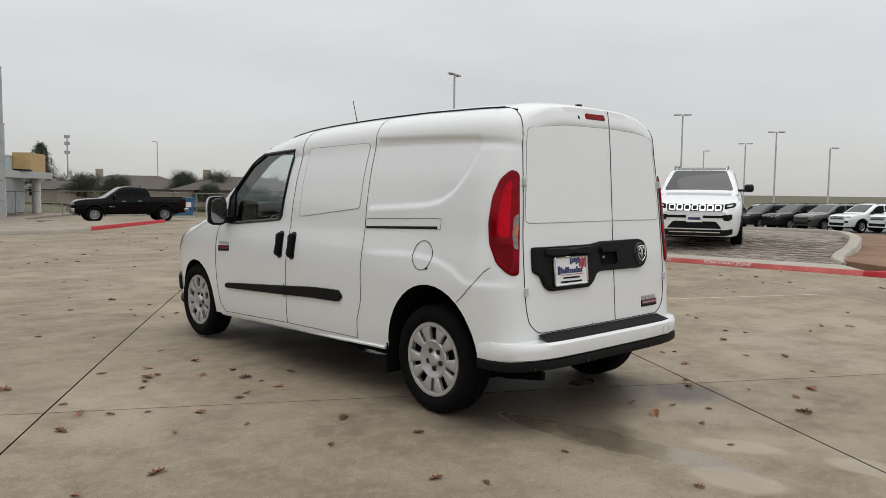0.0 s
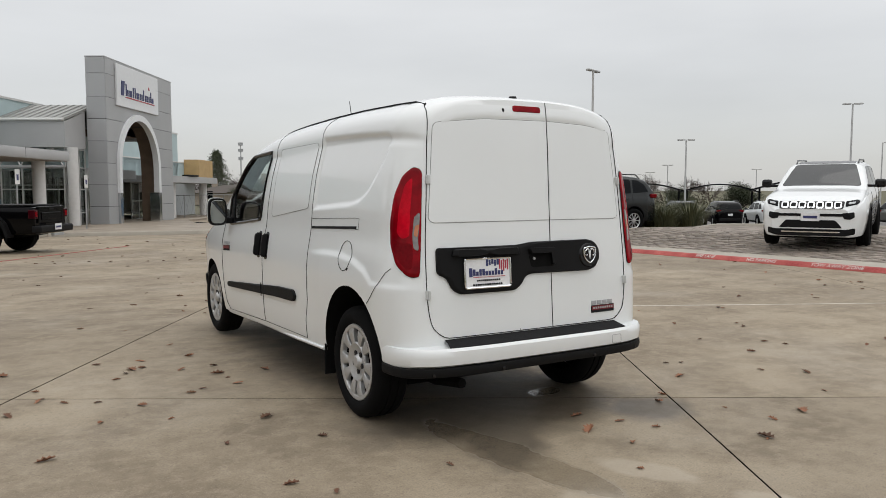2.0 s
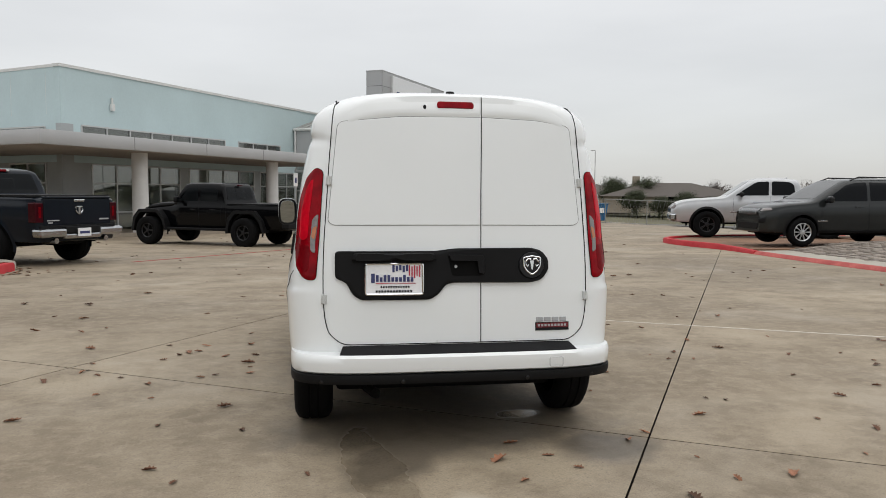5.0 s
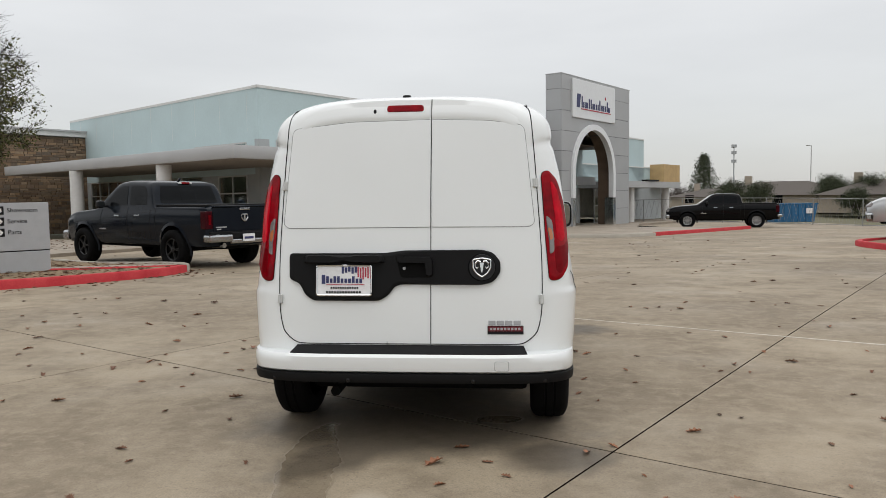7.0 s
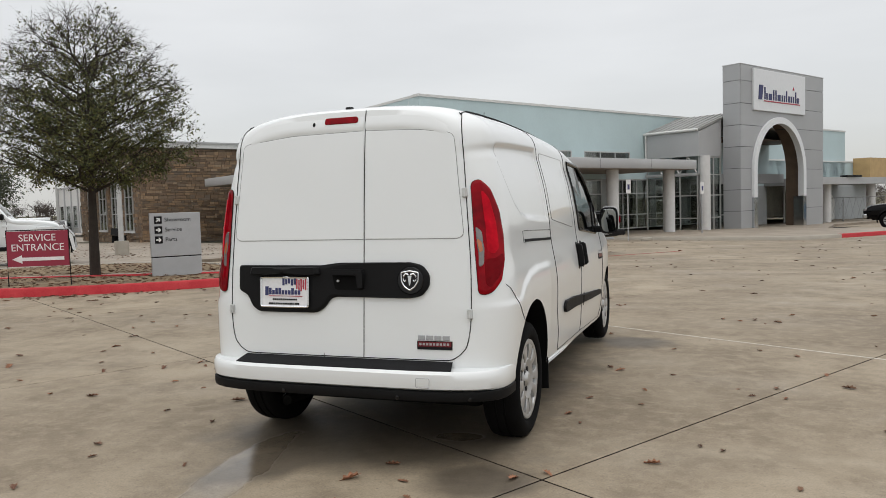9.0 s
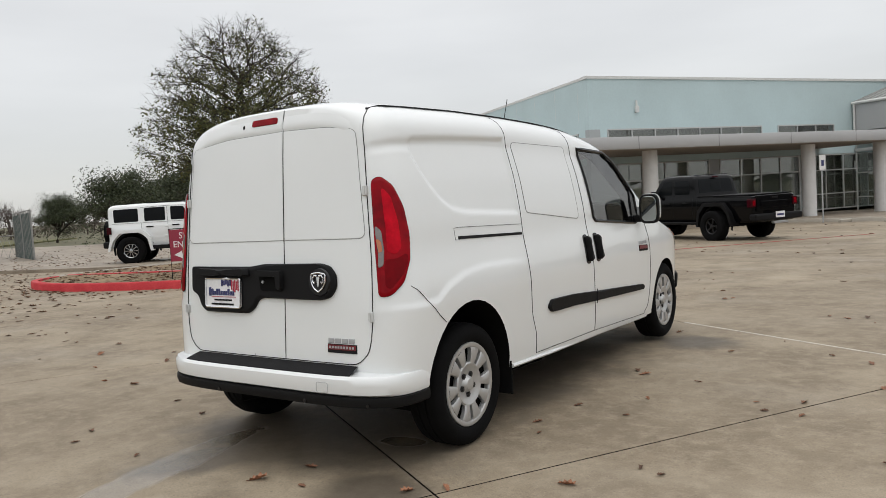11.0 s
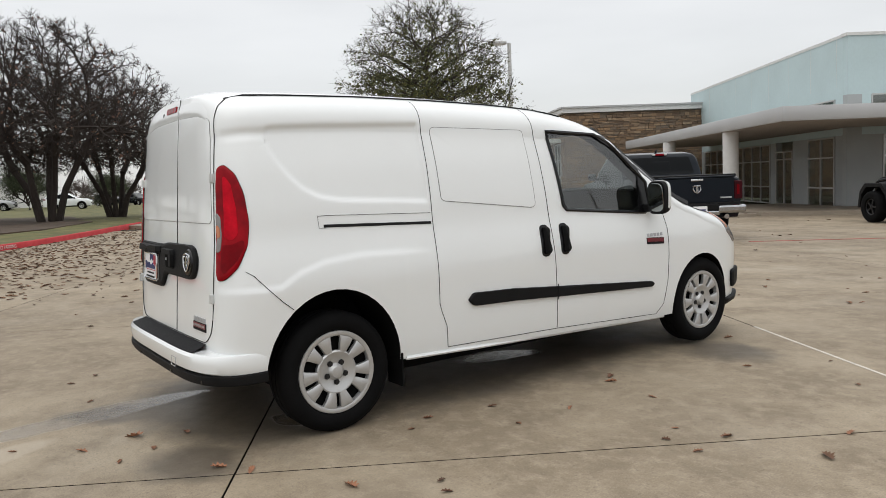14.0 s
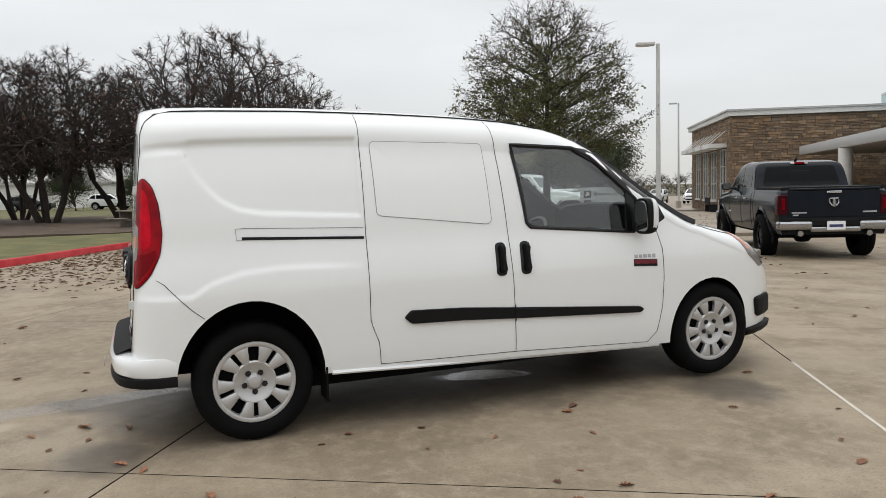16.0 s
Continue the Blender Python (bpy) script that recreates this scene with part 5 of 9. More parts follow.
glazing(1.0, 3.4, 0.05, 2.9, 2, 2, show, turn=on_left, heights=[0.05, 0.85, 2.1, 2.9])
glazing(5.0, 6.9, 0.02, 2.5, 2, 1, show, "entrance_door", turn=on_left, heights=[0.05, 2.15, 2.5])
glazing(7.6, 12.5, 0.05, 2.9, 4, 2, show, turn=on_left, heights=[0.05, 0.85, 2.1, 2.9])
glazing(13.2, 18.0, 0.05, 2.9, 4, 2, show, turn=on_left, heights=[0.05, 0.85, 2.1, 2.9])
glazing(1.0, 5.5, 3.9, 4.4, 4, 1, show, turn=on_left)
glazing(6.5, 17.5, 3.9, 4.35, 8, 1, show, turn=on_left)
for a, b in ((0.3, 1.0), (3.4, 5.0), (6.9, 7.6), (12.5, 13.2), (18.0, 20.9)):
    part("pier", skew_box(a, b, 0, 2.95, -0.3, 0.0), M_STUCCO, show)
part("floodlight", merge(prism(rounded([(2.55, 5.25), (2.75, 5.25), (2.75, 5.55), (2.55, 5.55)], 0.04), -0.14, -0.02, "y", 0.02), tube([(2.65, -0.06, 5.5), (2.65, -0.06, 5.8)], 0.05, 8)), M_COPING, show)
wall_box(2.4, 44.6, 2.2, 2.3, 0, 4.9, "inner_partition", M_INNER, show)
part("inner_partition", skew_box(2.6, 20.4, 0, 4.9, -2.4, -2.3), M_INNER, show)
wall_box(0.35, 44.6, 0.35, 2.2, 0.0, 0.04, "inner_floor", M_INNER, show)
part("inner_ceiling", prism([(0.6, 0.35), (44.6, 0.35), (44.6, 20.3), (2.9, 20.3)], 4.95, 5.0, "z"), M_INNER, show)

# canopy: an L round the corner, on columns
canopy = part("canopy", prism([(-5.4, -5.1), (14.6, -5.1), (14.6, 0.0), (0.0, 0.0), (2.0, 17.0), (-3.4, 17.0)], 3.27, 3.74, "z", 0.015), M_FASCIA, show, "grey metal-faced canopy on round columns")
part("soffit", prism([(-5.3, -5.0), (14.5, -5.0), (14.5, -0.02), (-0.02, -0.02), (1.9, 16.9), (-3.3, 16.9)], 3.245, 3.272, "z"), M_SOFFIT, canopy)
for k in range(1, 5):
    part("fascia_joint", box(-5.4 + 4.0 * k, -5.385 + 4.0 * k, -5.106, -5.09, 3.27, 3.74), M_DARKGAP, canopy)
for x, y in ((-4.5, 0.5), (-4.0, 8.3), (0.0, -4.0), (8.9, -4.0), (13.7, -4.0)):
    part("column", ([(a + x, b + y, c) for a, b, c in revolve([(0.30, -0.3), (0.30, 3.25)], 20, "z")[0]], revolve([(0.30, -0.3), (0.30, 3.25)], 20, "z")[1]), M_COLUMN, canopy)

# the entrance tower with its arch: x along the front, y inwards
tower = thing("entrance_tower", "grey panelled entrance tower with a white arch", "building", Bpose(38.6, -19.2, -0.86))
TW, TH, TD, AC, AR, AZ = 10.4, 9.66, 1.1, 4.45, 3.25, 3.55
ROWS_Z = [0.0, 1.22, 2.46, 3.70, 4.95, 6.2, 7.45, 8.75, TH]


def arch_half(z, r=AR):
    return r if z <= AZ else (math.sqrt(max(0.0, r * r - (z - AZ) ** 2)) if z < AZ + r else 0.0)


def polygon_slab(points, y0, y1):
    n = len(points)
    v = [(x, y0, z) for x, z in points] + [(x, y1, z) for x, z in points]
    return v, [tuple(range(n)), tuple(range(n, 2 * n))[::-1]] + [(i, (i + 1) % n, n + (i + 1) % n, n + i) for i in range(n)]


def tower_panels(flip, y0, y1):
    """Panels of the tower's face, row by row, with the arch left open."""
    for a, b in zip(ROWS_Z, ROWS_Z[1:]):
        a, b = a + 0.012, b - 0.012
        zs = [a + (b - a) * k / 6 for k in range(7)]
        for left in (True, False):
            edge = []
            for z in zs:
                h = arch_half(z)
                edge.append((AC - h if left else AC + h, z))
            if left:
                pts = [(0.0, b), (0.0, a)] + [(x - 0.008, z) for x, z in edge]
            else:
                pts = [(x + 0.008, z) for x, z in reversed(edge)] + [(TW, a), (TW, b)]
            part("panel", polygon_slab(pts, y0, y1), M_PANEL, tower)


tower_panels(False, 0.0, 0.05)
for a, b in zip(ROWS_Z, ROWS_Z[1:]):
    part("panel", box(-0.05, 0.0, 0.012, TD, a + 0.012, b - 0.012), M_PANEL, tower)
    part("panel", box(TW, TW + 0.05, 0.012, TD, a + 0.012, b - 0.012), M_PANEL, tower)
core = [(0.02, 0.0), (AC - AR, 0.0)] + [(AC - arch_half(z), z) for z in [0.5 * k for k in range(1, 14)]] + [(AC, AZ + AR)] + [(AC + arch_half(z), z) for z in [0.5 * k for k in range(13, 0, -1)]] + [(AC + AR, 0.0), (TW - 0.02, 0.0), (TW - 0.02, TH - 0.02), (0.02, TH - 0.02)]
part("core", polygon_slab(core, 0.051, TD), M_DARKGAP, tower)
rib = [(AC - AR + 0.03, 0.0)] + [(AC - (AR - 0.03) * math.cos(a), AZ + (AR - 0.03) * math.sin(a)) for a in [math.pi * k / 32 for k in range(33)]] + [(AC + AR - 0.03, 0.0)]
rn = len(rib)
part("arch_lining", ([(x, y, z) for y in (0.21, TD + 0.05) for x, z in rib], [(i, i + 1, rn + i + 1, rn + i) for i in range(rn - 1)]), M_PLYDARK, tower, "brown lining inside the arch")
part("cap", box(-0.06, TW + 0.06, -0.01, TD + 0.02, TH, TH + 0.05), M_FASCIA, tower)
for kind, zs, mtl in (("arch_ring", (2.0, AZ + AR), M_ARCHWHITE), ("arch_leg", (0.0, 2.0), M_ARCHCHROME)):
    ri = AR - 0.36
    if kind == "arch_ring":
        outer = [(AC - AR - 0.02, 2.0)] + [(AC - (AR + 0.02) * math.cos(a), AZ + (AR + 0.02) * math.sin(a)) for a in [math.pi * k / 32 for k in range(33)]] + [(AC + AR + 0.02, 2.0)]
        inner = [(AC - ri, 2.0)] + [(AC - ri * math.cos(a), AZ + ri * math.sin(a)) for a in [math.pi * k / 32 for k in range(33)]] + [(AC + ri, 2.0)]
        n = len(outer)
        v = [(x, y, z) for y in (-0.16, 0.2) for x, z in outer + inner]
        f = []
        for i in range(n - 1):
            f += [(i, i + 1, n + i + 1, n + i), (2 * n + i, 3 * n + i, 3 * n + i + 1, 2 * n + i + 1), (i, 2 * n + i, 2 * n + i + 1, i + 1), (n + i, n + i + 1, 3 * n + i + 1, 3 * n + i)]
        f += [(0, n, 3 * n, 2 * n), (n - 1, 3 * n - 1, 4 * n - 1, 2 * n - 1)]
        part("arch_ring", (v, f), mtl, tower, "white metal arch surround")
    else:
        for s in (-1, 1):
            part("arch_leg", box(*sorted((AC + s * ri, AC + s * (AR + 0.02))), -0.16, 0.5, 0.0, 1.99, 0.01), mtl, tower, "polished steel arch leg")
sign = part("sign_panel", box(1.25, 7.65, -0.12, 0.0, 7.10, 9.52, 0.02), M_ARCHWHITE, tower, "white dealer sign board with lettering bars")
for mark in (polygon_slab([(1.75, 7.75), (2.15, 7.75), (2.3, 8.6), (1.85, 8.6)], -0.15, -0.12), *[polygon_slab([(x, 7.78), (x + w, 7.78), (x + w, h), (x, h)], -0.15, -0.12) for x, w, h in ((2.45, 0.12, 8.5), (2.68, 0.14, 8.15), (2.98, 0.36, 8.15), (3.5, 0.12, 8.4), (3.78, 0.12, 8.4), (4.05, 0.34, 8.15), (4.55, 0.13, 8.15), (4.83, 0.13, 8.15), (5.1, 0.12, 8.45), (5.4, 0.2, 8.15), (5.72, 0.12, 8.15), (5.98, 0.14, 8.15), (6.28, 0.12, 8.45), (6.5, 0.25, 8.1))]):
    part("sign_mark", mark, M_NAVY, sign)
part("sign_underline", merge(polygon_slab([(2.4, 7.66), (6.9, 7.66), (6.9, 7.72), (2.4, 7.72)], -0.15, -0.12), polygon_slab([(5.95, 8.55), (6.05, 8.75), (6.15, 8.55)], -0.15, -0.12)), M_REDINK, sign)
# vestibule behind the arch and the roof that joins the tower to the showroom
part("vestibule_wall", box(0.2, TW - 0.2, 3.6, 3.75, 3.3, 6.0), M_BLUE, tower)
glazing(AC - 3.0, AC + 3.0, 0.02, 3.2, 5, 2, tower, "entrance_glazing", y=3.6, heights=[0.05, 0.9, 2.2, 3.2])
part("vestibule_soffit", box(0.1, TW - 0.1, 1.1, 3.6, 5.55, 5.6), M_PLYDARK, tower)
part("entry_fascia", box(0.5, TW - 0.5, 2.4, 3.55, 2.9, 3.5), M_FASCIA, tower)
LX0, LXR, LX1, LY0, LY1 = -2.6, 0.9, 10.3, 1.15, 5.0
link = part("link_roof", ([(x, y, z - d) for d in (0, 0.14) for x, z in ((LX0, 6.0), (LXR, 7.05), (LX1, 5.75)) for y in (LY0, LY1)], [(0, 1, 3, 2), (2, 3, 5, 4), (6, 8, 9, 7), (8, 10, 11, 9), (0, 6, 7, 1), (4, 5, 11, 10), (1, 7, 9, 3), (3, 9, 11, 5), (0, 2, 8, 6), (2, 4, 10, 8)]), M_ROOFMETAL, tower, "pale standing-seam metal roof")
for k in range(9):
    y = LY0 + 0.2 + k * 0.44
    part("roof_seam", tube([(LX0, y, 6.02), (LXR, y, 7.07)], 0.025, 5), M_ROOFMETAL, link)
part("link_fascia", box(LX0 + 0.05, LX0 + 0.25, LY0, 4.76, 4.45, 5.86), M_FASCIA, tower, "grey boxed fascia under the roof")
part("link_front", prism([(LX0 + 0.26, 4.45), (-0.06, 4.45), (-0.06, 6.60), (LX0 + 0.26, 5.86)], LY0 + 0.05, LY0 + 0.2, "y"), M_FASCIA, tower)
part("gutter", tube([(LX0 - 0.04, LY0, 5.93), (LX0 - 0.04, 4.76, 5.93)], 0.08, 8), M_COPING, tower)
part("downpipe", tube([(LX0 - 0.02, 4.66, 5.9), (LX0 - 0.02, 4.66, 3.9)], 0.06, 8), M_COPING, tower)
for k in range(3):
    y0 = LY0 + 0.2 + k * 1.15
    part("truss", merge(tube([(LX0 + 0.15, y0, 3.5), (LX0 + 0.15, y0 + 0.55, 4.45)], 0.04, 6), tube([(LX0 + 0.15, y0 + 1.1, 3.5), (LX0 + 0.15, y0 + 0.55, 4.45)], 0.04, 6)), M_FRAME, tower)
part("link_beam", box(LX0 + 0.05, LX0 + 0.25, LY0, 4.76, 3.38, 3.5), M_FRAME, tower)
glazing(1.3, 4.7, 0.02, 3.38, 3, 2, tower, "side_glazing", turn=lambda p: (LX0 + 0.15 + p[1], p[0], p[2]), heights=[0.05, 0.9, 2.2, 3.35])
glazing(LX0 + 0.3, -0.1, 0.02, 4.4, 3, 3, tower, "front_glazing", y=LY0 + 0.12, heights=[0.05, 0.9, 2.2, 3.4, 4.4])
part("link_column", ([(a + LX0 + 0.3, b + 0.9, c) for a, b, c in revolve([(0.28, 0), (0.28, 4.45)], 16, "z")[0]], revolve([(0.28, 0), (0.28, 4.45)], 16, "z")[1]), M_COLUMN, tower)

# right wing: lower blue wall, canopy, plywood box
wing = thing("showroom_wing", "pale blue showroom wing with a canopy and raw plywood end", "building", Bpose(49.2, -24.0, -1.0))
part("wall", box(0, 19.5, 0, 0.3, 2.9, 4.75), M_BLUE, wing)
part("wall", box(0, 19.5, 0.31, 12, 4.55, 4.7), M_STUCCO, wing)
part("wall", box(19.2, 19.5, 0.3, 12, 0, 4.7), M_STUCCO, wing)
part("coping", box(0, 19.5, -0.06, 0.36, 4.75, 4.85), M_COPING, wing)
part("canopy", box(1.2, 13.4, -3.9, -0.02, 2.86, 3.36, 0.01), M_FASCIA, wing)
part("plywood_box", box(16.2, 20.4, -1.4, -0.03, 3.1, 5.1), M_PLY, wing, "raw plywood fascia box")
part("plywood_sheet", box(9.4, 10.2, -0.12, -0.07, 0, 2.85), M_PLY, wing)
for x in (4.4, 12.2):
    part("column", ([(a + x, b - 3.0, c) for a, b, c in revolve([(0.33, -0.2), (0.33, 2.86)], 20, "z")[0]], revolve([(0.33, -0.2), (0.33, 2.86)], 20, "z")[1]), M_COLUMN, wing)
glazing(4.2, 11.5, 0.05, 2.85, 5, 2, wing)
part("wall", box(11.5, 19.2, 0, 0.3, 0, 2.9), M_STUCCO, wing)
part("wall", box(0, 1.6, 0, 0.3, 0, 2.9), M_STUCCO, wing)
part("roof_strip", box(5.5, 8.0, -4.0, -3.5, 3.37, 3.5), M_BLACKPL, wing)
wrap = thing("wrapped_pallet", "stack of goods wrapped in white sheeting by the canopy", "pallet", Bpose(57.5, -24.6, -0.98))
part("sheeting", prism(rounded([(0, 0), (3.2, 0), (3.2, 1.7), (2.7, 2.2), (0.5, 2.0), (0, 1.6)], 0.2), -1.2, 0.2, "y", 0.15), M_COPING, wrap)

# ---- the stone building ----
stone = thing("stone_building", "brown ledge-stone office building with tall windows", "building", Bpose(12.2, -42.7, -0.62))
SH = 6.1


def stones(length, height, holes, face, seed):
    """Courses of single stones in one mesh; face maps (along, up, out) into the building."""
    rnd = random.Random(seed)
    verts, faces = [], []
    z = 0.0
    while z < height - 0.05:
        h = rnd.choice((0.09, 0.12, 0.16, 0.21))
        h = min(h, height - z)
        x = -rnd.random() * 0.3
        while x < length:
            w = rnd.uniform(0.16, 0.62)
            a, b = max(0, x), min(length, x + w)
            x += w
            if b - a < 0.05 or any(a < hb and b > ha and z < hz1 and z + h > hz0 for ha, hb, hz0, hz1 in holes):
                continue
            o = rnd.uniform(0.02, 0.08)
            g = 0.007
            i = len(verts)
            for out in (0.0, o):
                k = g + (0.006 if out else 0)
                verts += [face(a + k, z + k, out), face(b - k, z + k, out), face(b - k, z + h - k, out), face(a + k, z + h - k, out)]
            faces += [(i + 4, i + 5, i + 6, i + 7)] + [(i + q, i + (q + 1) % 4, i + 4 + (q + 1) % 4, i + 4 + q) for q in range(4)]
        z += h
    return verts, faces


M_MORTAR = mat("dark_mortar", (0.15, 0.125, 0.10), 0.95)
part("core_wall", box(0, 11.5, 0.0, 0.35, 0, SH), M_MORTAR, stone)
part("core_wall", box(0, 0.35, 0.36, 13.5, 0, SH), M_MORTAR, stone)
part("roof", box(0.1, 11.5, 0.1, 13.5, SH - 0.5, SH - 0.3), M_STUCCO, stone)
part("coping", box(-0.35, 11.8, -0.35, 13.8, SH, SH + 0.1), M_FASCIA, stone)
part("coping", box(-0.25, 11.7, -0.25, 13.7, SH - 0.28, SH), M_COPING, stone)
tagged(part("stonework", stones(11.3, SH - 0.3, [], lambda a, z, o: (a, -o, z), 5), M_STONE, stone), kind="stuff")
WIN_AT = [(1.4, 2.9), (4.2, 5.7), (7.0, 8.5), (9.8, 11.3)]
tagged(part("stonework", stones(13.3, SH - 0.3, [(a, b, 0.75, 4.0) for a, b in WIN_AT], lambda a, z, o: (-o, a, z), 6), M_STONE, stone), kind="stuff")
for a, b in WIN_AT:
    win = glazing(a, b, 0.8, 3.95, 2, 3, stone, turn=lambda p: (p[1] - 0.04, p[0], p[2]), y=0.0)
    part("sill", box(-0.15, 0.02, a - 0.1, b + 0.1, 0.68, 0.8), M_COPING, win)
    aw = part("awning", box(-1.1, 0.0, a - 0.25, b + 0.25, 4.05, 4.3), M_COPING, stone, "flat white window awning")
    for y in (a, b):
        part("stay", tube([(-1.0, y, 4.28), (-0.02, y, 5.1)], 0.03, 6), M_COPING, aw)
annexe = thing("stucco_annexe", "pale stucco annexe with dark windows", "building", Bpose(19.0, -76.0, -0.75))
part("wall", box(0, 10, 0, 18, 0, 5.0), M_COLUMN, annexe)
part("coping", box(-0.1, 10.1, -0.02, 18.1, 5.0, 5.15), M_FASCIA, annexe)
for k in range(6):
    glazing(0.6 + 2.9 * k, 2.2 + 2.9 * k, 0.6, 3.0, 1, 1, annexe, turn=lambda p: (p[1] - 0.03, p[0], p[2]))
    part("pilaster", box(-0.12, 0.0, 2.7 + 2.9 * k, 2.95 + 2.9 * k, 0, 5.0), M_FASCIA, annexe)

# ---- parked vehicles ----
FLANKS = [(0.0, 0.925), (0.12, 0.955), (0.35, 0.985), (0.60, 1.0), (0.78, 0.997), (0.90, 0.985), (1.0, 0.955)]
SHELLS = {}


def car_shell(S):
    """A vehicle's lofted skin: flanks that swell to a shoulder, a leaning cab, a crowned bonnet; wheel arches cut through."""
    if S["shape"] in SHELLS:
        return SHELLS[S["shape"]]
    TOP, BELT, WIDE, sill, lean = S["tops"], S["belts"], S["wides"], S["sill"], S["lean"]

    def even(table, y):
        return sum(lerp_table(table, y + o) * w for o, w in ((-0.03, 1), (0, 2), (0.03, 1))) / 4

    y0, y1 = TOP[0][0], TOP[-1][0]
    ys = [y0 + (y1 - y0) * k / 100 for k in range(101)]
    rows = []
    for y in ys:
        top, belt, wide = even(TOP, y), even(BELT, y), even(WIDE, y)
        belt = min(belt, top - 0.03)
        h = top - belt
        row = [(0.0, y, sill), (wide * 0.6, y, sill), (wide * 0.90, y, sill)]
        for k in range(18):
            t = k / 17
            row.append((wide * lerp_table(FLANKS, t), y, sill + 0.012 + (belt - sill - 0.012) * t))
        xs, pw = wide * S.get("shoulder", 0.955), 2.8 + S.get("square", 2.4) * min(1.0, h / 0.35)
        for k in range(1, 19):
            a = math.pi / 2 * (k / 18) ** 1.6
            z = belt + h * math.sin(a) ** (2 / pw)
            row.append((xs * math.cos(a) ** (2 / pw) * (1 - lean * (z - belt)), y, z))
        row[-1] = (0.0, y, top)
        rows.append(row)
    for at, dy in ((0, -0.03), (-1, 0.03)):
        row = [(x * 0.955, y + dy, sill + 0.02 + (z - sill) * 0.955) for x, y, z in rows[at]]
        rows.insert(0, row) if at == 0 else rows.append(row)
    n = len(rows[0])
    ring = 2 * n - 2
    verts, faces = [], []
    for row in rows:
        verts += row + [(-x, y, z) for x, y, z in reversed(row[1:-1])]
    for i in range(len(rows) - 1):
        faces += [(i * ring + k, i * ring + (k + 1) % ring, (i + 1) * ring + (k + 1) % ring, (i + 1) * ring + k) for k in range(ring)]
    faces += [tuple(range(ring)), tuple((len(rows) - 1) * ring + k for k in range(ring))[::-1]]
    tree_ = BVHTree.FromPolygons([Vector(v) for v in verts], faces)
    shell_ob = part("shell", mesh_of("shell", verts, faces, 35, (S["paint"], M_DARKIN)))
    ar = S["tyre"] + S.get("gap", 0.06)
    cut(shell_ob, [merge(*[prism(ellipse(y, S["tyre"] + 0.01, ar, ar * 1.03, 32), *sorted((s * 0.52, s * 1.3))) for y in (S["base"] / 2, -S["base"] / 2) for s in (-1, 1)])])
    me = shell_ob.data
    bpy.data.objects.remove(shell_ob)
    me.polygons.foreach_set("use_smooth", [True] * len(me.polygons))
    me.set_sharp_from_angle(angle=radians(35))
    SHELLS[S["shape"]] = (me, tree_)
    return SHELLS[S["shape"]]


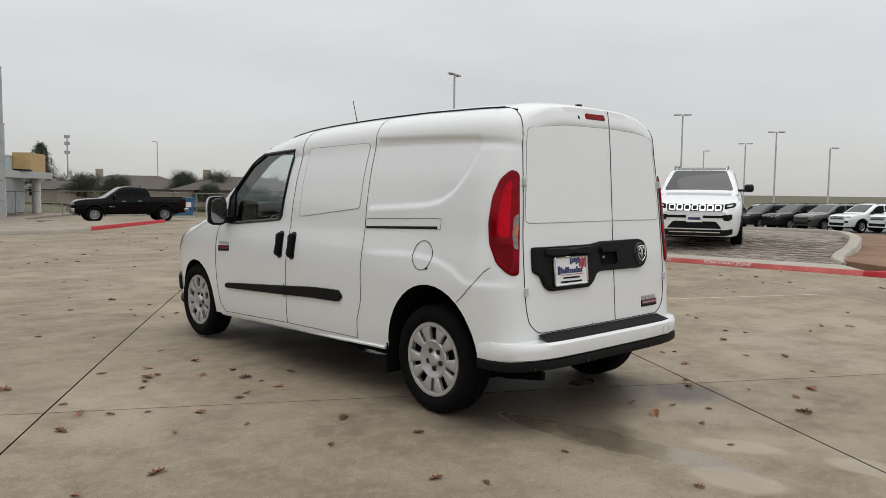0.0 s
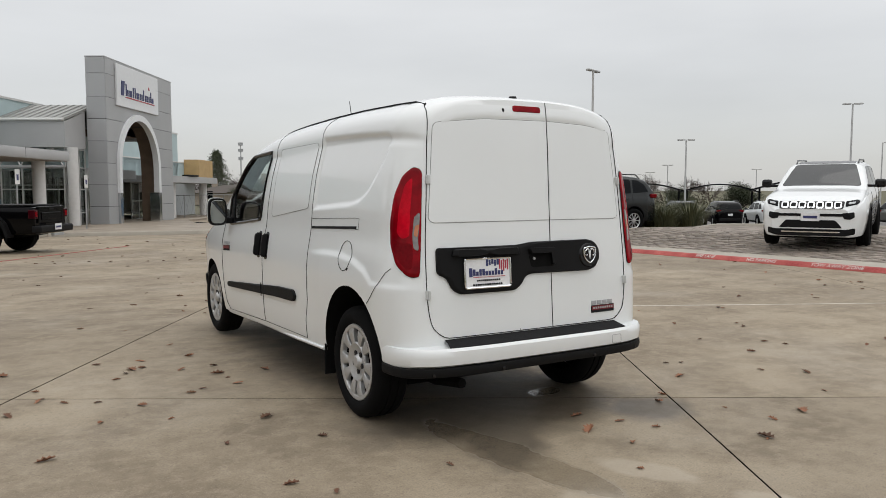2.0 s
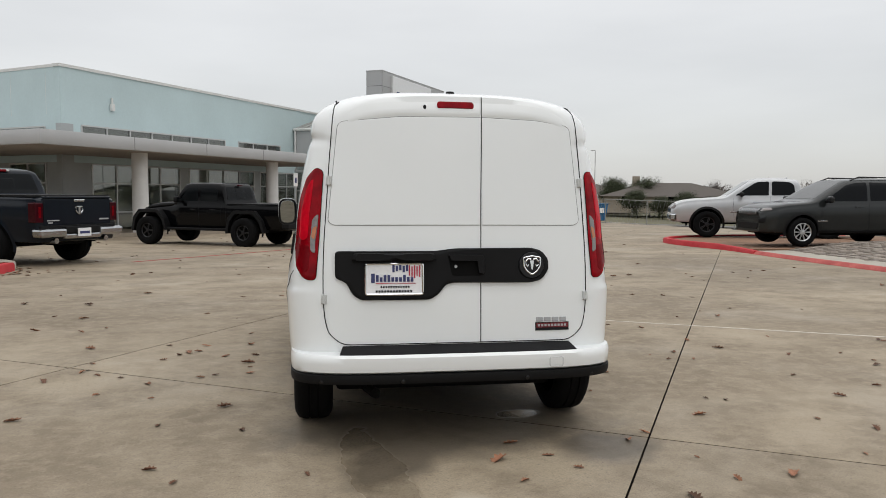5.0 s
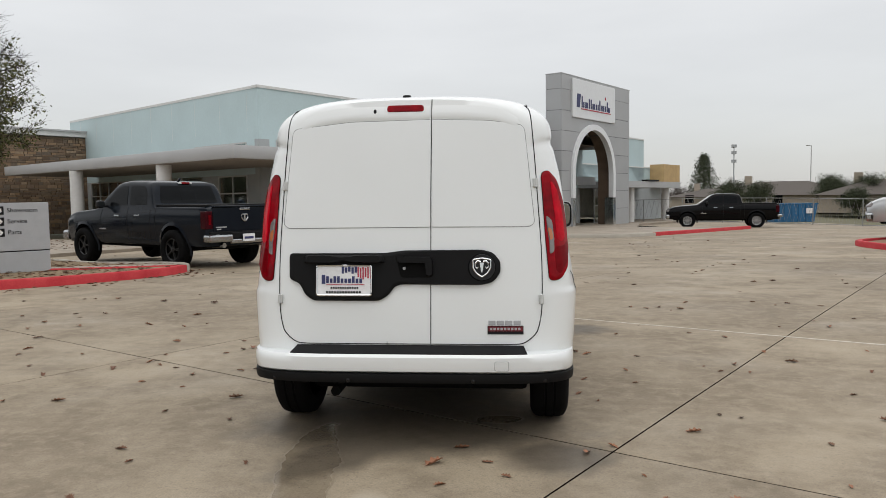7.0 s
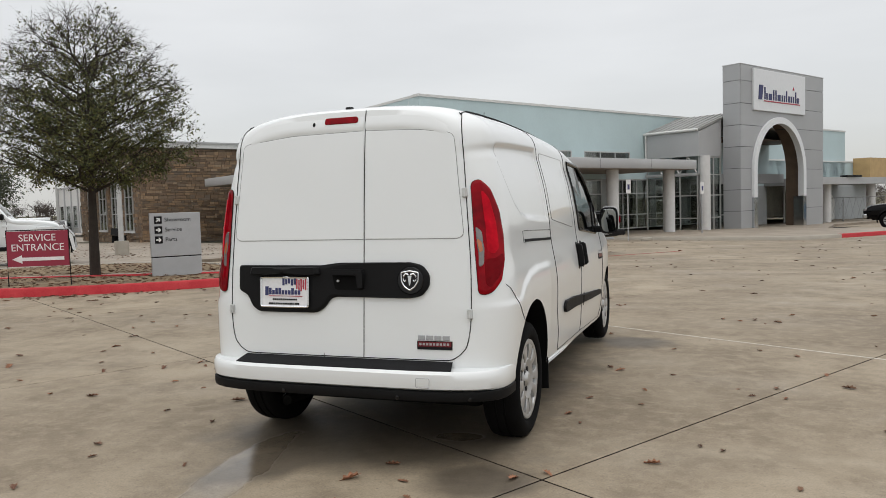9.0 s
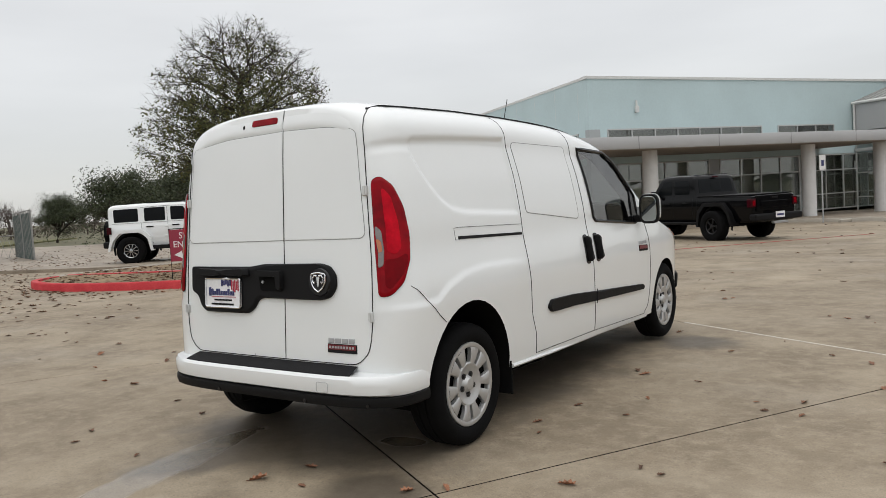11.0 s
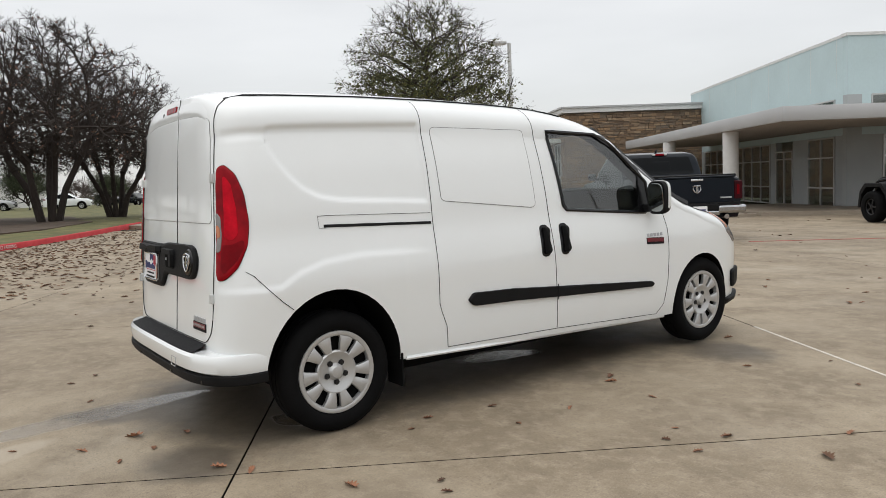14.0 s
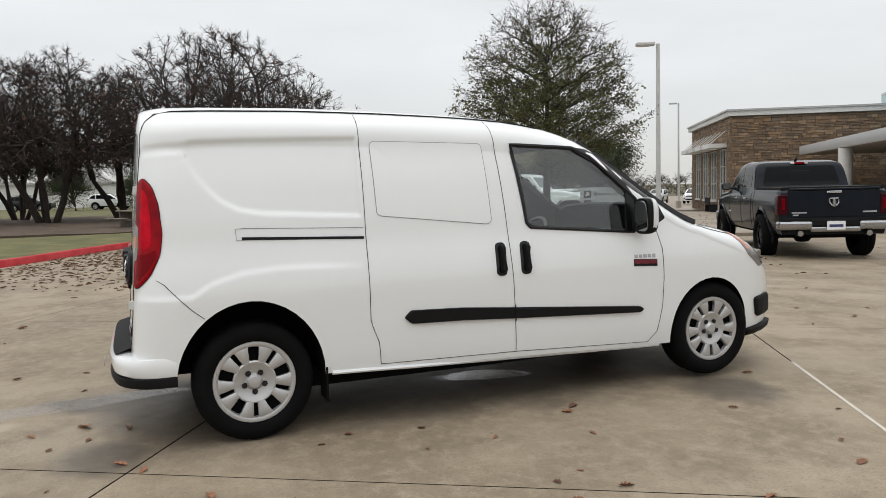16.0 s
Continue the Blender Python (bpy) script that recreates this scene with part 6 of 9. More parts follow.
def lofted(name, label, category, m, S, group=""):
    """A parked car or pickup with a lofted skin; y is forward, the origin is on the ground between the axles."""
    car = thing(name, label, category, m, group)
    me, tree_ = car_shell(S)
    me = me.copy()
    me.materials[0] = S["paint"]
    SKIN[0] = tree_
    H, R = S["half"], S["tyre"]
    body_ = part("body", me, None, car)
    part("underside", box(-H + 0.2, H - 0.2, S["tops"][0][0] + 0.35, S["tops"][-1][0] - 0.35, S["sill"] - 0.06, S["sill"] + 0.3), M_DARKIN, car)
    for nm, side, outline, lift, mtl, rnd in S["pads"]:
        sides_ = "RL" if side == "RL" else (side,)
        for sd in sides_:
            part(nm, patch(rounded(outline, rnd, 3), sd, lift, min(0.012, lift * 1.5), 0.01), S["paint"] if mtl is None else mtl, body_)
    for nm, outline, lift, mtl, rnd in S.get("nose", []):         # pairs, mirrored across the front
        for s in (-1, 1):
            part(nm, patch(rounded([(s * x, z) for x, z in outline], rnd, 3), "F", lift, min(0.012, lift * 1.5), 0.01), mtl, body_)
    for pts in S.get("seams", []):
        for sd in "RL":
            part("door_gap", seam(pts, sd, 0.008), M_SEAM, body_)
    for s in (-1, 1):
        my, mz = S["mirror"]
        mir = part("mirror", box(*sorted((s * (H + 0.02), s * (H + 0.22))), my - 0.05, my + 0.07, mz, mz + 0.17, 0.045), S.get("mirror_mat", M_GLOSSBK), car)
        part("mirror_glass", box(*sorted((s * (H + 0.05), s * (H + 0.19))), my - 0.056, my - 0.05, mz + 0.03, mz + 0.14), M_MIRROR, mir)
        part("mirror_arm", box(*sorted((s * (H - 0.14), s * (H + 0.06))), my - 0.02, my + 0.05, mz + 0.01, mz + 0.06, 0.01), S.get("mirror_mat", M_GLOSSBK), mir)
        for y in (S["base"] / 2, -S["base"] / 2):
            ar = R + S.get("gap", 0.06)
            arc = [(y + (ar + o) * math.cos(a), R + 0.01 + (ar + o) * 1.03 * math.sin(a)) for o, ks in ((-0.004, range(-1, 15)), (S.get("flare_wide", 0.05), range(14, -2, -1))) for a in [math.pi * k / 13 for k in ks]]
            k_ = len(arc) // 2
            fl = S.get("flare", 0.012)
            ring_ = []
            for j, (yy, zz) in enumerate(arc):
                p = skin("R" if s > 0 else "L", yy, zz)
                ring_.append((p.x + s * fl * (1.0 if j < k_ else 0.25), yy, zz))
            inner_ = [(x - s * 0.05, y_, z_) for x, y_, z_ in ring_]
            n = len(arc)
            fv = ring_ + inner_
            ff = [(i, i + 1, n - 2 - i, n - 1 - i) for i in range(k_ - 1)] + [(i, n + i, n + i + 1, i + 1) for i in range(k_ - 1)]
            part("wheel_arch_trim", (fv, ff, 40), S["paint"] if S.get("flare_mat") is None else S["flare_mat"], body_)
            if "fenders" in S:
                part("fender", prism(rounded([(y + ar * a, R + 0.02 + ar * b) for a, b in FENDER], 0.03, 2), *sorted((s * (H - 0.16), s * (H + 0.13)))), S["fenders"], body_)
            wheel(car, s * (H - S.get("tuck", 0.10)), y, R, s, R, S.get("tread", 0.24), S["rim"], S.get("style", "ten"), S.get("rim_mat", M_ALLOY), steps=S.get("steps", 28))
    for nm, x0, x1, b0, b1, z0, z1, mtl, bev in S.get("boxes", []):
        part(nm, box(x0, x1, b0, b1, z0, z1, bev), S["paint"] if mtl is None else mtl, car)
    for nm, pts, r, mtl in S.get("tubes", []):
        part(nm, tube(pts, r, 8), S["paint"] if mtl is None else mtl, car)
    for z, y, face in S.get("plates", []):
        pl = part("number_plate", box(-0.16, 0.16, *sorted((y, y + 0.01 * face)), z, z + 0.16, 0.003), M_PLATE, car)
        part("plate_print", box(-0.12, 0.12, *sorted((y + 0.01 * face, y + 0.013 * face)), z + 0.05, z + 0.10), M_NAVY, pl)
    SKIN[0] = VAN_TREE
    return car


def heading(dx, dy):
    return math.degrees(math.atan2(-dx, dy))


def parked(x, y, turn, dz=0.0, tilt=0.0):
    return pose(x, y, ground_z(x, y) + dz, tilt, 0, turn)


M_SMOKERED = mat("smoked_red_lens", (0.036, 0.002, 0.005), 0.12, 0, 0.3, 14, spec=0.2)
M_BUMPER = mat("dull_chrome", (0.40, 0.41, 0.42), 0.18, 1.0, 0.1)
# slate pickup by the sign island, nose to the showroom
RAM = dict(shape="crew_pickup", half=1.0, paint=M_NAVYPAINT, base=3.67, tyre=0.43, rim=0.25, sill=0.50, lean=0.15, gap=0.075, tread=0.30, tuck=0.10, flare=0.022, flare_wide=0.06, style="five", rim_mat=M_BLKWHEEL, square=8.5,
           tops=[(-2.97, 1.33), (-2.92, 1.372), (-2.6, 1.380), (-1.16, 1.380), (-1.11, 1.395), (-1.07, 1.50), (-0.97, 1.82), (-0.90, 1.905), (-0.6, 1.950), (0.0, 1.970), (0.35, 1.945), (0.52, 1.885), (1.00, 1.54), (1.26, 1.36), (1.45, 1.325), (2.2, 1.275), (2.6, 1.215), (2.82, 1.12), (2.95, 0.98)],
           belts=[(-2.97, 1.27), (-1.1, 1.30), (0.9, 1.27), (1.3, 1.24), (2.4, 1.15), (2.8, 1.04), (2.95, 0.90)],
           wides=[(-2.97, 0.965), (-2.8, 0.99), (-1.2, 1.0), (1.2, 1.0), (2.3, 0.985), (2.7, 0.93), (2.95, 0.82)], mirror=(0.80, 1.34),
           pads=[("side_window", "RL", [(-0.84, 1.405), (-0.80, 1.72), (-0.70, 1.815), (-0.52, 1.845), (-0.13, 1.850), (-0.13, 1.395)], 0.004, M_DKGLASS, 0.04), ("side_window", "RL", [(-0.04, 1.395), (-0.04, 1.850), (0.28, 1.835), (0.42, 1.775), (0.98, 1.385)], 0.004, M_DKGLASS, 0.04),
                 ("windscreen", "T", [(-0.66, 0.56), (0.66, 0.56), (0.78, 1.14), (0.74, 1.20), (-0.74, 1.20), (-0.78, 1.14)], 0.004, M_SCREEN, 0.04), ("rear_window", "B", [(-0.68, 1.83), (0.68, 1.83), (0.76, 1.46), (0.72, 1.43), (-0.72, 1.43), (-0.76, 1.46)], 0.005, M_DKGLASS, 0.04), ("sliding_pane", "B", [(-0.21, 1.73), (0.21, 1.73), (0.21, 1.46), (-0.21, 1.46)], 0.010, M_DKGLASS, 0.02),
                 ("door_handle", "RL", [(-0.60, 1.185), (-0.40, 1.185), (-0.40, 1.145), (-0.60, 1.145)], 0.022, M_BUMPER, 0.012), ("door_handle", "RL", [(0.24, 1.180), (0.44, 1.180), (0.44, 1.140), (0.24, 1.140)], 0.022, M_BUMPER, 0.012), ("badge", "RL", [(0.82, 0.86), (1.12, 0.86), (1.12, 0.83), (0.82, 0.83)], 0.006, M_CHROME, 0.006),
                 ("grille", "F", [(-0.58, 1.10), (0.58, 1.10), (0.52, 0.80), (-0.52, 0.80)], 0.015, M_GLOSSBK, 0.03)],
           nose=[("headlamp", [(0.64, 1.10), (0.84, 1.06), (0.84, 0.94), (0.64, 0.93)], 0.02, M_CLEAR, 0.02)],
           seams=[[(-1.00, 1.30), (-1.00, 0.90), (-0.96, 0.58)], [(-0.085, 1.36), (-0.085, 0.58)], [(1.02, 1.30), (1.04, 0.95), (0.98, 0.58)], [(-1.20, 1.36), (-1.20, 0.60)]],
           plates=[(0.60, -3.16, -1)],
           boxes=[("tailgate", -0.80, 0.80, -3.025, -2.96, 0.82, 1.335, None, 0.02), ("tailgate_lip", -0.80, 0.80, -3.045, -2.95, 1.335, 1.372, None, 0.014), ("tailgate_handle", -0.13, 0.13, -3.05, -3.02, 1.275, 1.318, M_CHROME, 0.008), ("badge", -0.74, -0.47, -3.035, -3.02, 0.905, 0.928, M_STEEL, 0.003), ("badge", -0.72, -0.62, -3.035, -3.02, 0.86, 0.885, M_STEEL, 0.003), ("badge", 0.50, 0.74, -3.035, -3.02, 0.905, 0.935, M_STEEL, 0.003)]
           + [("tail_lamp", *sorted((s * 0.805, s * 0.985)), -3.015, -2.82, 0.88, 1.26, M_SMOKERED, 0.02) for s in (-1, 1)] + [("tail_lamp_lens", *sorted((s * 0.855, s * 0.915)), -3.020, -3.00, 0.97, 1.18, M_REDDK, 0.008) for s in (-1, 1)]
           + [("bumper_end", *sorted((s * 0.40, s * 1.0)), -3.17, -2.90, 0.60, 0.77, M_BUMPER, 0.05) for s in (-1, 1)] + [("bumper", -0.44, 0.44, -3.15, -2.92, 0.56, 0.66, M_BUMPER, 0.03), ("plate_recess", -0.42, 0.42, -3.145, -2.92, 0.665, 0.80, M_BLACKPL, 0.02), ("valance", -0.90, 0.90, -3.04, -2.90, 0.745, 0.825, M_BLACKPL, 0.015),
              ("bed_cover", -0.90, 0.90, -2.90, -1.13, 1.345, 1.402, M_BLACKPL, 0.014), ("high_brake_light", -0.10, 0.10, -0.965, -0.86, 1.868, 1.915, M_RED, 0.012), ("cargo_light", -0.17, -0.105, -0.96, -0.86, 1.870, 1.912, M_COPING, 0.01), ("cargo_light", 0.105, 0.17, -0.96, -0.86, 1.870, 1.912, M_COPING, 0.01), ("front_bumper", -0.93, 0.93, 2.80, 3.02, 0.52, 0.78, M_BUMPER, 0.06), ("rear_axle", -0.8, 0.8, -1.90, -1.77, 0.37, 0.49, M_DARKIN, 0.03), ("spare_tyre", -0.38, 0.38, -2.75, -2.05, 0.42, 0.56, M_RUBBER, 0.06)],
           tubes=[("exhaust_tip", [(s * 0.60, -2.7, 0.53), (s * 0.60, -3.10, 0.53)], 0.055, M_BUMPER) for s in (-1, 1)] + [("roof_fin", [(0, -0.66, 1.945), (0, -0.74, 1.995)], 0.025, None)] + [("emblem", [(s * 0.07, -3.03, 1.175), (s * 0.085, -3.035, 1.11), (s * 0.05, -3.04, 1.055), (0, -3.04, 1.03)], 0.017, M_BUMPER) for s in (-1, 1)] + [("emblem_bar", [(0, -3.04, 1.03), (0, -3.04, 1.17)], 0.03, M_BUMPER), ("emblem_top", [(-0.07, -3.03, 1.175), (0.07, -3.03, 1.175)], 0.017, M_BUMPER)])
RAM_TURN = heading(-DV.x, -DV.y)
cp = B(7.1, -13.5)
lofted("pickup_truck", "dark slate crew-cab pickup with black wheels by the sign island", "pickup truck", parked(cp.x, cp.y, RAM_TURN), RAM)

# black off-road pickup in front of the showroom
FENDER = [(1.12, -0.10), (0.98, 0.62), (0.60, 1.03), (-0.60, 1.03), (-1.00, 0.60), (-1.20, 0.0), (-1.34, 0.0), (-1.16, 0.70), (-0.70, 1.22), (0.70, 1.22), (1.14, 0.76), (1.28, -0.10)]
GLAD = dict(shape="off_road_pickup", half=0.80, paint=M_BLACKPAINT, base=3.49, tyre=0.43, rim=0.225, sill=0.52, lean=0.13, gap=0.08, tread=0.30, tuck=-0.06, flare=0.012, flare_mat=M_BLACKPL, style="five", rim_mat=M_BLKWHEEL, square=9.0, shoulder=0.985, fenders=M_BLACKPL,
            tops=[(-2.98, 1.21), (-2.95, 1.240), (-1.03, 1.250), (-0.99, 1.30), (-0.94, 1.62), (-0.88, 1.82), (-0.74, 1.868), (-0.2, 1.885), (0.36, 1.875), (0.50, 1.83), (0.84, 1.36), (0.92, 1.320), (1.4, 1.300), (1.90, 1.235), (2.08, 1.15), (2.14, 0.98)],
            belts=[(-2.98, 1.20), (-1.0, 1.24), (0.8, 1.24), (1.0, 1.17), (2.0, 1.08), (2.14, 0.92)], wides=[(-2.98, 0.80), (0.70, 0.80), (0.95, 0.75), (1.6, 0.68), (2.14, 0.61)], mirror=(0.64, 1.29), mirror_mat=M_BLACKPL,
            pads=[("side_window", "RL", [(-0.72, 1.33), (-0.72, 1.66), (-0.64, 1.725), (-0.10, 1.735), (-0.10, 1.33)], 0.004, M_DKGLASS, 0.04), ("side_window", "RL", [(0.0, 1.33), (0.0, 1.735), (0.36, 1.725), (0.66, 1.33)], 0.004, M_DKGLASS, 0.04),
                  ("windscreen", "T", [(-0.62, 0.56), (0.62, 0.56), (0.66, 0.81), (-0.66, 0.81)], 0.004, M_SCREEN, 0.03), ("rear_window", "B", [(-0.60, 1.75), (0.60, 1.75), (0.64, 1.36), (-0.64, 1.36)], 0.005, M_DKGLASS, 0.04), ("sliding_pane", "B", [(-0.19, 1.70), (0.19, 1.70), (0.19, 1.39), (-0.19, 1.39)], 0.010, M_DKGLASS, 0.02),
                  ("door_handle", "RL", [(-0.66, 1.10), (-0.46, 1.10), (-0.46, 1.06), (-0.66, 1.06)], 0.022, M_BLACKPL, 0.012), ("door_handle", "RL", [(0.06, 1.10), (0.26, 1.10), (0.26, 1.06), (0.06, 1.06)], 0.022, M_BLACKPL, 0.012)],
            seams=[[(-0.86, 1.22), (-0.84, 0.62)], [(-0.05, 1.30), (-0.05, 0.58)], [(0.80, 1.22), (0.80, 0.58)], [(-1.02, 1.22), (-1.02, 0.60)]],
            plates=[(0.62, -3.21, -1)],
            boxes=[("tailgate", -0.64, 0.64, -3.045, -2.98, 0.80, 1.225, None, 0.015), ("tailgate_handle", -0.12, 0.12, -3.06, -3.04, 1.13, 1.18, M_BLACKPL, 0.01), ("tailgate_panel", -0.50, 0.50, -3.052, -3.04, 0.88, 1.08, None, 0.02)]
            + [("tail_lamp", *sorted((s * 0.66, s * 0.83)), -3.05, -2.88, 0.92, 1.15, M_SMOKERED, 0.02) for s in (-1, 1)] + [("tail_lamp_lens", *sorted((s * 0.70, s * 0.79)), -3.058, -3.04, 0.965, 1.10, M_RED, 0.01) for s in (-1, 1)]
            + [("bumper", -0.84, 0.84, -3.2, -2.96, 0.56, 0.74, M_BLACKPL, 0.04), ("front_bumper", -0.78, 0.78, 2.20, 2.45, 0.55, 0.76, M_BLACKPL, 0.03), ("bed_cover", -0.76, 0.76, -2.94, -1.04, 1.240, 1.268, M_BLACKPL, 0.01), ("grille", -0.56, 0.56, 2.10, 2.19, 0.80, 1.12, None, 0.03), ("rock_rail", -0.90, -0.76, -1.2, 1.2, 0.46, 0.54, M_BLACKPL, 0.02), ("rock_rail", 0.76, 0.90, -1.2, 1.2, 0.46, 0.54, M_BLACKPL, 0.02), ("skid_step", -0.25, 0.25, -3.24, -3.14, 0.47, 0.53, M_STEEL, 0.01), ("rear_axle", -0.8, 0.8, -1.81, -1.68, 0.37, 0.49, M_DARKIN, 0.03), ("high_brake_light", -0.09, 0.09, -0.985, -0.90, 1.785, 1.825, M_SMOKERED, 0.01)],
            tubes=[("hard_top_rail", [(-0.62, -0.80, 1.868), (0.62, -0.80, 1.868)], 0.012, M_BLACKPL)] + [("headlamp", [(q * 0.40, 2.15, 1.02), (q * 0.40, 2.205, 1.02)], 0.09, M_CLEAR) for q in (-1, 1)])
cg = B(14.95, -13.4)
lofted("off_road_pickup", "black four-door off-road pickup with square wheel arches", "pickup truck", parked(cg.x, cg.y, RAM_TURN), GLAD)

# far black pickup beyond the walkway
FAR_RAM = dict(RAM, paint=M_BLACKPAINT, rim_mat=M_ALLOY, steps=20, style="ten")
lofted("pickup_truck", "black crew-cab pickup with bright wheels by the red kerb", "pickup truck", parked(12.2, 40.4, heading(-0.985, 0.17)), FAR_RAM)

# grey suv and pale pickup on the display bed
SUV = dict(shape="suv", half=0.93, paint=M_GREYPAINT, base=2.72, tyre=0.365, rim=0.235, sill=0.34, lean=0.20, gap=0.055, tread=0.23, tuck=0.10, flare=0.010, flare_wide=0.055, flare_mat=M_BLACKPL, style="ten", rim_mat=M_ALLOY, square=4.5,
           tops=[(-2.30, 1.00), (-2.27, 1.12), (-2.19, 1.28), (-2.04, 1.50), (-1.90, 1.61), (-1.6, 1.69), (-1.0, 1.735), (-0.2, 1.73), (0.16, 1.685), (0.5, 1.505), (1.04, 1.185), (1.20, 1.14), (1.7, 1.10), (2.05, 1.04), (2.22, 0.97), (2.33, 0.88)],
           belts=[(-2.30, 0.94), (-2.2, 1.09), (-1.5, 1.12), (0.6, 1.065), (1.1, 1.05), (1.8, 0.98), (2.2, 0.88), (2.33, 0.76)],
           wides=[(-2.30, 0.74), (-2.2, 0.83), (-1.9, 0.90), (-1.2, 0.925), (0.8, 0.93), (1.6, 0.92), (2.0, 0.88), (2.22, 0.79), (2.33, 0.68)], mirror=(0.74, 1.10),
           pads=[("side_window", "RL", [(-1.96, 1.23), (-1.78, 1.46), (-1.56, 1.575), (-1.34, 1.60), (-1.34, 1.195)], 0.004, M_DKGLASS, 0.04), ("side_window", "RL", [(-1.26, 1.19), (-1.26, 1.605), (-0.42, 1.63), (-0.42, 1.16)], 0.004, M_DKGLASS, 0.03), ("side_window", "RL", [(-0.34, 1.155), (-0.34, 1.63), (-0.02, 1.61), (0.22, 1.545), (0.80, 1.145)], 0.004, M_DKGLASS, 0.04),
                 ("windscreen", "T", [(-0.56, 0.20), (0.56, 0.20), (0.70, 0.94), (0.66, 1.00), (-0.66, 1.00), (-0.70, 0.94)], 0.004, M_SCREEN, 0.05), ("rear_window", "B", [(-0.58, 1.60), (0.58, 1.60), (0.70, 1.26), (0.66, 1.22), (-0.66, 1.22), (-0.70, 1.26)], 0.005, M_DKGLASS, 0.04), ("number_plate", "B", [(-0.16, 0.92), (0.16, 0.92), (0.16, 0.78), (-0.16, 0.78)], 0.01, M_PLATE, 0.01),
                 ("door_handle", "RL", [(-1.12, 1.045), (-0.92, 1.045), (-0.92, 1.005), (-1.12, 1.005)], 0.022, None, 0.012), ("door_handle", "RL", [(-0.20, 1.025), (0.0, 1.025), (0.0, 0.985), (-0.20, 0.985)], 0.022, None, 0.012), ("sill_cladding", "RL", [(-0.93, 0.42), (0.93, 0.42), (0.93, 0.335), (-0.93, 0.335)], 0.012, M_BLACKPL, 0.02), ("side_badge", "RL", [(0.72, 0.66), (0.98, 0.655), (0.98, 0.635), (0.72, 0.64)], 0.006, M_CHROME, 0.006),
                 ("grille", "F", [(-0.52, 0.95), (0.52, 0.95), (0.48, 0.78), (-0.48, 0.78)], 0.010, M_GLOSSBK, 0.03), ("lower_intake", "F", [(-0.58, 0.58), (0.58, 0.58), (0.52, 0.42), (-0.52, 0.42)], 0.012, M_BLACKPL, 0.03)] + [("grille_bar", "F", [(-0.445 + 0.125 * k, 0.935), (-0.415 + 0.125 * k, 0.935), (-0.415 + 0.125 * k, 0.80), (-0.445 + 0.125 * k, 0.80)], 0.016, M_STEEL, 0.01) for k in range(8)],
           nose=[("headlamp", [(0.55, 0.955), (0.76, 0.97), (0.80, 0.91), (0.56, 0.87)], 0.012, M_CLEAR, 0.02), ("fog_lamp", [(0.56, 0.69), (0.76, 0.71), (0.74, 0.59), (0.60, 0.58)], 0.014, M_BLACKPL, 0.03)],
           seams=[[(-1.30, 1.15), (-1.30, 0.80), (-1.06, 0.45)], [(-0.38, 1.12), (-0.38, 0.42)], [(0.84, 1.09), (0.88, 0.75), (0.84, 0.42)]],
           boxes=[("tail_lamp", *sorted((s * 0.58, s * 0.87)), -2.27, -2.03, 1.05, 1.17, M_REDDK, 0.03) for s in (-1, 1)] + [("rear_bumper", -0.72, 0.72, -2.36, -2.15, 0.40, 0.62, M_BLACKPL, 0.06)],
           tubes=[("roof_rail", [(s * 0.66, -1.72, 1.64), (s * 0.66, -1.58, 1.75), (s * 0.67, -0.2, 1.765), (s * 0.66, 0.02, 1.68)], 0.018, M_GLOSSBK) for s in (-1, 1)] + [("aerial", [(0, -1.5, 1.63), (0, -1.62, 1.80)], 0.006, M_GLOSSBK)])
SUV_TURN = heading(-0.995, 0.09)
lofted("suv", "dark grey suv with bright alloy wheels on the display bed", "suv", parked(12.80, 13.64, SUV_TURN, 0.12), SUV)
GREY_RAM = dict(RAM, paint=M_LGREYPAINT, flare_mat=M_BLACKPL, flare=0.03)
lofted("pickup_truck", "light grey crew-cab pickup with black wheels on the display bed", "pickup truck", parked(14.05, 18.9, heading(-0.94, 0.33) - 4, 0.10), GREY_RAM)

def paved(x, y):
    """The height of the display island's pavers."""
    return ground_z(x, y) + isle_lift(x, y)


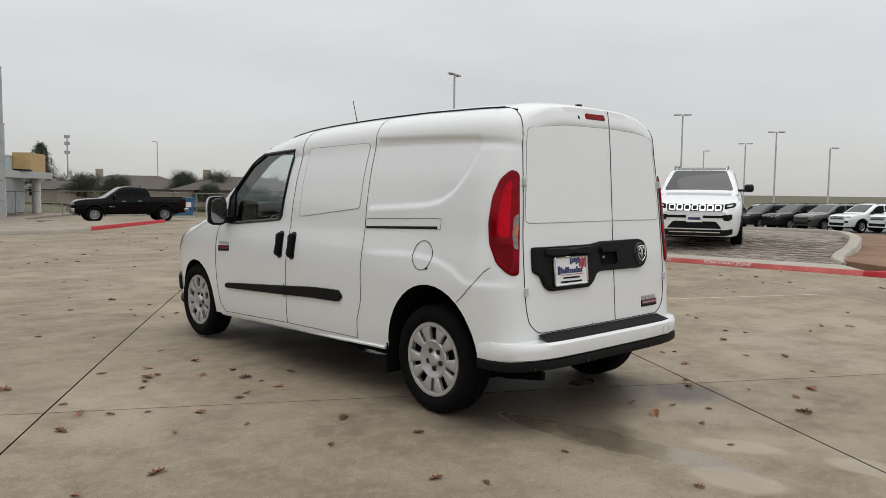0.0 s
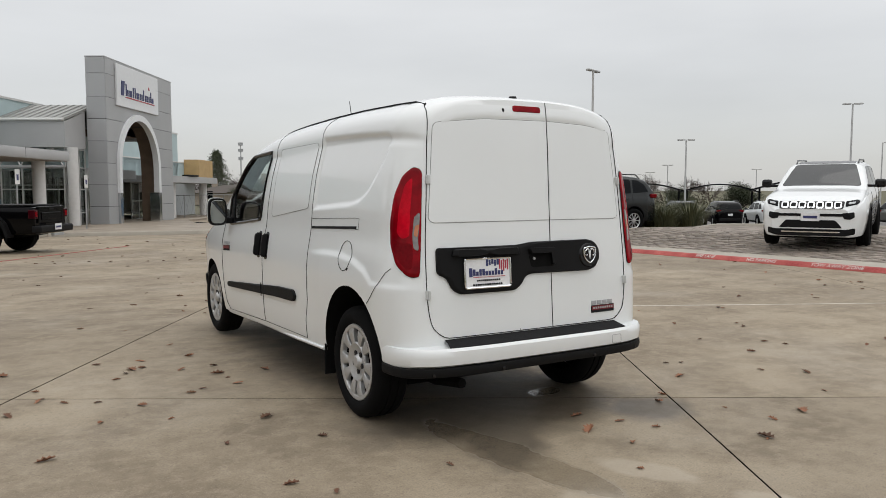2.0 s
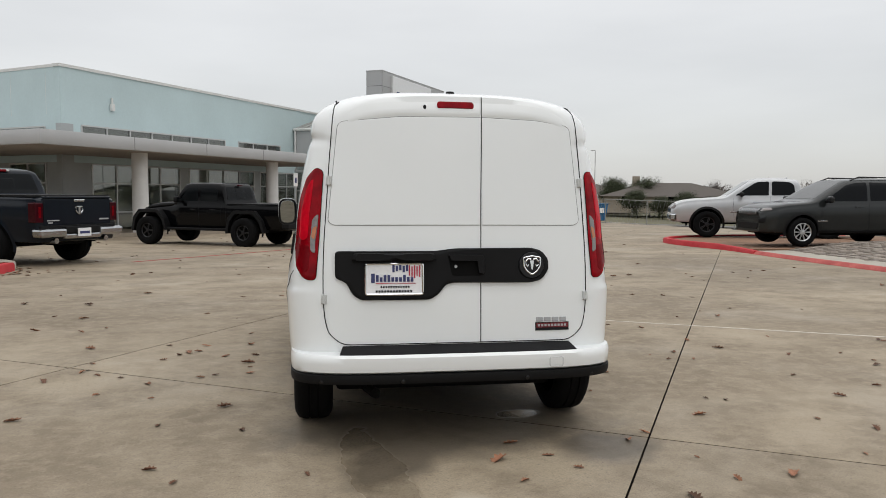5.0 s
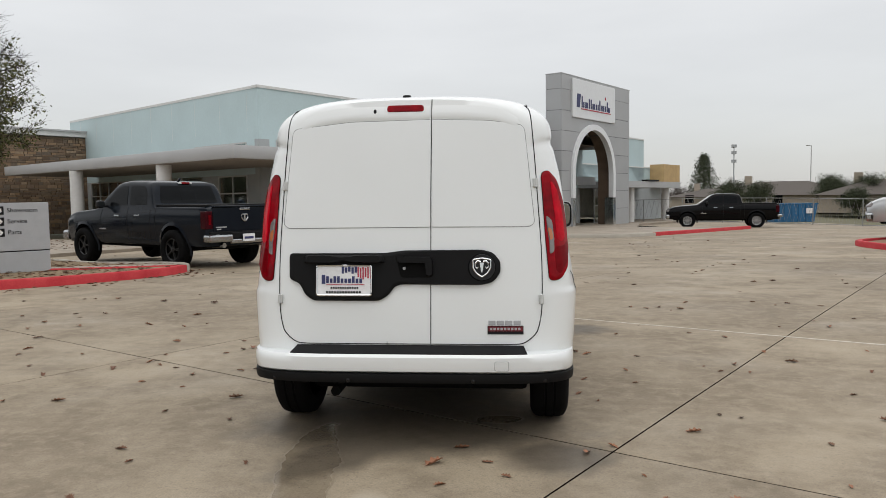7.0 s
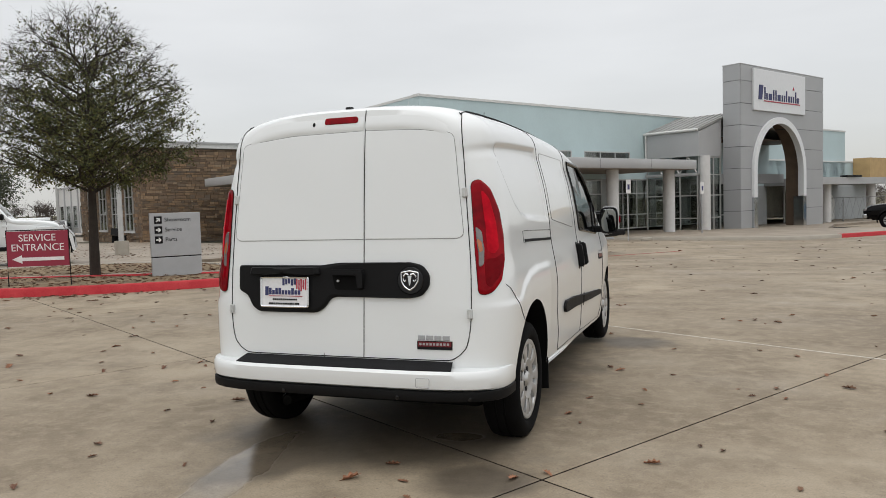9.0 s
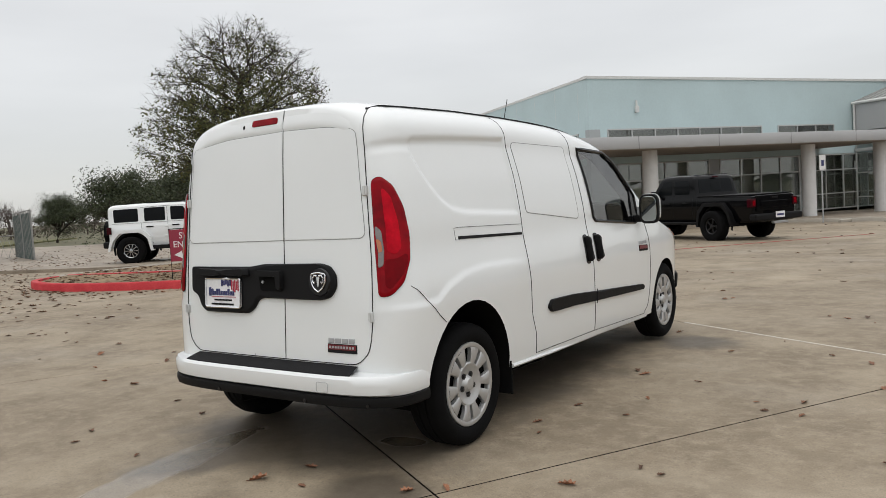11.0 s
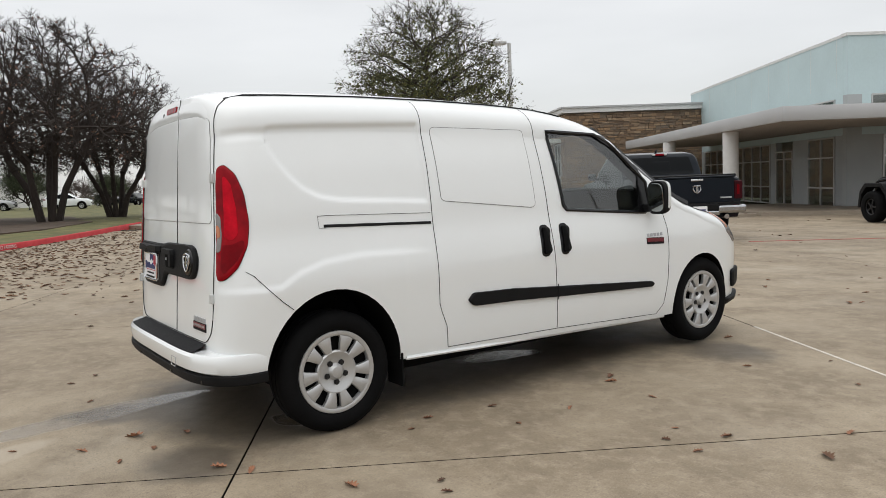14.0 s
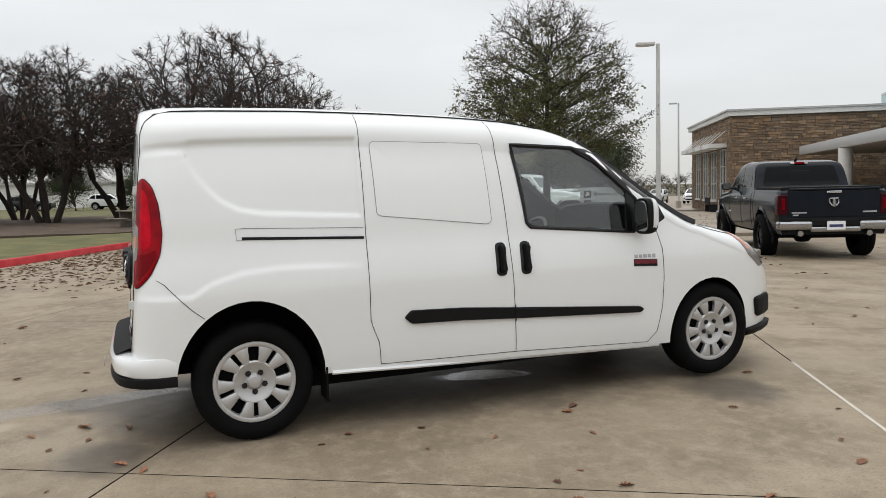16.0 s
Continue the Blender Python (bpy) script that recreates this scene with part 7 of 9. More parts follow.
# white suv on the pavers, facing the lot
COMP = dict(SUV, shape="compact_suv", paint=M_WHITE, half=0.92, rim_mat=M_BLKWHEEL, sill=0.27, base=2.64, style="five", lean=0.30, shoulder=0.93,
            tops=[(-2.06, 0.96), (-2.03, 1.07), (-1.96, 1.24), (-1.82, 1.44), (-1.70, 1.545), (-1.45, 1.615), (-0.9, 1.648), (-0.2, 1.645), (0.16, 1.600), (0.42, 1.465), (0.96, 1.165), (1.10, 1.125), (1.6, 1.085), (2.0, 1.01), (2.24, 0.92), (2.32, 0.80)],
            belts=[(-2.06, 0.90), (-1.98, 1.05), (-1.4, 1.10), (0.6, 1.06), (1.1, 1.04), (1.8, 0.97), (2.2, 0.85), (2.32, 0.72)],
            wides=[(-2.06, 0.74), (-1.96, 0.83), (-1.7, 0.90), (-1.2, 0.915), (0.8, 0.92), (1.6, 0.92), (2.0, 0.895), (2.2, 0.83), (2.29, 0.75), (2.32, 0.68)], mirror=(0.74, 1.13),
            pads=[("side_window", "RL", [(-1.72, 1.20), (-1.55, 1.42), (-1.40, 1.50), (-1.25, 1.515), (-1.25, 1.17)], 0.004, M_DKGLASS, 0.04), ("side_window", "RL", [(-1.17, 1.165), (-1.17, 1.52), (-0.42, 1.545), (-0.42, 1.14)], 0.004, M_DKGLASS, 0.03), ("side_window", "RL", [(-0.34, 1.14), (-0.34, 1.545), (-0.04, 1.53), (0.18, 1.47), (0.72, 1.135)], 0.004, M_DKGLASS, 0.04), ("roof_panel", "T", [(-0.52, -1.46), (0.52, -1.46), (0.54, 0.12), (-0.54, 0.12)], 0.005, M_GLOSSBK, 0.08),
                  ("windscreen", "T", [(-0.56, 0.17), (0.56, 0.17), (0.72, 0.88), (0.68, 0.94), (-0.68, 0.94), (-0.72, 0.88)], 0.004, M_SCREEN, 0.05), ("rear_window", "B", [(-0.50, 1.50), (0.50, 1.50), (0.66, 1.20), (-0.66, 1.20)], 0.005, M_DKGLASS, 0.04), ("sill_cladding", "RL", [(-0.90, 0.38), (0.90, 0.38), (0.90, 0.29), (-0.90, 0.29)], 0.012, M_BLACKPL, 0.02),
                  ("grille", "F", [(-0.56, 0.925), (0.56, 0.925), (0.54, 0.79), (-0.54, 0.79)], 0.008, M_GLOSSBK, 0.03), ("intake", "F", [(-0.56, 0.705), (0.56, 0.705), (0.56, 0.655), (-0.56, 0.655)], 0.010, M_BLACKPL, 0.01), ("lower_intake", "F", [(-0.42, 0.585), (0.42, 0.585), (0.54, 0.44), (-0.54, 0.44)], 0.012, M_BLACKPL, 0.03), ("skirt", "F", [(-0.60, 0.415), (0.60, 0.415), (0.60, 0.29), (-0.60, 0.29)], 0.010, M_BLACKPL, 0.02), ("chin_strip", "F", [(-0.50, 0.375), (0.50, 0.375), (0.50, 0.35), (-0.50, 0.35)], 0.022, M_CHROME, 0.01)]
            + [("grille_ring", "F", [(-0.515 + 0.15 * k, 0.918), (-0.385 + 0.15 * k, 0.918), (-0.385 + 0.15 * k, 0.80), (-0.515 + 0.15 * k, 0.80)], 0.014, M_CHROME, 0.03) for k in range(7)] + [("grille_slot", "F", [(-0.495 + 0.15 * k, 0.900), (-0.405 + 0.15 * k, 0.900), (-0.405 + 0.15 * k, 0.818), (-0.495 + 0.15 * k, 0.818)], 0.018, M_SEAM, 0.02) for k in range(7)],
            nose=[("headlamp", [(0.575, 0.925), (0.76, 0.955), (0.80, 0.93), (0.76, 0.87), (0.575, 0.83)], 0.012, M_DKGLASS, 0.02), ("headlamp_reflector", [(0.62, 0.905), (0.74, 0.92), (0.72, 0.88), (0.62, 0.865)], 0.016, M_STEEL, 0.015), ("intake_corner", [(0.53, 0.715), (0.72, 0.735), (0.73, 0.64), (0.66, 0.60), (0.56, 0.61)], 0.011, M_BLACKPL, 0.02), ("skirt_corner", [(0.58, 0.415), (0.74, 0.44), (0.74, 0.33), (0.58, 0.29)], 0.010, M_BLACKPL, 0.02)],
            seams=[[(-1.20, 1.13), (-1.20, 0.80), (-0.96, 0.40)], [(-0.38, 1.10), (-0.38, 0.36)], [(0.76, 1.06), (0.80, 0.75), (0.78, 0.36)]], plates=[(0.565, 2.36, 1)],
            boxes=[("tail_lamp", *sorted((s * 0.58, s * 0.87)), -2.02, -1.85, 0.99, 1.11, M_REDDK, 0.03) for s in (-1, 1)],
            tubes=[("roof_rail", [(s * 0.58, -1.50, 1.57), (s * 0.58, -1.35, 1.665), (s * 0.59, -0.2, 1.675), (s * 0.58, 0.0, 1.60)], 0.018, M_GLOSSBK) for s in (-1, 1)])
lofted("suv", "white suv with black roof and seven-ring grille on the pavers", "suv", pose(12.7, 5.68, (paved(11.51, 5.10) + paved(13.89, 6.26)) / 2, math.degrees(math.atan2(paved(11.51, 5.10) - paved(13.89, 6.26), 2.64)), 0, heading(-0.90, -0.44), ), COMP)

# white off-road wagon behind the service sign
WRANG = dict(GLAD, shape="off_road_wagon", paint=M_WHITE, base=3.0, fenders=M_WHITE, style="ten", rim_mat=M_BUMPER,
             tops=[(-2.12, 1.78), (-2.09, 1.825), (-1.95, 1.85), (-0.8, 1.870), (0.02, 1.862), (0.16, 1.82), (0.50, 1.37), (0.58, 1.330), (1.1, 1.305), (1.55, 1.235), (1.74, 1.15), (1.80, 0.98)],
             belts=[(-2.12, 1.24), (0.45, 1.24), (0.7, 1.17), (1.65, 1.08), (1.80, 0.92)], wides=[(-2.12, 0.785), (-1.9, 0.80), (0.40, 0.80), (0.62, 0.75), (1.3, 0.68), (1.80, 0.61)], mirror=(0.33, 1.31),
             pads=[("side_window", "RL", [(-1.98, 1.31), (-1.98, 1.705), (-1.26, 1.715), (-1.26, 1.31)], 0.004, M_DKGLASS, 0.04), ("side_window", "RL", [(-1.08, 1.31), (-1.08, 1.72), (-0.46, 1.725), (-0.46, 1.31)], 0.004, M_DKGLASS, 0.04), ("side_window", "RL", [(-0.30, 1.31), (-0.30, 1.725), (0.08, 1.715), (0.36, 1.31)], 0.004, M_DKGLASS, 0.04),
                   ("windscreen", "T", [(-0.62, 0.22), (0.62, 0.22), (0.66, 0.47), (-0.66, 0.47)], 0.004, M_SCREEN, 0.03), ("rear_window", "B", [(-0.58, 1.70), (0.58, 1.70), (0.62, 1.34), (-0.62, 1.34)], 0.005, M_DKGLASS, 0.04),
                   ("door_handle", "RL", [(-1.04, 1.155), (-0.82, 1.155), (-0.82, 1.115), (-1.04, 1.115)], 0.022, M_BLACKPL, 0.012), ("door_handle", "RL", [(-0.27, 1.165), (-0.05, 1.165), (-0.05, 1.125), (-0.27, 1.125)], 0.022, M_BLACKPL, 0.012)]
             + [("hinge", "RL", [(y, z), (y + 0.11, z), (y + 0.11, z - 0.05), (y, z - 0.05)], 0.02, None, 0.01) for y in (-0.49, 0.33) for z in (1.16, 0.86)],
             seams=[[(-1.18, 1.27), (-1.17, 1.10), (-1.02, 0.78), (-0.86, 0.62)], [(-1.17, 1.74), (-0.40, 1.755), (-0.39, 0.62)], [(-0.39, 1.755), (0.14, 1.74), (0.44, 1.26), (0.43, 0.62)], [(-2.05, 1.27), (0.44, 1.265)]], plates=[],
             boxes=[("bumper", -0.80, 0.80, -2.34, -2.08, 0.54, 0.74, M_BLACKPL, 0.04), ("front_bumper", -0.78, 0.78, 1.84, 2.09, 0.55, 0.76, M_BLACKPL, 0.03), ("grille", -0.56, 0.56, 1.75, 1.84, 0.80, 1.12, None, 0.03), ("rock_rail", -0.90, -0.76, -0.95, 0.95, 0.44, 0.56, M_BLACKPL, 0.02), ("rock_rail", 0.76, 0.90, -0.95, 0.95, 0.44, 0.56, M_BLACKPL, 0.02), ("hard_top_panel", -0.66, 0.66, -1.0, 0.05, 1.855, 1.885, M_BLACKPL, 0.012), ("bonnet_bulge", -0.36, 0.36, 0.66, 1.50, 1.255, 1.345, None, 0.03), ("bonnet_vent", -0.24, 0.24, 0.85, 1.02, 1.335, 1.355, M_BLACKPL, 0.008), ("rear_axle", -0.8, 0.8, -1.57, -1.43, 0.37, 0.49, M_DARKIN, 0.03)]
             + [("tail_lamp", *sorted((s * 0.70, s * 0.86)), -2.19, -2.06, 0.96, 1.18, M_SMOKERED, 0.02) for s in (-1, 1)],
             tubes=[("spare_tyre", [(0.0, -2.40, 0.98), (0.0, -2.16, 0.98)], 0.40, M_RUBBER)] + [("headlamp", [(q * 0.40, 1.80, 1.02), (q * 0.40, 1.855, 1.02)], 0.09, M_CLEAR) for q in (-1, 1)])
lofted("off_road_wagon", "white four-door off-road wagon with big black tyres behind the sign", "suv", pose(-17.6, 11.9, ground_z(-17.6, 11.9) + 0.08, 0, 0, heading(0.72, 0.69)), WRANG)

# rows of new cars in the far lot
row_paint = [("white", M_WHITE), ("dark grey", M_GREYPAINT), ("black", M_BLACKPAINT), ("olive", M_TANPAINT), ("silver grey", M_LGREYPAINT)]
FAR_SUV = dict(SUV, steps=16, seams=[])
row_src = {}
for nm, pm in row_paint:
    row_src[nm] = None


def row_car(nm, pm, m):
    if row_src[nm] is None:
        row_src[nm] = lofted("suv", nm + " new suv parked in the dealer's row", "suv", m, dict(FAR_SUV, paint=pm), "row of new cars")
    else:
        copy_thing(row_src[nm], m)


rng = random.Random(4)
order = ["dark grey", "dark grey", "olive", "white", "white", "dark grey", "black", "silver grey"]
for k in range(8):          # fronts, seen past the pavers
    x, y = 49.7 - 1.1 * k, 20.6 - 2.55 * k
    nm = order[k]
    row_car(nm, dict(row_paint)[nm], pose(x, y, ground_z(x, y), 0, 0, heading(-0.92, 0.40) + rng.uniform(-2, 2)))
for k in range(9):          # tails, seen past the grasses
    x, y = 38.9 + 2.2 * k, 32.9 - 1.8 * k
    nm = ("dark grey", "black", "white", "dark grey", "white", "olive", "silver grey", "dark grey", "white")[k]
    row_car(nm, dict(row_paint)[nm], pose(x, y, ground_z(x, y), 0, 0, heading(0.60, 0.80) + rng.uniform(-2, 2)))
for x, y, nm, h in ((-110, 25, "dark grey", (1, 0.5)), (-109.5, 28.2, "silver grey", (1, 0.5)), (-109, 31.4, "white", (1, 0.6)), (-111, 21.5, "black", (1, 0.5)), (-84, 12, "white", (0.3, 1)), (-86, 5, "silver grey", (0.3, 1)), (-86, -3, "white", (0.3, 1)), (-88, -11, "dark grey", (0.3, 1)), (-90, -19, "white", (0.3, 1)), (-70, 58, "silver grey", (0.6, -0.7)), (-66, 60, "white", (0.6, -0.7))):
    row_car(nm, dict(row_paint)[nm], pose(x, y, ground_z(x, y) + 0.1, 0, 0, heading(*h)))
M_BLUECAR = mat("blue_car_paint", (0.012, 0.06, 0.19), 0.3, 0.2, 0.1)
FARTRUCK = dict(RAM, paint=M_LGREYPAINT, steps=16)
lofted("pickup_truck", "silver pickup parked on the far drive", "pickup truck", pose(-107, 35.2, ground_z(-107, 35.2), 0, 0, heading(0.6, 0.8)), FARTRUCK)
lofted("pickup_truck", "blue heavy pickup parked on the far drive", "pickup truck", pose(-104, 38.6, ground_z(-104, 38.6), 0, 0, heading(0.3, 0.95)), dict(FARTRUCK, paint=M_BLUECAR))

# ---- signs, poles, fences ----
M_SIGNGREY = mat("grey_sign_metal", (0.40, 0.41, 0.42), 0.5, 0.2, 0.06)
M_SIGNRED = mat("burgundy_sign_board", (0.26, 0.02, 0.045), 0.5, 0, 0.08)
M_SIGNWHITE = mat("white_sign_print", (0.72, 0.71, 0.70), 0.6)
M_POLE = mat("galvanised_pole", (0.50, 0.50, 0.49), 0.55, 0.3, 0.08)
M_DUMP = mat("blue_skip_paint", (0.012, 0.10, 0.22), 0.55, 0, 0.2, 1.5)
M_CHAIN = mat("chain_link_wire", (0.28, 0.28, 0.27), 0.6, 0.5)
M_SCREENCLOTH = mat("green_windscreen_cloth", (0.07, 0.10, 0.09), 0.9, 0, 0.2)
M_SHINGLE = mat("brown_roof_shingles", (0.075, 0.062, 0.052), 0.9, 0, 0.15)
M_BRICKH = mat("tan_brick", (0.34, 0.29, 0.23), 0.9, 0, 0.12)


def lettering(words, size, m, material, parent, depth=0.002, align="LEFT"):
    me = text_mesh(words, size, depth, align)
    me.materials.append(material)
    return part("lettering", me, None, parent, m=m)


# direction sign: a metal slab with arrow tiles and three words
sl, sr = Vector((-8.86, 8.22)), Vector((-8.23, 8.98))
ctr = (sl + sr) / 2
yaw = math.degrees(math.atan2((sr - sl).y, (sr - sl).x))
zb = ground_z(ctr.x, ctr.y) + 0.10
dsign = thing("direction_sign", "grey metal direction sign with arrow tiles and words", "sign", pose(ctr.x, ctr.y, zb, 0, 0, yaw))
W2 = (sr - sl).length / 2
part("upper_panel", box(-W2, W2, -0.05, 0.05, 0.42, 1.30, 0.008), M_SIGNGREY, dsign)
part("lower_panel", box(-W2 + 0.005, W2 - 0.005, -0.045, 0.045, -0.12, 0.40, 0.008), M_SIGNGREY, dsign)
part("seam_strip", box(-W2 + 0.01, W2 - 0.01, -0.04, 0.04, 0.40, 0.42), M_SEAM, dsign)
for k, (w, z) in enumerate((("Showroom", 1.16), ("Service", 0.96), ("Parts", 0.76))):
    tile = part("arrow_tile", box(-W2 + 0.08, -W2 + 0.23, -0.057, -0.05, z - 0.075, z + 0.075), M_SEAM, dsign)
    cx, a = -W2 + 0.155, (radians(45) if k == 0 else 0.0)
    arrow = [(-0.05, -0.013), (0.012, -0.013), (-0.012, -0.045), (0.012, -0.045), (0.052, 0.0), (0.012, 0.045), (-0.012, 0.045), (0.012, 0.013), (-0.05, 0.013)]
    pts = [(cx + x * math.cos(a) - y * math.sin(a), z + x * math.sin(a) + y * math.cos(a)) for x, y in arrow]
    part("arrow", polygon_slab(pts, -0.060, -0.056), M_SIGNWHITE, tile)
    lettering(w, 0.115, pose(-W2 + 0.28, -0.053, z, 90, 0, 0), M_SEAM, dsign)

# service entrance board in a wire frame
sl, sr = Vector((-9.93, 5.84)), Vector((-8.98, 6.30))
ctr = (sl + sr) / 2
yaw = math.degrees(math.atan2((sr - sl).y, (sr - sl).x))
ssign = thing("service_sign", "burgundy service entrance board in a thin black frame", "sign", pose(ctr.x, ctr.y, ground_z(ctr.x, ctr.y) + 0.12, 0, 0, yaw))
W2 = (sr - sl).length / 2
part("frame", tube([(-W2, 0, 0), (W2, 0, 0), (W2, 0, 1.0), (-W2, 0, 1.0)], 0.014, 6, True), M_SEAM, ssign)
board = part("board", box(-W2 + 0.01, W2 - 0.01, -0.016, 0.016, 0.36, 0.985), M_SIGNRED, ssign)
lettering("SERVICE", 0.175, pose(0, -0.018, 0.86, 90, 0, 0), M_SIGNWHITE, board, align="CENTER")
lettering("ENTRANCE", 0.175, pose(0, -0.018, 0.69, 90, 0, 0), M_SIGNWHITE, board, align="CENTER")
part("arrow", polygon_slab([(-0.44, 0.49), (-0.27, 0.565), (-0.27, 0.52), (0.44, 0.52), (0.44, 0.46), (-0.27, 0.46), (-0.27, 0.415)], -0.019, -0.016), M_SIGNWHITE, board)


def parking_sign(u, v):
    s = thing("parking_sign", "small white parking sign on a steel post with a wheel stop", "sign", Bpose(u, v), "accessible parking signs")
    part("post", tube([(0, 0, -0.1), (0, 0, 2.55)], 0.03, 8), M_STEEL, s)
    pl = part("plate", box(-0.16, 0.16, -0.045, -0.03, 2.05, 2.62, 0.004), M_SIGNWHITE, s)
    part("plate_print", box(-0.07, 0.07, -0.049, -0.045, 2.2, 2.42), M_NAVY, pl)
    w = thing("wheel_stop", "pale concrete wheel stop before the parking sign", "wheel stop", Bpose(u + 0.9, v + 0.7), "wheel stops")
    part("bar", box(-0.9, 0.9, -0.08, 0.08, 0.0, 0.13, 0.03), M_KERB, w)


parking_sign(24.2, -16.4)
parking_sign(30.4, -16.7)


def light_pole(x, y, top, heads, turn=0.0, base=None):
    z = ground_z(x, y) if base is None else base
    p = thing("light_pole", "tall pale steel lot light pole", "street lamp", pose(x, y, z, 0, 0, turn), "lot light poles")
    part("pole", tube([(0, 0, -0.3), (0, 0, top)], 0.10, 8, r_end=0.07), M_POLE, p)
    part("foot", tube([(0, 0, -0.3), (0, 0, 0.6)], 0.25, 12), M_KERB, p)
    for s in heads:
        h = part("lamp_head", box(*sorted((s * 0.12, s * 0.8)), -0.15, 0.15, top - 0.06, top + 0.06, 0.03), M_POLE, p)
        part("lens", box(*sorted((s * 0.3, s * 0.75)), -0.12, 0.12, top - 0.075, top - 0.06), M_COPING, h)
    return p


def far_place(t_yaw, dist, ex, ey):
    a = radians(t_yaw)
    return ex - math.sin(a) * dist, ey + math.cos(a) * dist


light_pole(33.4, 35.9, 10.55, (-1, 1), 20)


def pole_at(yaw, dist, rise, heads, ex, ey):
    """A pole on a bearing whose head stands rise times the distance above eye height."""
    x, y = far_place(yaw, dist, ex, ey)
    light_pole(x, y, 1.29 + rise * dist - ground_z(x, y), heads, yaw + 12)


for yaw, dist, rise, heads in ((-60.15, 75, 0.0985, (-1, 1)), (-64.41, 95, 0.062, (-1, 1)), (-66.37, 80, 0.0755, (-1, 1)), (-69.72, 85, 0.0555, (1,)), (-61.66, 110, 0.0535, (1,))):
    pole_at(yaw, dist, rise, heads, -3.76, -3.23)
for yaw, dist, rise, heads in ((-41.1, 105, 0.051, (1,)), (-47.3, 120, 0.0315, (-1, 1)), (-48.4, 75, 0.063, (-1, 1)), (-46.1, 140, 0.0225, (-1, 1)), (-45.15, 150, 0.0196, (-1, 1)), (-53.3, 140, 0.0254, (-1, 1))):
    pole_at(yaw, dist, rise, heads, -2.1, -4.1)
pole_at(-20.3, 140, 0.056, (-1,), 0.56, -4.46)
pole_at(51.9, 29.5, 0.176, (-1,), 4.9, -0.56)
pole_at(78.5, 120, 0.06, (1,), 3.7, -2.6)
pole_at(47.2, 70, 0.10, (-1,), 2.4, -3.76)

# telephone mast far behind
x, y = far_place(-15.4, 250, 0.56, -4.46)
mast = thing("phone_mast", "slim lattice telephone mast above the far trees", "mast", pose(x, y, -1.2))
part("shaft", tube([(0, 0, 0), (0, 0, 17.5)], 0.28, 6, r_end=0.14), M_STEEL, mast)
for z in (12.0, 14.6, 16.6):
    part("antenna_ring", ([(a, b, c) for a, b, c in revolve([(0.5, z), (0.8, z), (0.8, z + 0.9), (0.5, z + 0.9), (0.5, z)], 8, "z")[0]], revolve([(0.5, z), (0.8, z), (0.8, z + 0.9), (0.5, z + 0.9), (0.5, z)], 8, "z")[1]), M_STEEL, mast)

# skip, fence and houses behind the far pickup
skip = thing("skip", "blue steel roll-off skip beside the far fence", "skip", pose(22.2, 58.0, ground_z(22.2, 58), 0, 0, 4) @ Matrix.Scale(0.84, 4))
part("bin", prism([(-1.9, 0.2), (1.7, 0.2), (2.0, 1.9), (-2.0, 1.9)], -1.15, 1.15, "y", 0.03), M_DUMP, skip)
for k in range(6):
    part("rib", box(-1.75 + 0.65 * k, -1.66 + 0.65 * k, -1.22, 1.22, 0.25, 1.88), M_DUMP, skip)
part("rim", box(-2.05, 2.05, -1.22, 1.22, 1.86, 1.95), M_DUMP, skip)
part("decal", box(0.9, 1.5, -1.235, -1.225, 1.0, 1.5), M_SIGNWHITE, skip)


def chain_fence(points, height, name_label, cloth=False, spacing=3.0):
    f = thing("chain_link_fence", name_label, "fence", Matrix.Identity(4))
    pts = dense(points, spacing, False)
    for x, y in pts:
        part("post", tube([(x, y, ground_z(x, y) - 0.1), (x, y, ground_z(x, y) + height)], 0.035, 6), M_CHAIN, f)
    for h in (0.08, height):
        part("rail", tube([(x, y, ground_z(x, y) + h) for x, y in pts], 0.025, 5), M_CHAIN, f)
    wires = []
    for (x0, y0), (x1, y1) in zip(pts, pts[1:]):
        z0, z1 = ground_z(x0, y0), ground_z(x1, y1)
        n = 7
        for k in range(n):
            for a, b in ((0.0, 1.0), (1.0, 0.0)):
                t0, t1 = k / n, (k + 1) / n
                wires.append(tube([(x0 + (x1 - x0) * t0, y0 + (y1 - y0) * t0, z0 + (z1 - z0) * t0 + height * a), (x0 + (x1 - x0) * t1, y0 + (y1 - y0) * t1, z0 + (z1 - z0) * t1 + height * b)], 0.008, 3))
    part("mesh", merge(*wires), M_CHAIN, f)
    if cloth:
        for (x0, y0), (x1, y1) in zip(pts, pts[1:]):
            part("screen_cloth", ([(x0, y0, ground_z(x0, y0) + 0.1), (x1, y1, ground_z(x1, y1) + 0.1), (x1, y1, ground_z(x1, y1) + height - 0.1), (x0, y0, ground_z(x0, y0) + height - 0.1)], [(0, 1, 2, 3)]), M_SCREENCLOTH, f)
    return f


chain_fence([tuple(B(u, v).xy) for u, v in ((56, -24), (56, 14))], 1.9, "grey chain-link fence behind the far lot")
chain_fence([(-33.5, 14.2), (-27.5, 12.0)], 2.1, "chain-link gate with green screen cloth", True)
chain_fence([(-62, 22), (-41, 12.5), (-33.5, 14.2)], 1.1, "low wire fence beside the lane")


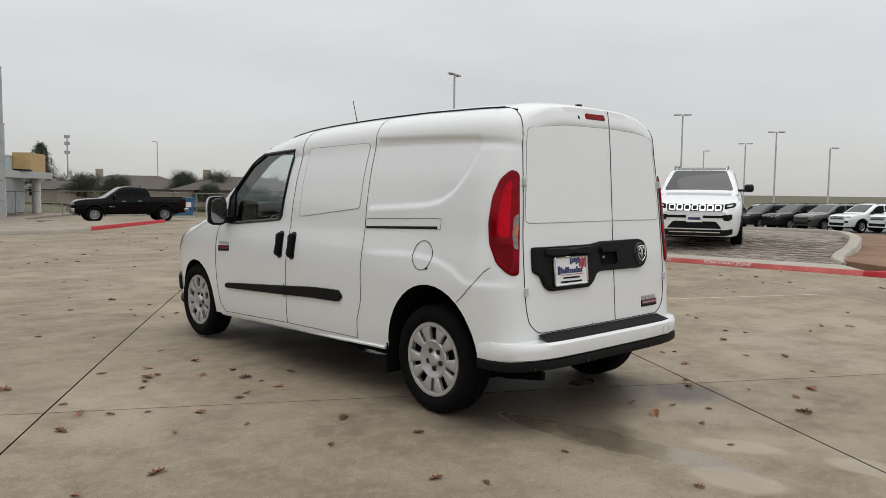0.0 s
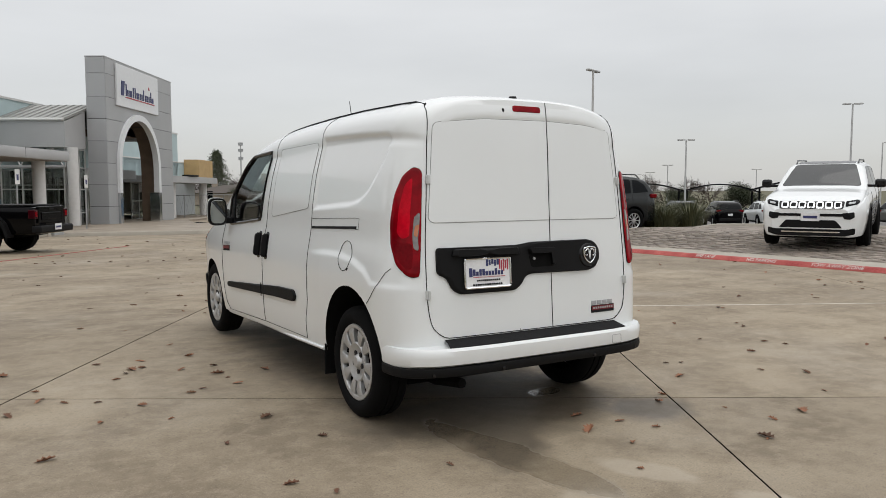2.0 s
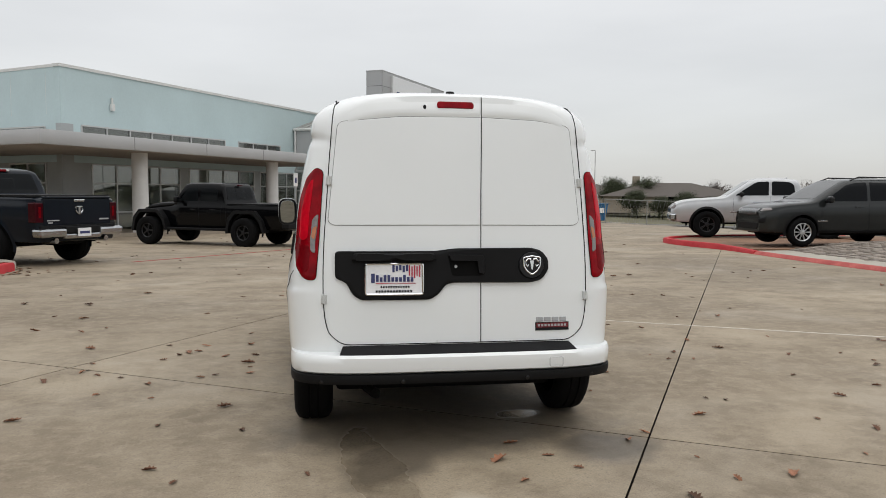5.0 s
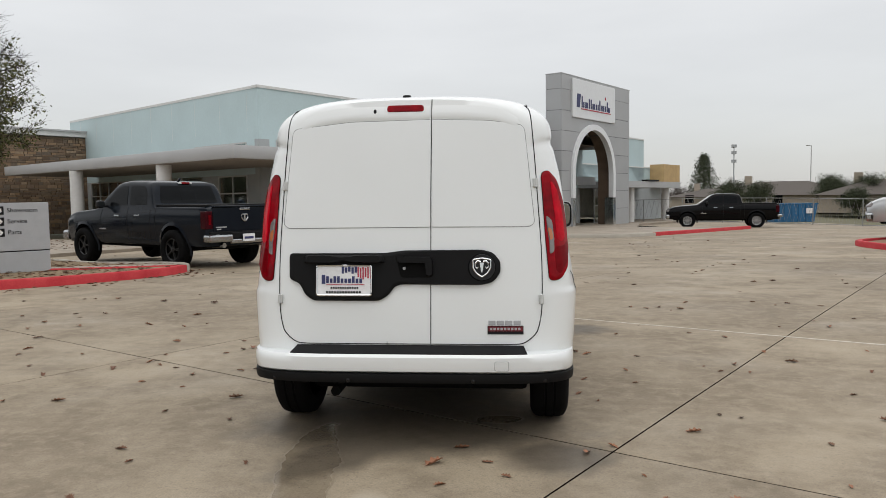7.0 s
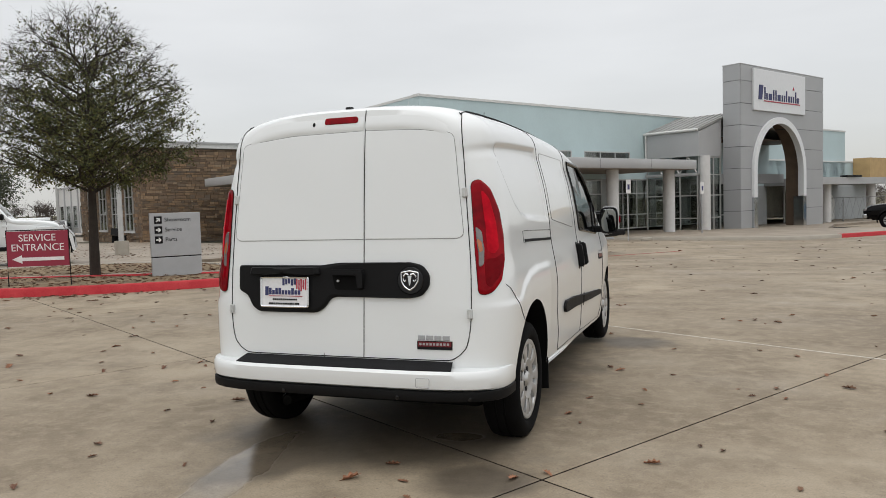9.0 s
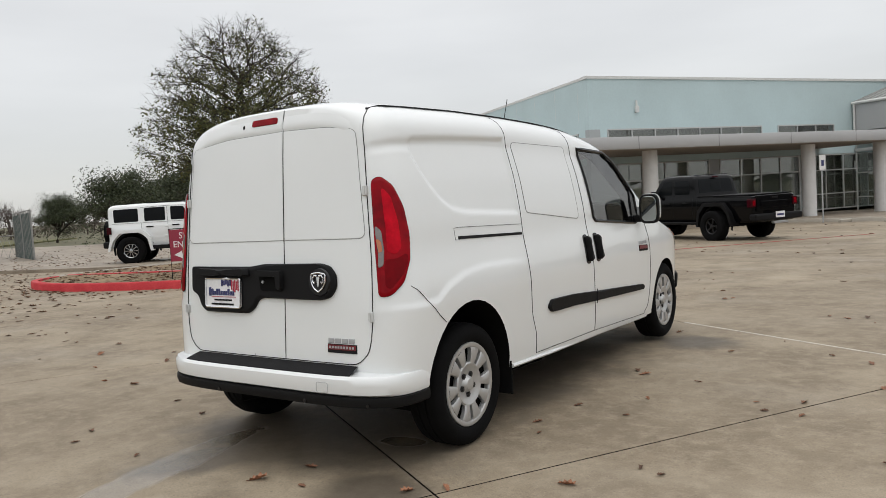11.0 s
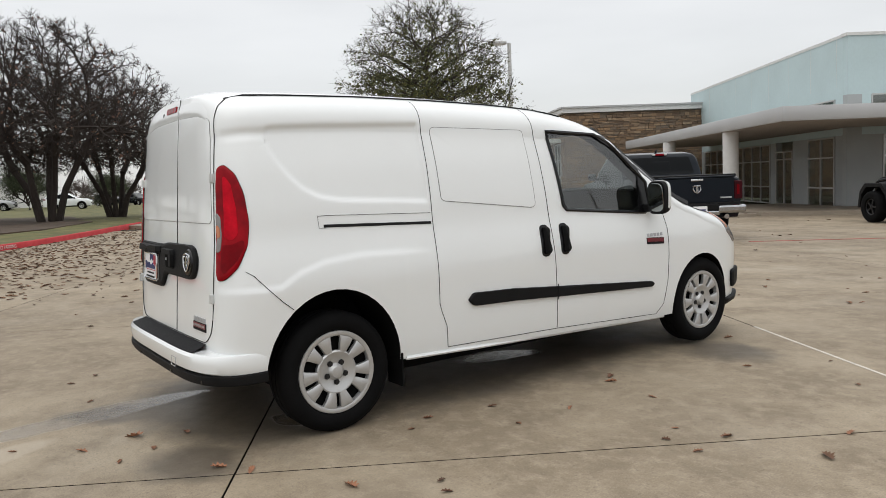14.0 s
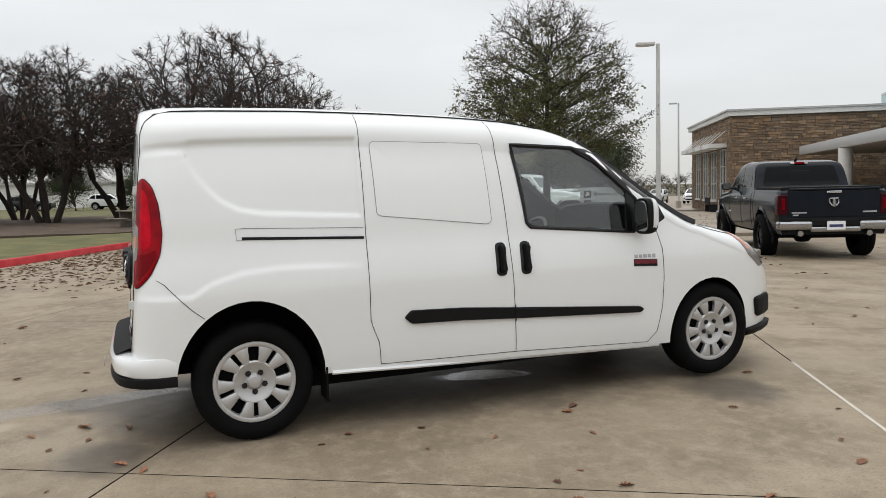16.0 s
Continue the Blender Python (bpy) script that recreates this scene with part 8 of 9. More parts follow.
def house(x, y, turn, w, d, wall, ridge, label):
    h = thing("house", label, "house", pose(x, y, -1.2, 0, 0, turn))
    part("wall", box(-w / 2, w / 2, -d / 2, d / 2, 0, wall), M_BRICKH, h)
    e = 0.6
    part("roof", ([(-w / 2 - e, -d / 2 - e, wall), (w / 2 + e, -d / 2 - e, wall), (w / 2 + e, d / 2 + e, wall), (-w / 2 - e, d / 2 + e, wall), (-w / 2 + d / 2, 0, ridge), (w / 2 - d / 2, 0, ridge)], [(0, 1, 5, 4), (1, 2, 5), (2, 3, 4, 5), (3, 0, 4), (0, 3, 2, 1)]), M_SHINGLE, h)
    part("chimney", box(-w / 4 - 0.5, -w / 4 + 0.5, -0.5, 0.5, wall, ridge + 0.9), M_BRICKH, h)
    for k in range(3):
        part("window", box(-w / 3 + k * w / 3 - 0.7, -w / 3 + k * w / 3 + 0.7, -d / 2 - 0.03, -d / 2, 1.0, 2.3), M_DKGLASS, h)


x, y = far_place(-18.6, 128, 0.56, -4.4)
house(x, y, -25, 20, 13, 2.2, 4.3, "low tan house with brown hipped shingle roof")
x, y = far_place(-25.5, 110, 0.56, -4.4)
house(x, y, -20, 18, 12, 2.2, 4.1, "tan brick house behind the fence")
x, y = far_place(-14.8, 140, 0.56, -4.4)
house(x, y, -10, 18, 12, 2.0, 3.4, "tan house with brown roof among trees")


# low sheds behind the oaks and a shade-canopy lot far off
shed = thing("workshop", "long pale workshop with white shutters behind the oaks", "building", pose(-112, -14, 0.0, 0, 0, 90))
part("wall", box(-28, 28, 0, 14, 0, 3.4), M_COLUMN, shed)
part("roof", box(-28.4, 28.4, -0.4, 14.4, 3.4, 3.7), M_FASCIA, shed)
for k in range(9):
    part("shutter", box(-26 + 6 * k, -22.5 + 6 * k, 14.0, 14.06, 0.0, 3.0), M_COPING, shed)
    part("shutter", box(-26 + 6 * k, -22.5 + 6 * k, -0.06, 0.0, 0.0, 3.0), M_COPING, shed)
for k in range(4):
    yaw_, dist = -41 - 5.0 * k, 82 + 4 * (k % 3)
    x, y = far_place(yaw_, dist, -2.5, -4)
    c = thing("shade_canopy", "dark arched shade canopy over far parked cars", "canopy", pose(x, y, ground_z(x, y), 0, 0, yaw_), "shade canopies")
    top = [(-4.2 + 8.4 * i / 10, 3.0 + 0.9 * math.sin(math.pi * i / 10)) for i in range(11)]
    part("cover", prism(top + [(p[0], p[1] - 0.12) for p in reversed(top)], -2.5, 2.5, "y"), M_BLACKPL, c)
    for s in (-3.4, 3.4):
        part("post", tube([(s, 0, 0), (s, 0, 3.2)], 0.1, 6), M_BLACKPL, c)

bench = thing("park_bench", "dark metal bench by the stone wall", "bench", Bpose(11.4, -44.6, -0.5, 90))
part("seat", box(-0.8, 0.8, -0.25, 0.2, 0.42, 0.46), M_SEAM, bench)
part("backrest", box(-0.8, 0.8, 0.2, 0.24, 0.5, 0.9), M_SEAM, bench)
for s in (-0.7, 0.7):
    part("leg", box(s - 0.03, s + 0.03, -0.22, 0.22, 0.0, 0.42), M_SEAM, bench)
M_GREYWOOD = mat("weathered_grey_wood", (0.15, 0.125, 0.10), 0.9, 0, 0.25, 6, 0.3, 60)
pic = thing("picnic_table", "weathered low picnic table under the oaks", "table", pose(-27.5, -0.6, 0.1, 0, 0, 20))
part("tabletop", box(-1.0, 1.0, -0.38, 0.38, 0.68, 0.73, 0.01), M_GREYWOOD, pic)
for s in (-1, 1):
    part("bench_board", box(-1.0, 1.0, *sorted((s * 0.6, s * 0.86)), 0.40, 0.44, 0.01), M_GREYWOOD, pic)
    part("leg", box(s * 0.75 - 0.05, s * 0.75 + 0.05, -0.7, 0.7, 0.34, 0.40), M_GREYWOOD, pic)
    part("leg", box(s * 0.75 - 0.05, s * 0.75 + 0.05, -0.3, 0.3, 0.0, 0.70), M_GREYWOOD, pic)

# ---- trees and grasses ----
M_BARK = mat("dark_bark", (0.030, 0.022, 0.018), 0.95, 0, 0.3, 6, 0.5, 40)
M_BARKN = mat("brown_bark", (0.036, 0.028, 0.022), 0.95, 0, 0.3, 8, 0.5, 50)
M_TWIG = mat("grey_twigs", (0.075, 0.058, 0.05), 0.95, 0, 0.3, 1.5)


def leaf_mat(name, a, b, rough=0.7):
    m, nt, bs = nodes_of(name)
    geo, ramp = nt.nodes.new("ShaderNodeNewGeometry"), nt.nodes.new("ShaderNodeValToRGB")
    ramp.color_ramp.elements[0].color, ramp.color_ramp.elements[1].color = (*a, 1), (*b, 1)
    nt.links.new(geo.outputs["Random Per Island"], ramp.inputs[0])
    nt.links.new(ramp.outputs[0], bs.inputs["Base Color"])
    bs.inputs["Roughness"].default_value = rough
    return m


M_LEAF = leaf_mat("small_oak_leaves", (0.034, 0.048, 0.011), (0.120, 0.118, 0.030))
M_EVERGREEN = leaf_mat("dark_evergreen_leaves", (0.020, 0.032, 0.012), (0.060, 0.070, 0.028))
M_RUSSET = leaf_mat("russet_dead_leaves", (0.10, 0.045, 0.03), (0.16, 0.08, 0.05))
M_GRASS = leaf_mat("tall_grass_blades", (0.035, 0.045, 0.018), (0.12, 0.12, 0.055))


def twig(p, d, length, r):
    """One thin twig, a three-sided spike."""
    s = d.cross(Vector((0.3, 0.5, 0.81))).normalized() * r
    q = d.cross(s).normalized() * r
    return [p + s, p - s * 0.5 + q * 0.87, p - s * 0.5 - q * 0.87, p + d * length], [(0, 1, 3), (1, 2, 3), (2, 0, 3)]


def turned(rnd, d, low, high, flat=0.3):
    axis = Vector((rnd.uniform(-1, 1), rnd.uniform(-1, 1), rnd.uniform(-flat, flat)))
    side = (axis - d * axis.dot(d)).normalized()
    a = radians(rnd.uniform(low, high))
    return (d * math.cos(a) + side * math.sin(a)).normalized()


def branches(rnd, levels, trunk_h, trunk_r, spread, first, shrink, bend, up, count, tips=None, wobble=0.12, twigs=0, twig_l=0.5, twig_r=0.008, dome=None):
    """Tapered limbs by levels, ending in sprays of twigs. Returns a mesh and the ends of the last limbs."""
    pieces = []
    tips = [] if tips is None else tips

    def grow(p, d, length, r, level):
        n = 5 if level < 2 else (4 if level < levels - 1 else 2)
        pts = [p]
        q, dd = p.copy(), d.copy()
        for k in range(n):
            dd = (dd + Vector((rnd.uniform(-1, 1), rnd.uniform(-1, 1), rnd.uniform(-1, 1))) * wobble * (1 + level * 0.35) + Vector((0, 0, up * 0.12))).normalized()
            q = q + dd * length / n
            if dome and level > 0 and not dome(q):
                break
            pts.append(q)
        if len(pts) < 2:
            return
        n = len(pts) - 1
        sides = 8 if level == 0 else (5 if level < 3 else 3)
        pieces.append(tube(pts, r, sides, r_end=max(r * 0.45, 0.004)))
        if level >= levels - 1:
            tips.append((pts[-1], dd))
            for _ in range(twigs):
                td = turned(rnd, dd, 10, 75, 0.8)
                base = pts[0].lerp(pts[-1], rnd.random())
                ln = twig_l * rnd.uniform(0.5, 1.2)
                pieces.append(twig(base, td, ln, twig_r))
                pieces.append(twig(base + td * ln * rnd.uniform(0.2, 0.5), turned(rnd, td, 25, 60, 0.8), ln * 0.6, twig_r * 0.7))
            return
        kids = count[min(level, len(count) - 1)]
        for k in range(kids):
            t = rnd.uniform(first if level == 0 else 0.25, 1.0) if k else 1.0
            i = min(n - 1, int(t * n))
            base = pts[i].lerp(pts[i + 1], t * n - i) if t < 1 else pts[-1]
            nd = (turned(rnd, dd, *spread) + Vector((0, 0, bend))).normalized()
            grow(base, nd, length * shrink * rnd.uniform(0.75, 1.15), max(0.004, r * (0.62 if level == 0 else 0.55)), level + 1)

    grow(Vector((0, 0, -0.15)), Vector((rnd.uniform(-0.08, 0.08), rnd.uniform(-0.08, 0.08), 1)).normalized(), trunk_h, trunk_r, 0)
    return merge(*pieces), tips


def leaf_cloud(rnd, tips, per, radius, size, droop=0.0):
    verts, faces = [], []
    for p, d in tips:
        for _ in range(per):
            c = p + Vector((rnd.gauss(0, radius), rnd.gauss(0, radius), rnd.gauss(0, radius * 0.7) - droop))
            a = Vector((rnd.uniform(-1, 1), rnd.uniform(-1, 1), rnd.uniform(-1, 1))).normalized()
            b = a.cross(Vector((rnd.uniform(-1, 1), rnd.uniform(-1, 1), rnd.uniform(-1, 1)))).normalized()
            s = size * rnd.uniform(0.6, 1.3)
            i = len(verts)
            verts += [c - a * s, c + b * s * 0.45, c + a * s, c - b * s * 0.45]
            faces.append((i, i + 1, i + 2, i + 3))
    return verts, faces


def tree(label, m, wood, leaves=None, bark=None, leaf=None, scale=1.0, group=""):
    t = thing("tree", label, "tree", m @ Matrix.Scale(scale, 4), group)
    part("trunk", (*wood, 0), bark or M_BARK, t)
    if leaves:
        part("crown", (*leaves, 0), leaf or M_LEAF, t)
    return t


def crown_limbs(rnd, start, ends, thick, pieces, nodes, depth=0):
    """Limbs that fork again and again from a start until each end is reached."""
    count = len(ends)
    mid = sum(ends, Vector()) / count
    stop = ends[0] if count == 1 else start.lerp(mid, 0.42 if depth else 0.36)
    length = (stop - start).length
    sway = Vector((rnd.uniform(-1, 1), rnd.uniform(-1, 1), rnd.uniform(-0.6, 0.8))) * length * 0.10
    r0, r1 = thick * count ** 0.42, thick * max(1, count * 0.6) ** 0.42
    pieces.append(tube([start, start.lerp(stop, 0.5) + sway, stop], r0, 6 if count > 40 else (4 if count > 6 else 3), r_end=r1 if count > 1 else thick * 0.5))
    nodes.append((stop, (stop - start).normalized(), count))
    if count == 1:
        return
    seeds = rnd.sample(ends, min(count, 3 if depth < 2 and count > 12 else 2))
    for _ in range(3):
        groups = [[] for _ in seeds]
        for e in ends:
            groups[min(range(len(seeds)), key=lambda k: (seeds[k] - e).length_squared)].append(e)
        seeds = [sum(g, Vector()) / len(g) if g else q for g, q in zip(groups, seeds)]
    groups = [g for g in groups if g]
    if len(groups) == 1:
        groups = [groups[0][::2], groups[0][1::2]]
    for g in groups:
        crown_limbs(rnd, stop, g, thick, pieces, nodes, depth + 1)


def sprays(rnd, nodes, pieces, per, length, r):
    """Fine twigs round the last forks."""
    for p, d, count in nodes:
        if count > 2:
            continue
        for _ in range(per):
            td = turned(rnd, d, 8, 70, 0.8)
            ln = length * rnd.uniform(0.5, 1.2)
            base = p - d * rnd.uniform(0, 0.4) * length
            pieces.append(twig(base, td, ln, r))
            pieces.append(twig(base + td * ln * rnd.uniform(0.25, 0.6), turned(rnd, td, 25, 60, 0.8), ln * 0.55, r * 0.75))


# young oak on the sign island: a leader with spreading limbs, small leaves still on its lower and inner part
EGG = [(1.90, 0.9), (2.15, 1.7), (2.5, 2.05), (3.0, 2.14), (3.6, 2.02), (4.2, 1.82), (4.7, 1.52), (5.15, 1.05), (5.5, 0.45)]
rnd = random.Random(21)
ends = []
while len(ends) < 1150:
    z, q, az = rnd.uniform(1.90, 5.5), rnd.random() ** 0.50, rnd.uniform(0, 6.283)
    if rnd.random() > (lerp_table(EGG, z) / 2.1) ** 1.6 + 0.04:
        continue
    r = lerp_table(EGG, z) * q * (1 + 0.30 * noise.noise(Vector((math.cos(az) * 2.2, math.sin(az) * 2.2, z * 1.6))))
    ends.append(Vector((r * math.cos(az), r * math.sin(az), z)))
wood, nodes = [tube([(0, 0, -0.2), (0.03, 0, 1.4), (0.05, 0.03, 3.0), (0.02, 0.05, 4.6)], 0.115, 9, r_end=0.018)], []
limbs = [(lo, az) for lo in (1.75, 1.95, 2.2, 2.5, 2.8, 3.25, 3.7, 4.2) for az in (0, 1.57, 3.14, 4.71)]
share = {k: [] for k in range(len(limbs))}
for e in ends:
    r, az = math.hypot(e.x, e.y), math.atan2(e.y, e.x)
    foot = e.z - 0.42 * r - 0.15
    share[min(range(len(limbs)), key=lambda k: abs(limbs[k][0] - foot) * 1.4 + (1 - math.cos(az - limbs[k][1] - 1.1 * limbs[k][0])) * 0.7)].append(e)
for k, g in share.items():
    if g:
        crown_limbs(rnd, Vector((0.04, 0.02, limbs[k][0])), g, 0.0062, wood, nodes, 1)
sprays(rnd, nodes, wood, 4, 0.33, 0.0040)
inner = [(p, d) for p, d, n in nodes if n < 4 and rnd.random() < max(0.14, 2.05 - (p.z - 2.0) * 0.46 - 0.80 * math.hypot(p.x, p.y) / max(0.2, lerp_table(EGG, p.z)))]
tree("young oak with fine spreading limbs and small olive leaves", pose(-10.35, 8.25, ground_z(-10.3, 8.2) + 0.1), merge(*wood), leaf_cloud(rnd, inner, 21, 0.10, 0.036, 0.03), M_BARKN, M_LEAF, 1.0)

# bare oaks beside the lane
oak_meshes = []
for seed in (3, 8, 14):
    rnd = random.Random(seed)
    ends = []
    while len(ends) < 2000:
        az, el, q = rnd.uniform(0, 6.283), rnd.random(), rnd.random() ** 0.42
        p = Vector((5.0 * math.cos(az) * math.cos(el * 1.5), 5.0 * math.sin(az) * math.cos(el * 1.5), 4.4 * math.sin(el * 1.5))) * q
        p *= 1 + 0.22 * noise.noise(p * 0.45 + Vector((seed, 0, 0)))
        p.z += 2.4 - 0.10 * math.hypot(p.x, p.y)
        ends.append(p)
    wood, nodes = [], []
    # four or five leaning stems from one root
    for k in range(5):
        g = [e for e in ends if int((math.atan2(e.y, e.x) + math.pi) / 6.2832 * 4.999) == k]
        if g:
            az = (k + 0.5) / 5 * 6.2832 - math.pi
            reach = rnd.uniform(0.55, 1.35)
            foot, fork = Vector((0.24 * math.cos(az), 0.24 * math.sin(az), -0.2)), Vector((reach * math.cos(az), reach * math.sin(az), rnd.uniform(1.7, 2.3)))
            knee = foot.lerp(fork, 0.5) + Vector((rnd.uniform(-0.14, 0.14), rnd.uniform(-0.14, 0.14), 0.1))
            wood.append(tube([foot, knee, fork], rnd.uniform(0.10, 0.16), 8, r_end=0.095))
            crown_limbs(rnd, fork, g, 0.0112, wood, nodes)
    sprays(rnd, nodes, wood, 6, 0.30, 0.0085)
    few = [(p, d) for p, d, n in nodes if n < 3 and rnd.random() < 0.10]
    a = tree("bare spreading oak with dark twisted limbs", pose(0, 0, -50), merge(*wood), leaf_cloud(rnd, few, 3, 0.2, 0.07), M_BARK, M_RUSSET)
    oak_meshes.append(a)
OAKS = [(-35.9, 3.6, 1.38, 10), (-38.0, -4.6, 1.25, 60), (-41.5, -1.0, 1.25, 130), (-40.5, 7.6, 1.2, 200), (-39.0, -9.5, 1.2, 30), (-47, -7, 1.1, 170), (-35.0, -13.5, 1.15, 220)]
for k, (x, y, s, turn) in enumerate(OAKS):
    src = oak_meshes[k % 3]
    mm = pose(x, y, ground_z(x, y) + 0.15, 0, 0, turn)
    if k < 3:
        src.matrix_basis = mm @ Matrix.Scale(s, 4)
        src["group"] = "oaks beside the lane"
    else:
        copy_thing(src, mm).scale = (s, s, s)

# dense evergreens and bare woods far off
rnd = random.Random(5)
wood, tips = branches(rnd, 4, 2.6, 0.16, (25, 68), 0.3, 0.68, 0.06, 0.3, (9, 7, 6))
ever = tree("dark rounded evergreen tree", pose(*far_place(-21.3, 110, 0.56, -4.46), -1.2), wood, leaf_cloud(rnd, tips, 48, 0.33, 0.075), M_BARK, M_EVERGREEN, 0.95, "far evergreens")
for yaw_, dist, s, ex, ey in ((-52.5, 95, 0.85, -3, -3.6), (-48.5, 98, 0.75, -3, -3.6), (-43.5, 100, 0.85, -3, -3.6), (57.5, 58, 1.1, 2.4, -3.8), (52.5, 62, 1.2, 2.4, -3.8), (54.0, 78, 1.3, 2.4, -3.8), (42.3, 66, 1.0, 4.8, -0.9), (-26.5, 110, 1.1, -3.76, -3.23), (-19.5, 110, 0.9, -3.76, -3.23), (-17.5, 118, 0.95, -3.76, -3.23), (62.5, 95, 1.1, 3.7, -2.6), (-23.4, 100, 0.75, 0.23, -4.5), (-25.2, 98, 0.6, 0.23, -4.5), (-27.0, 96, 0.72, 0.23, -4.5), (-28.8, 97, 0.62, 0.23, -4.5), (84, 92, 1.0, 4.8, -0.9), (89, 88, 0.9, 4.8, -0.9), (93.5, 86, 1.0, 4.8, -0.9), (79, 100, 0.9, 4.8, -0.9)):
    x, y = far_place(yaw_, dist, ex, ey)
    copy_thing(ever, pose(x, y, ground_z(x, y) - 0.2, 0, 0, yaw_ * 7)).scale = (s, s, s)
# a conifer by the phone mast
rnd = random.Random(9)
cone_tips, spar = [], [tube([(0, 0, -0.3), (0.1, 0, 5.0), (0.05, 0.05, 9.4)], 0.2, 7, r_end=0.03)]
for k in range(90):
    t = k / 90
    z, reach, az = 0.9 + 8.4 * t, 4.0 * (1 - t) ** 0.8 * rnd.uniform(0.65, 1.1) + 0.15, k * 2.4
    e = Vector((reach * math.cos(az), reach * math.sin(az), z - 0.15 * reach))
    spar.append(tube([(0, 0, z), tuple(e)], 0.03, 3, r_end=0.008))
    cone_tips += [(Vector((0, 0, z)).lerp(e, q), None) for q in (0.4, 0.6, 0.8, 1.0)]
x, y = far_place(-13.4, 180, 0.56, -4.46)
tree("tall dark conifer behind the showroom wing", pose(x, y, -1.2), merge(*spar), leaf_cloud(rnd, cone_tips, 22, 0.30, 0.15, 0.08), M_BARK, M_EVERGREEN, 1.22)
# belt of far bare woods all round
rnd = random.Random(12)
bare, _t = branches(rnd, 4, 3.0, 0.16, (22, 62), 0.35, 0.72, 0.03, 0.3, (6, 4, 4), wobble=0.15, twigs=4, twig_l=1.2, twig_r=0.03)
belt_v, belt_f = [], []
bv, bf = [Vector(v) for v in bare[0]], bare[1]
for k in range(130):
    a = radians(40 + 160 * k / 130) + rnd.uniform(-0.02, 0.02)
    d = rnd.uniform(150, 215)
    s, turn = rnd.uniform(0.8, 1.25), rnd.uniform(0, 6.28)
    cx, cy = d * math.cos(a), d * math.sin(a)
    c, n_ = math.cos(turn), math.sin(turn)
    o = len(belt_v)
    belt_v += [(cx + s * (v.x * c - v.y * n_), cy + s * (v.x * n_ + v.y * c), ground_z(cx, cy) - 0.4 + s * v.z) for v in bv]
    belt_f += [tuple(i + o for i in f) for f in bf]
tagged(part("far_woods", (belt_v, belt_f, 0), M_TWIG), "belt of leafless grey-brown woods far off", "woods", kind="stuff")
brush_v, brush_f = leaf_cloud(rnd, [(Vector((d * math.cos(a), d * math.sin(a), ground_z(d * math.cos(a), d * math.sin(a)) + rnd.uniform(0, 1.8))), None) for a, d in [(rnd.uniform(0.68, 3.6), rnd.uniform(160, 230)) for _ in range(3600)]], 7, 0.9, 0.36)
tagged(part("far_brush", (brush_v, brush_f, 0), leaf_mat("far_brush", (0.05, 0.045, 0.03), (0.11, 0.09, 0.065))), "dull brown brush below the far woods", "brush", kind="stuff")

# tall grasses at the tip of the paver island
def grass_clump(seed):
    rnd = random.Random(seed)
    v, f = [], []
    for _ in range(420):
        a, r0 = rnd.uniform(0, 6.283), rnd.uniform(0, 0.32)
        lean, h = rnd.uniform(0.1, 0.75), rnd.uniform(0.55, 1.05)
        bx, by = r0 * math.cos(a), r0 * math.sin(a)
        dx, dy = math.cos(a), math.sin(a)
        w = 0.010
        i = len(v)
        for t in (0, 0.5, 1):
            px, py, pz = bx + dx * lean * t * t, by + dy * lean * t * t, h * t * (1 - 0.25 * t)
            ww = w * (1 - 0.85 * t)
            v += [(px - dy * ww, py + dx * ww, pz), (px + dy * ww, py - dx * ww, pz)]
        f += [(i, i + 1, i + 3, i + 2), (i + 2, i + 3, i + 5, i + 4)]
    return v, f


clump_me = [mesh_of("blades", *grass_clump(s), 0, (M_GRASS,)) for s in (1, 2)]
for k, (x, y) in enumerate(((15.4, 12.6), (15.9, 13.5), (16.4, 12.5), (16.9, 13.3), (15.2, 13.9), (16.2, 14.3))):
    tagged(part("grass_clump", clump_me[k % 2], None, None, m=pose(x, y, ground_z(x, y) + 0.12, 0, 0, 50 * k) @ Matrix.Scale(1.1 + 0.12 * (k % 3), 4)), "clump of tall ornamental grass by the pavers", "grass clump", "grass clumps")

# ---- concrete slabs of the lot ----
M_SLAB, ns, bss = nodes_of("lot_concrete")
LK = ns.links.new
gs = ns.nodes.new("ShaderNodeNewGeometry")
pos = gs.outputs["Position"]


def noise_node(scale, detail, rough=0.55, vec=None):
    nd = ns.nodes.new("ShaderNodeTexNoise")
    nd.inputs["Scale"].default_value, nd.inputs["Detail"].default_value, nd.inputs["Roughness"].default_value = scale, detail, rough
    LK(vec or pos, nd.inputs["Vector"])
    return nd.outputs["Fac"]


def ranged(value, a, b, c, d):
    nd = ns.nodes.new("ShaderNodeMapRange")
    for k, v in zip(("From Min", "From Max", "To Min", "To Max"), (a, b, c, d)):
        nd.inputs[k].default_value = v
    LK(value, nd.inputs["Value"])
    return nd.outputs[0]


def mth(op, a, b):
    nd = ns.nodes.new("ShaderNodeMath")
    nd.operation = op
    for k, v in enumerate((a, b)):
        if isinstance(v, (int, float)):
            nd.inputs[k].default_value = v
        else:
            LK(v, nd.inputs[k])
    return nd.outputs[0]


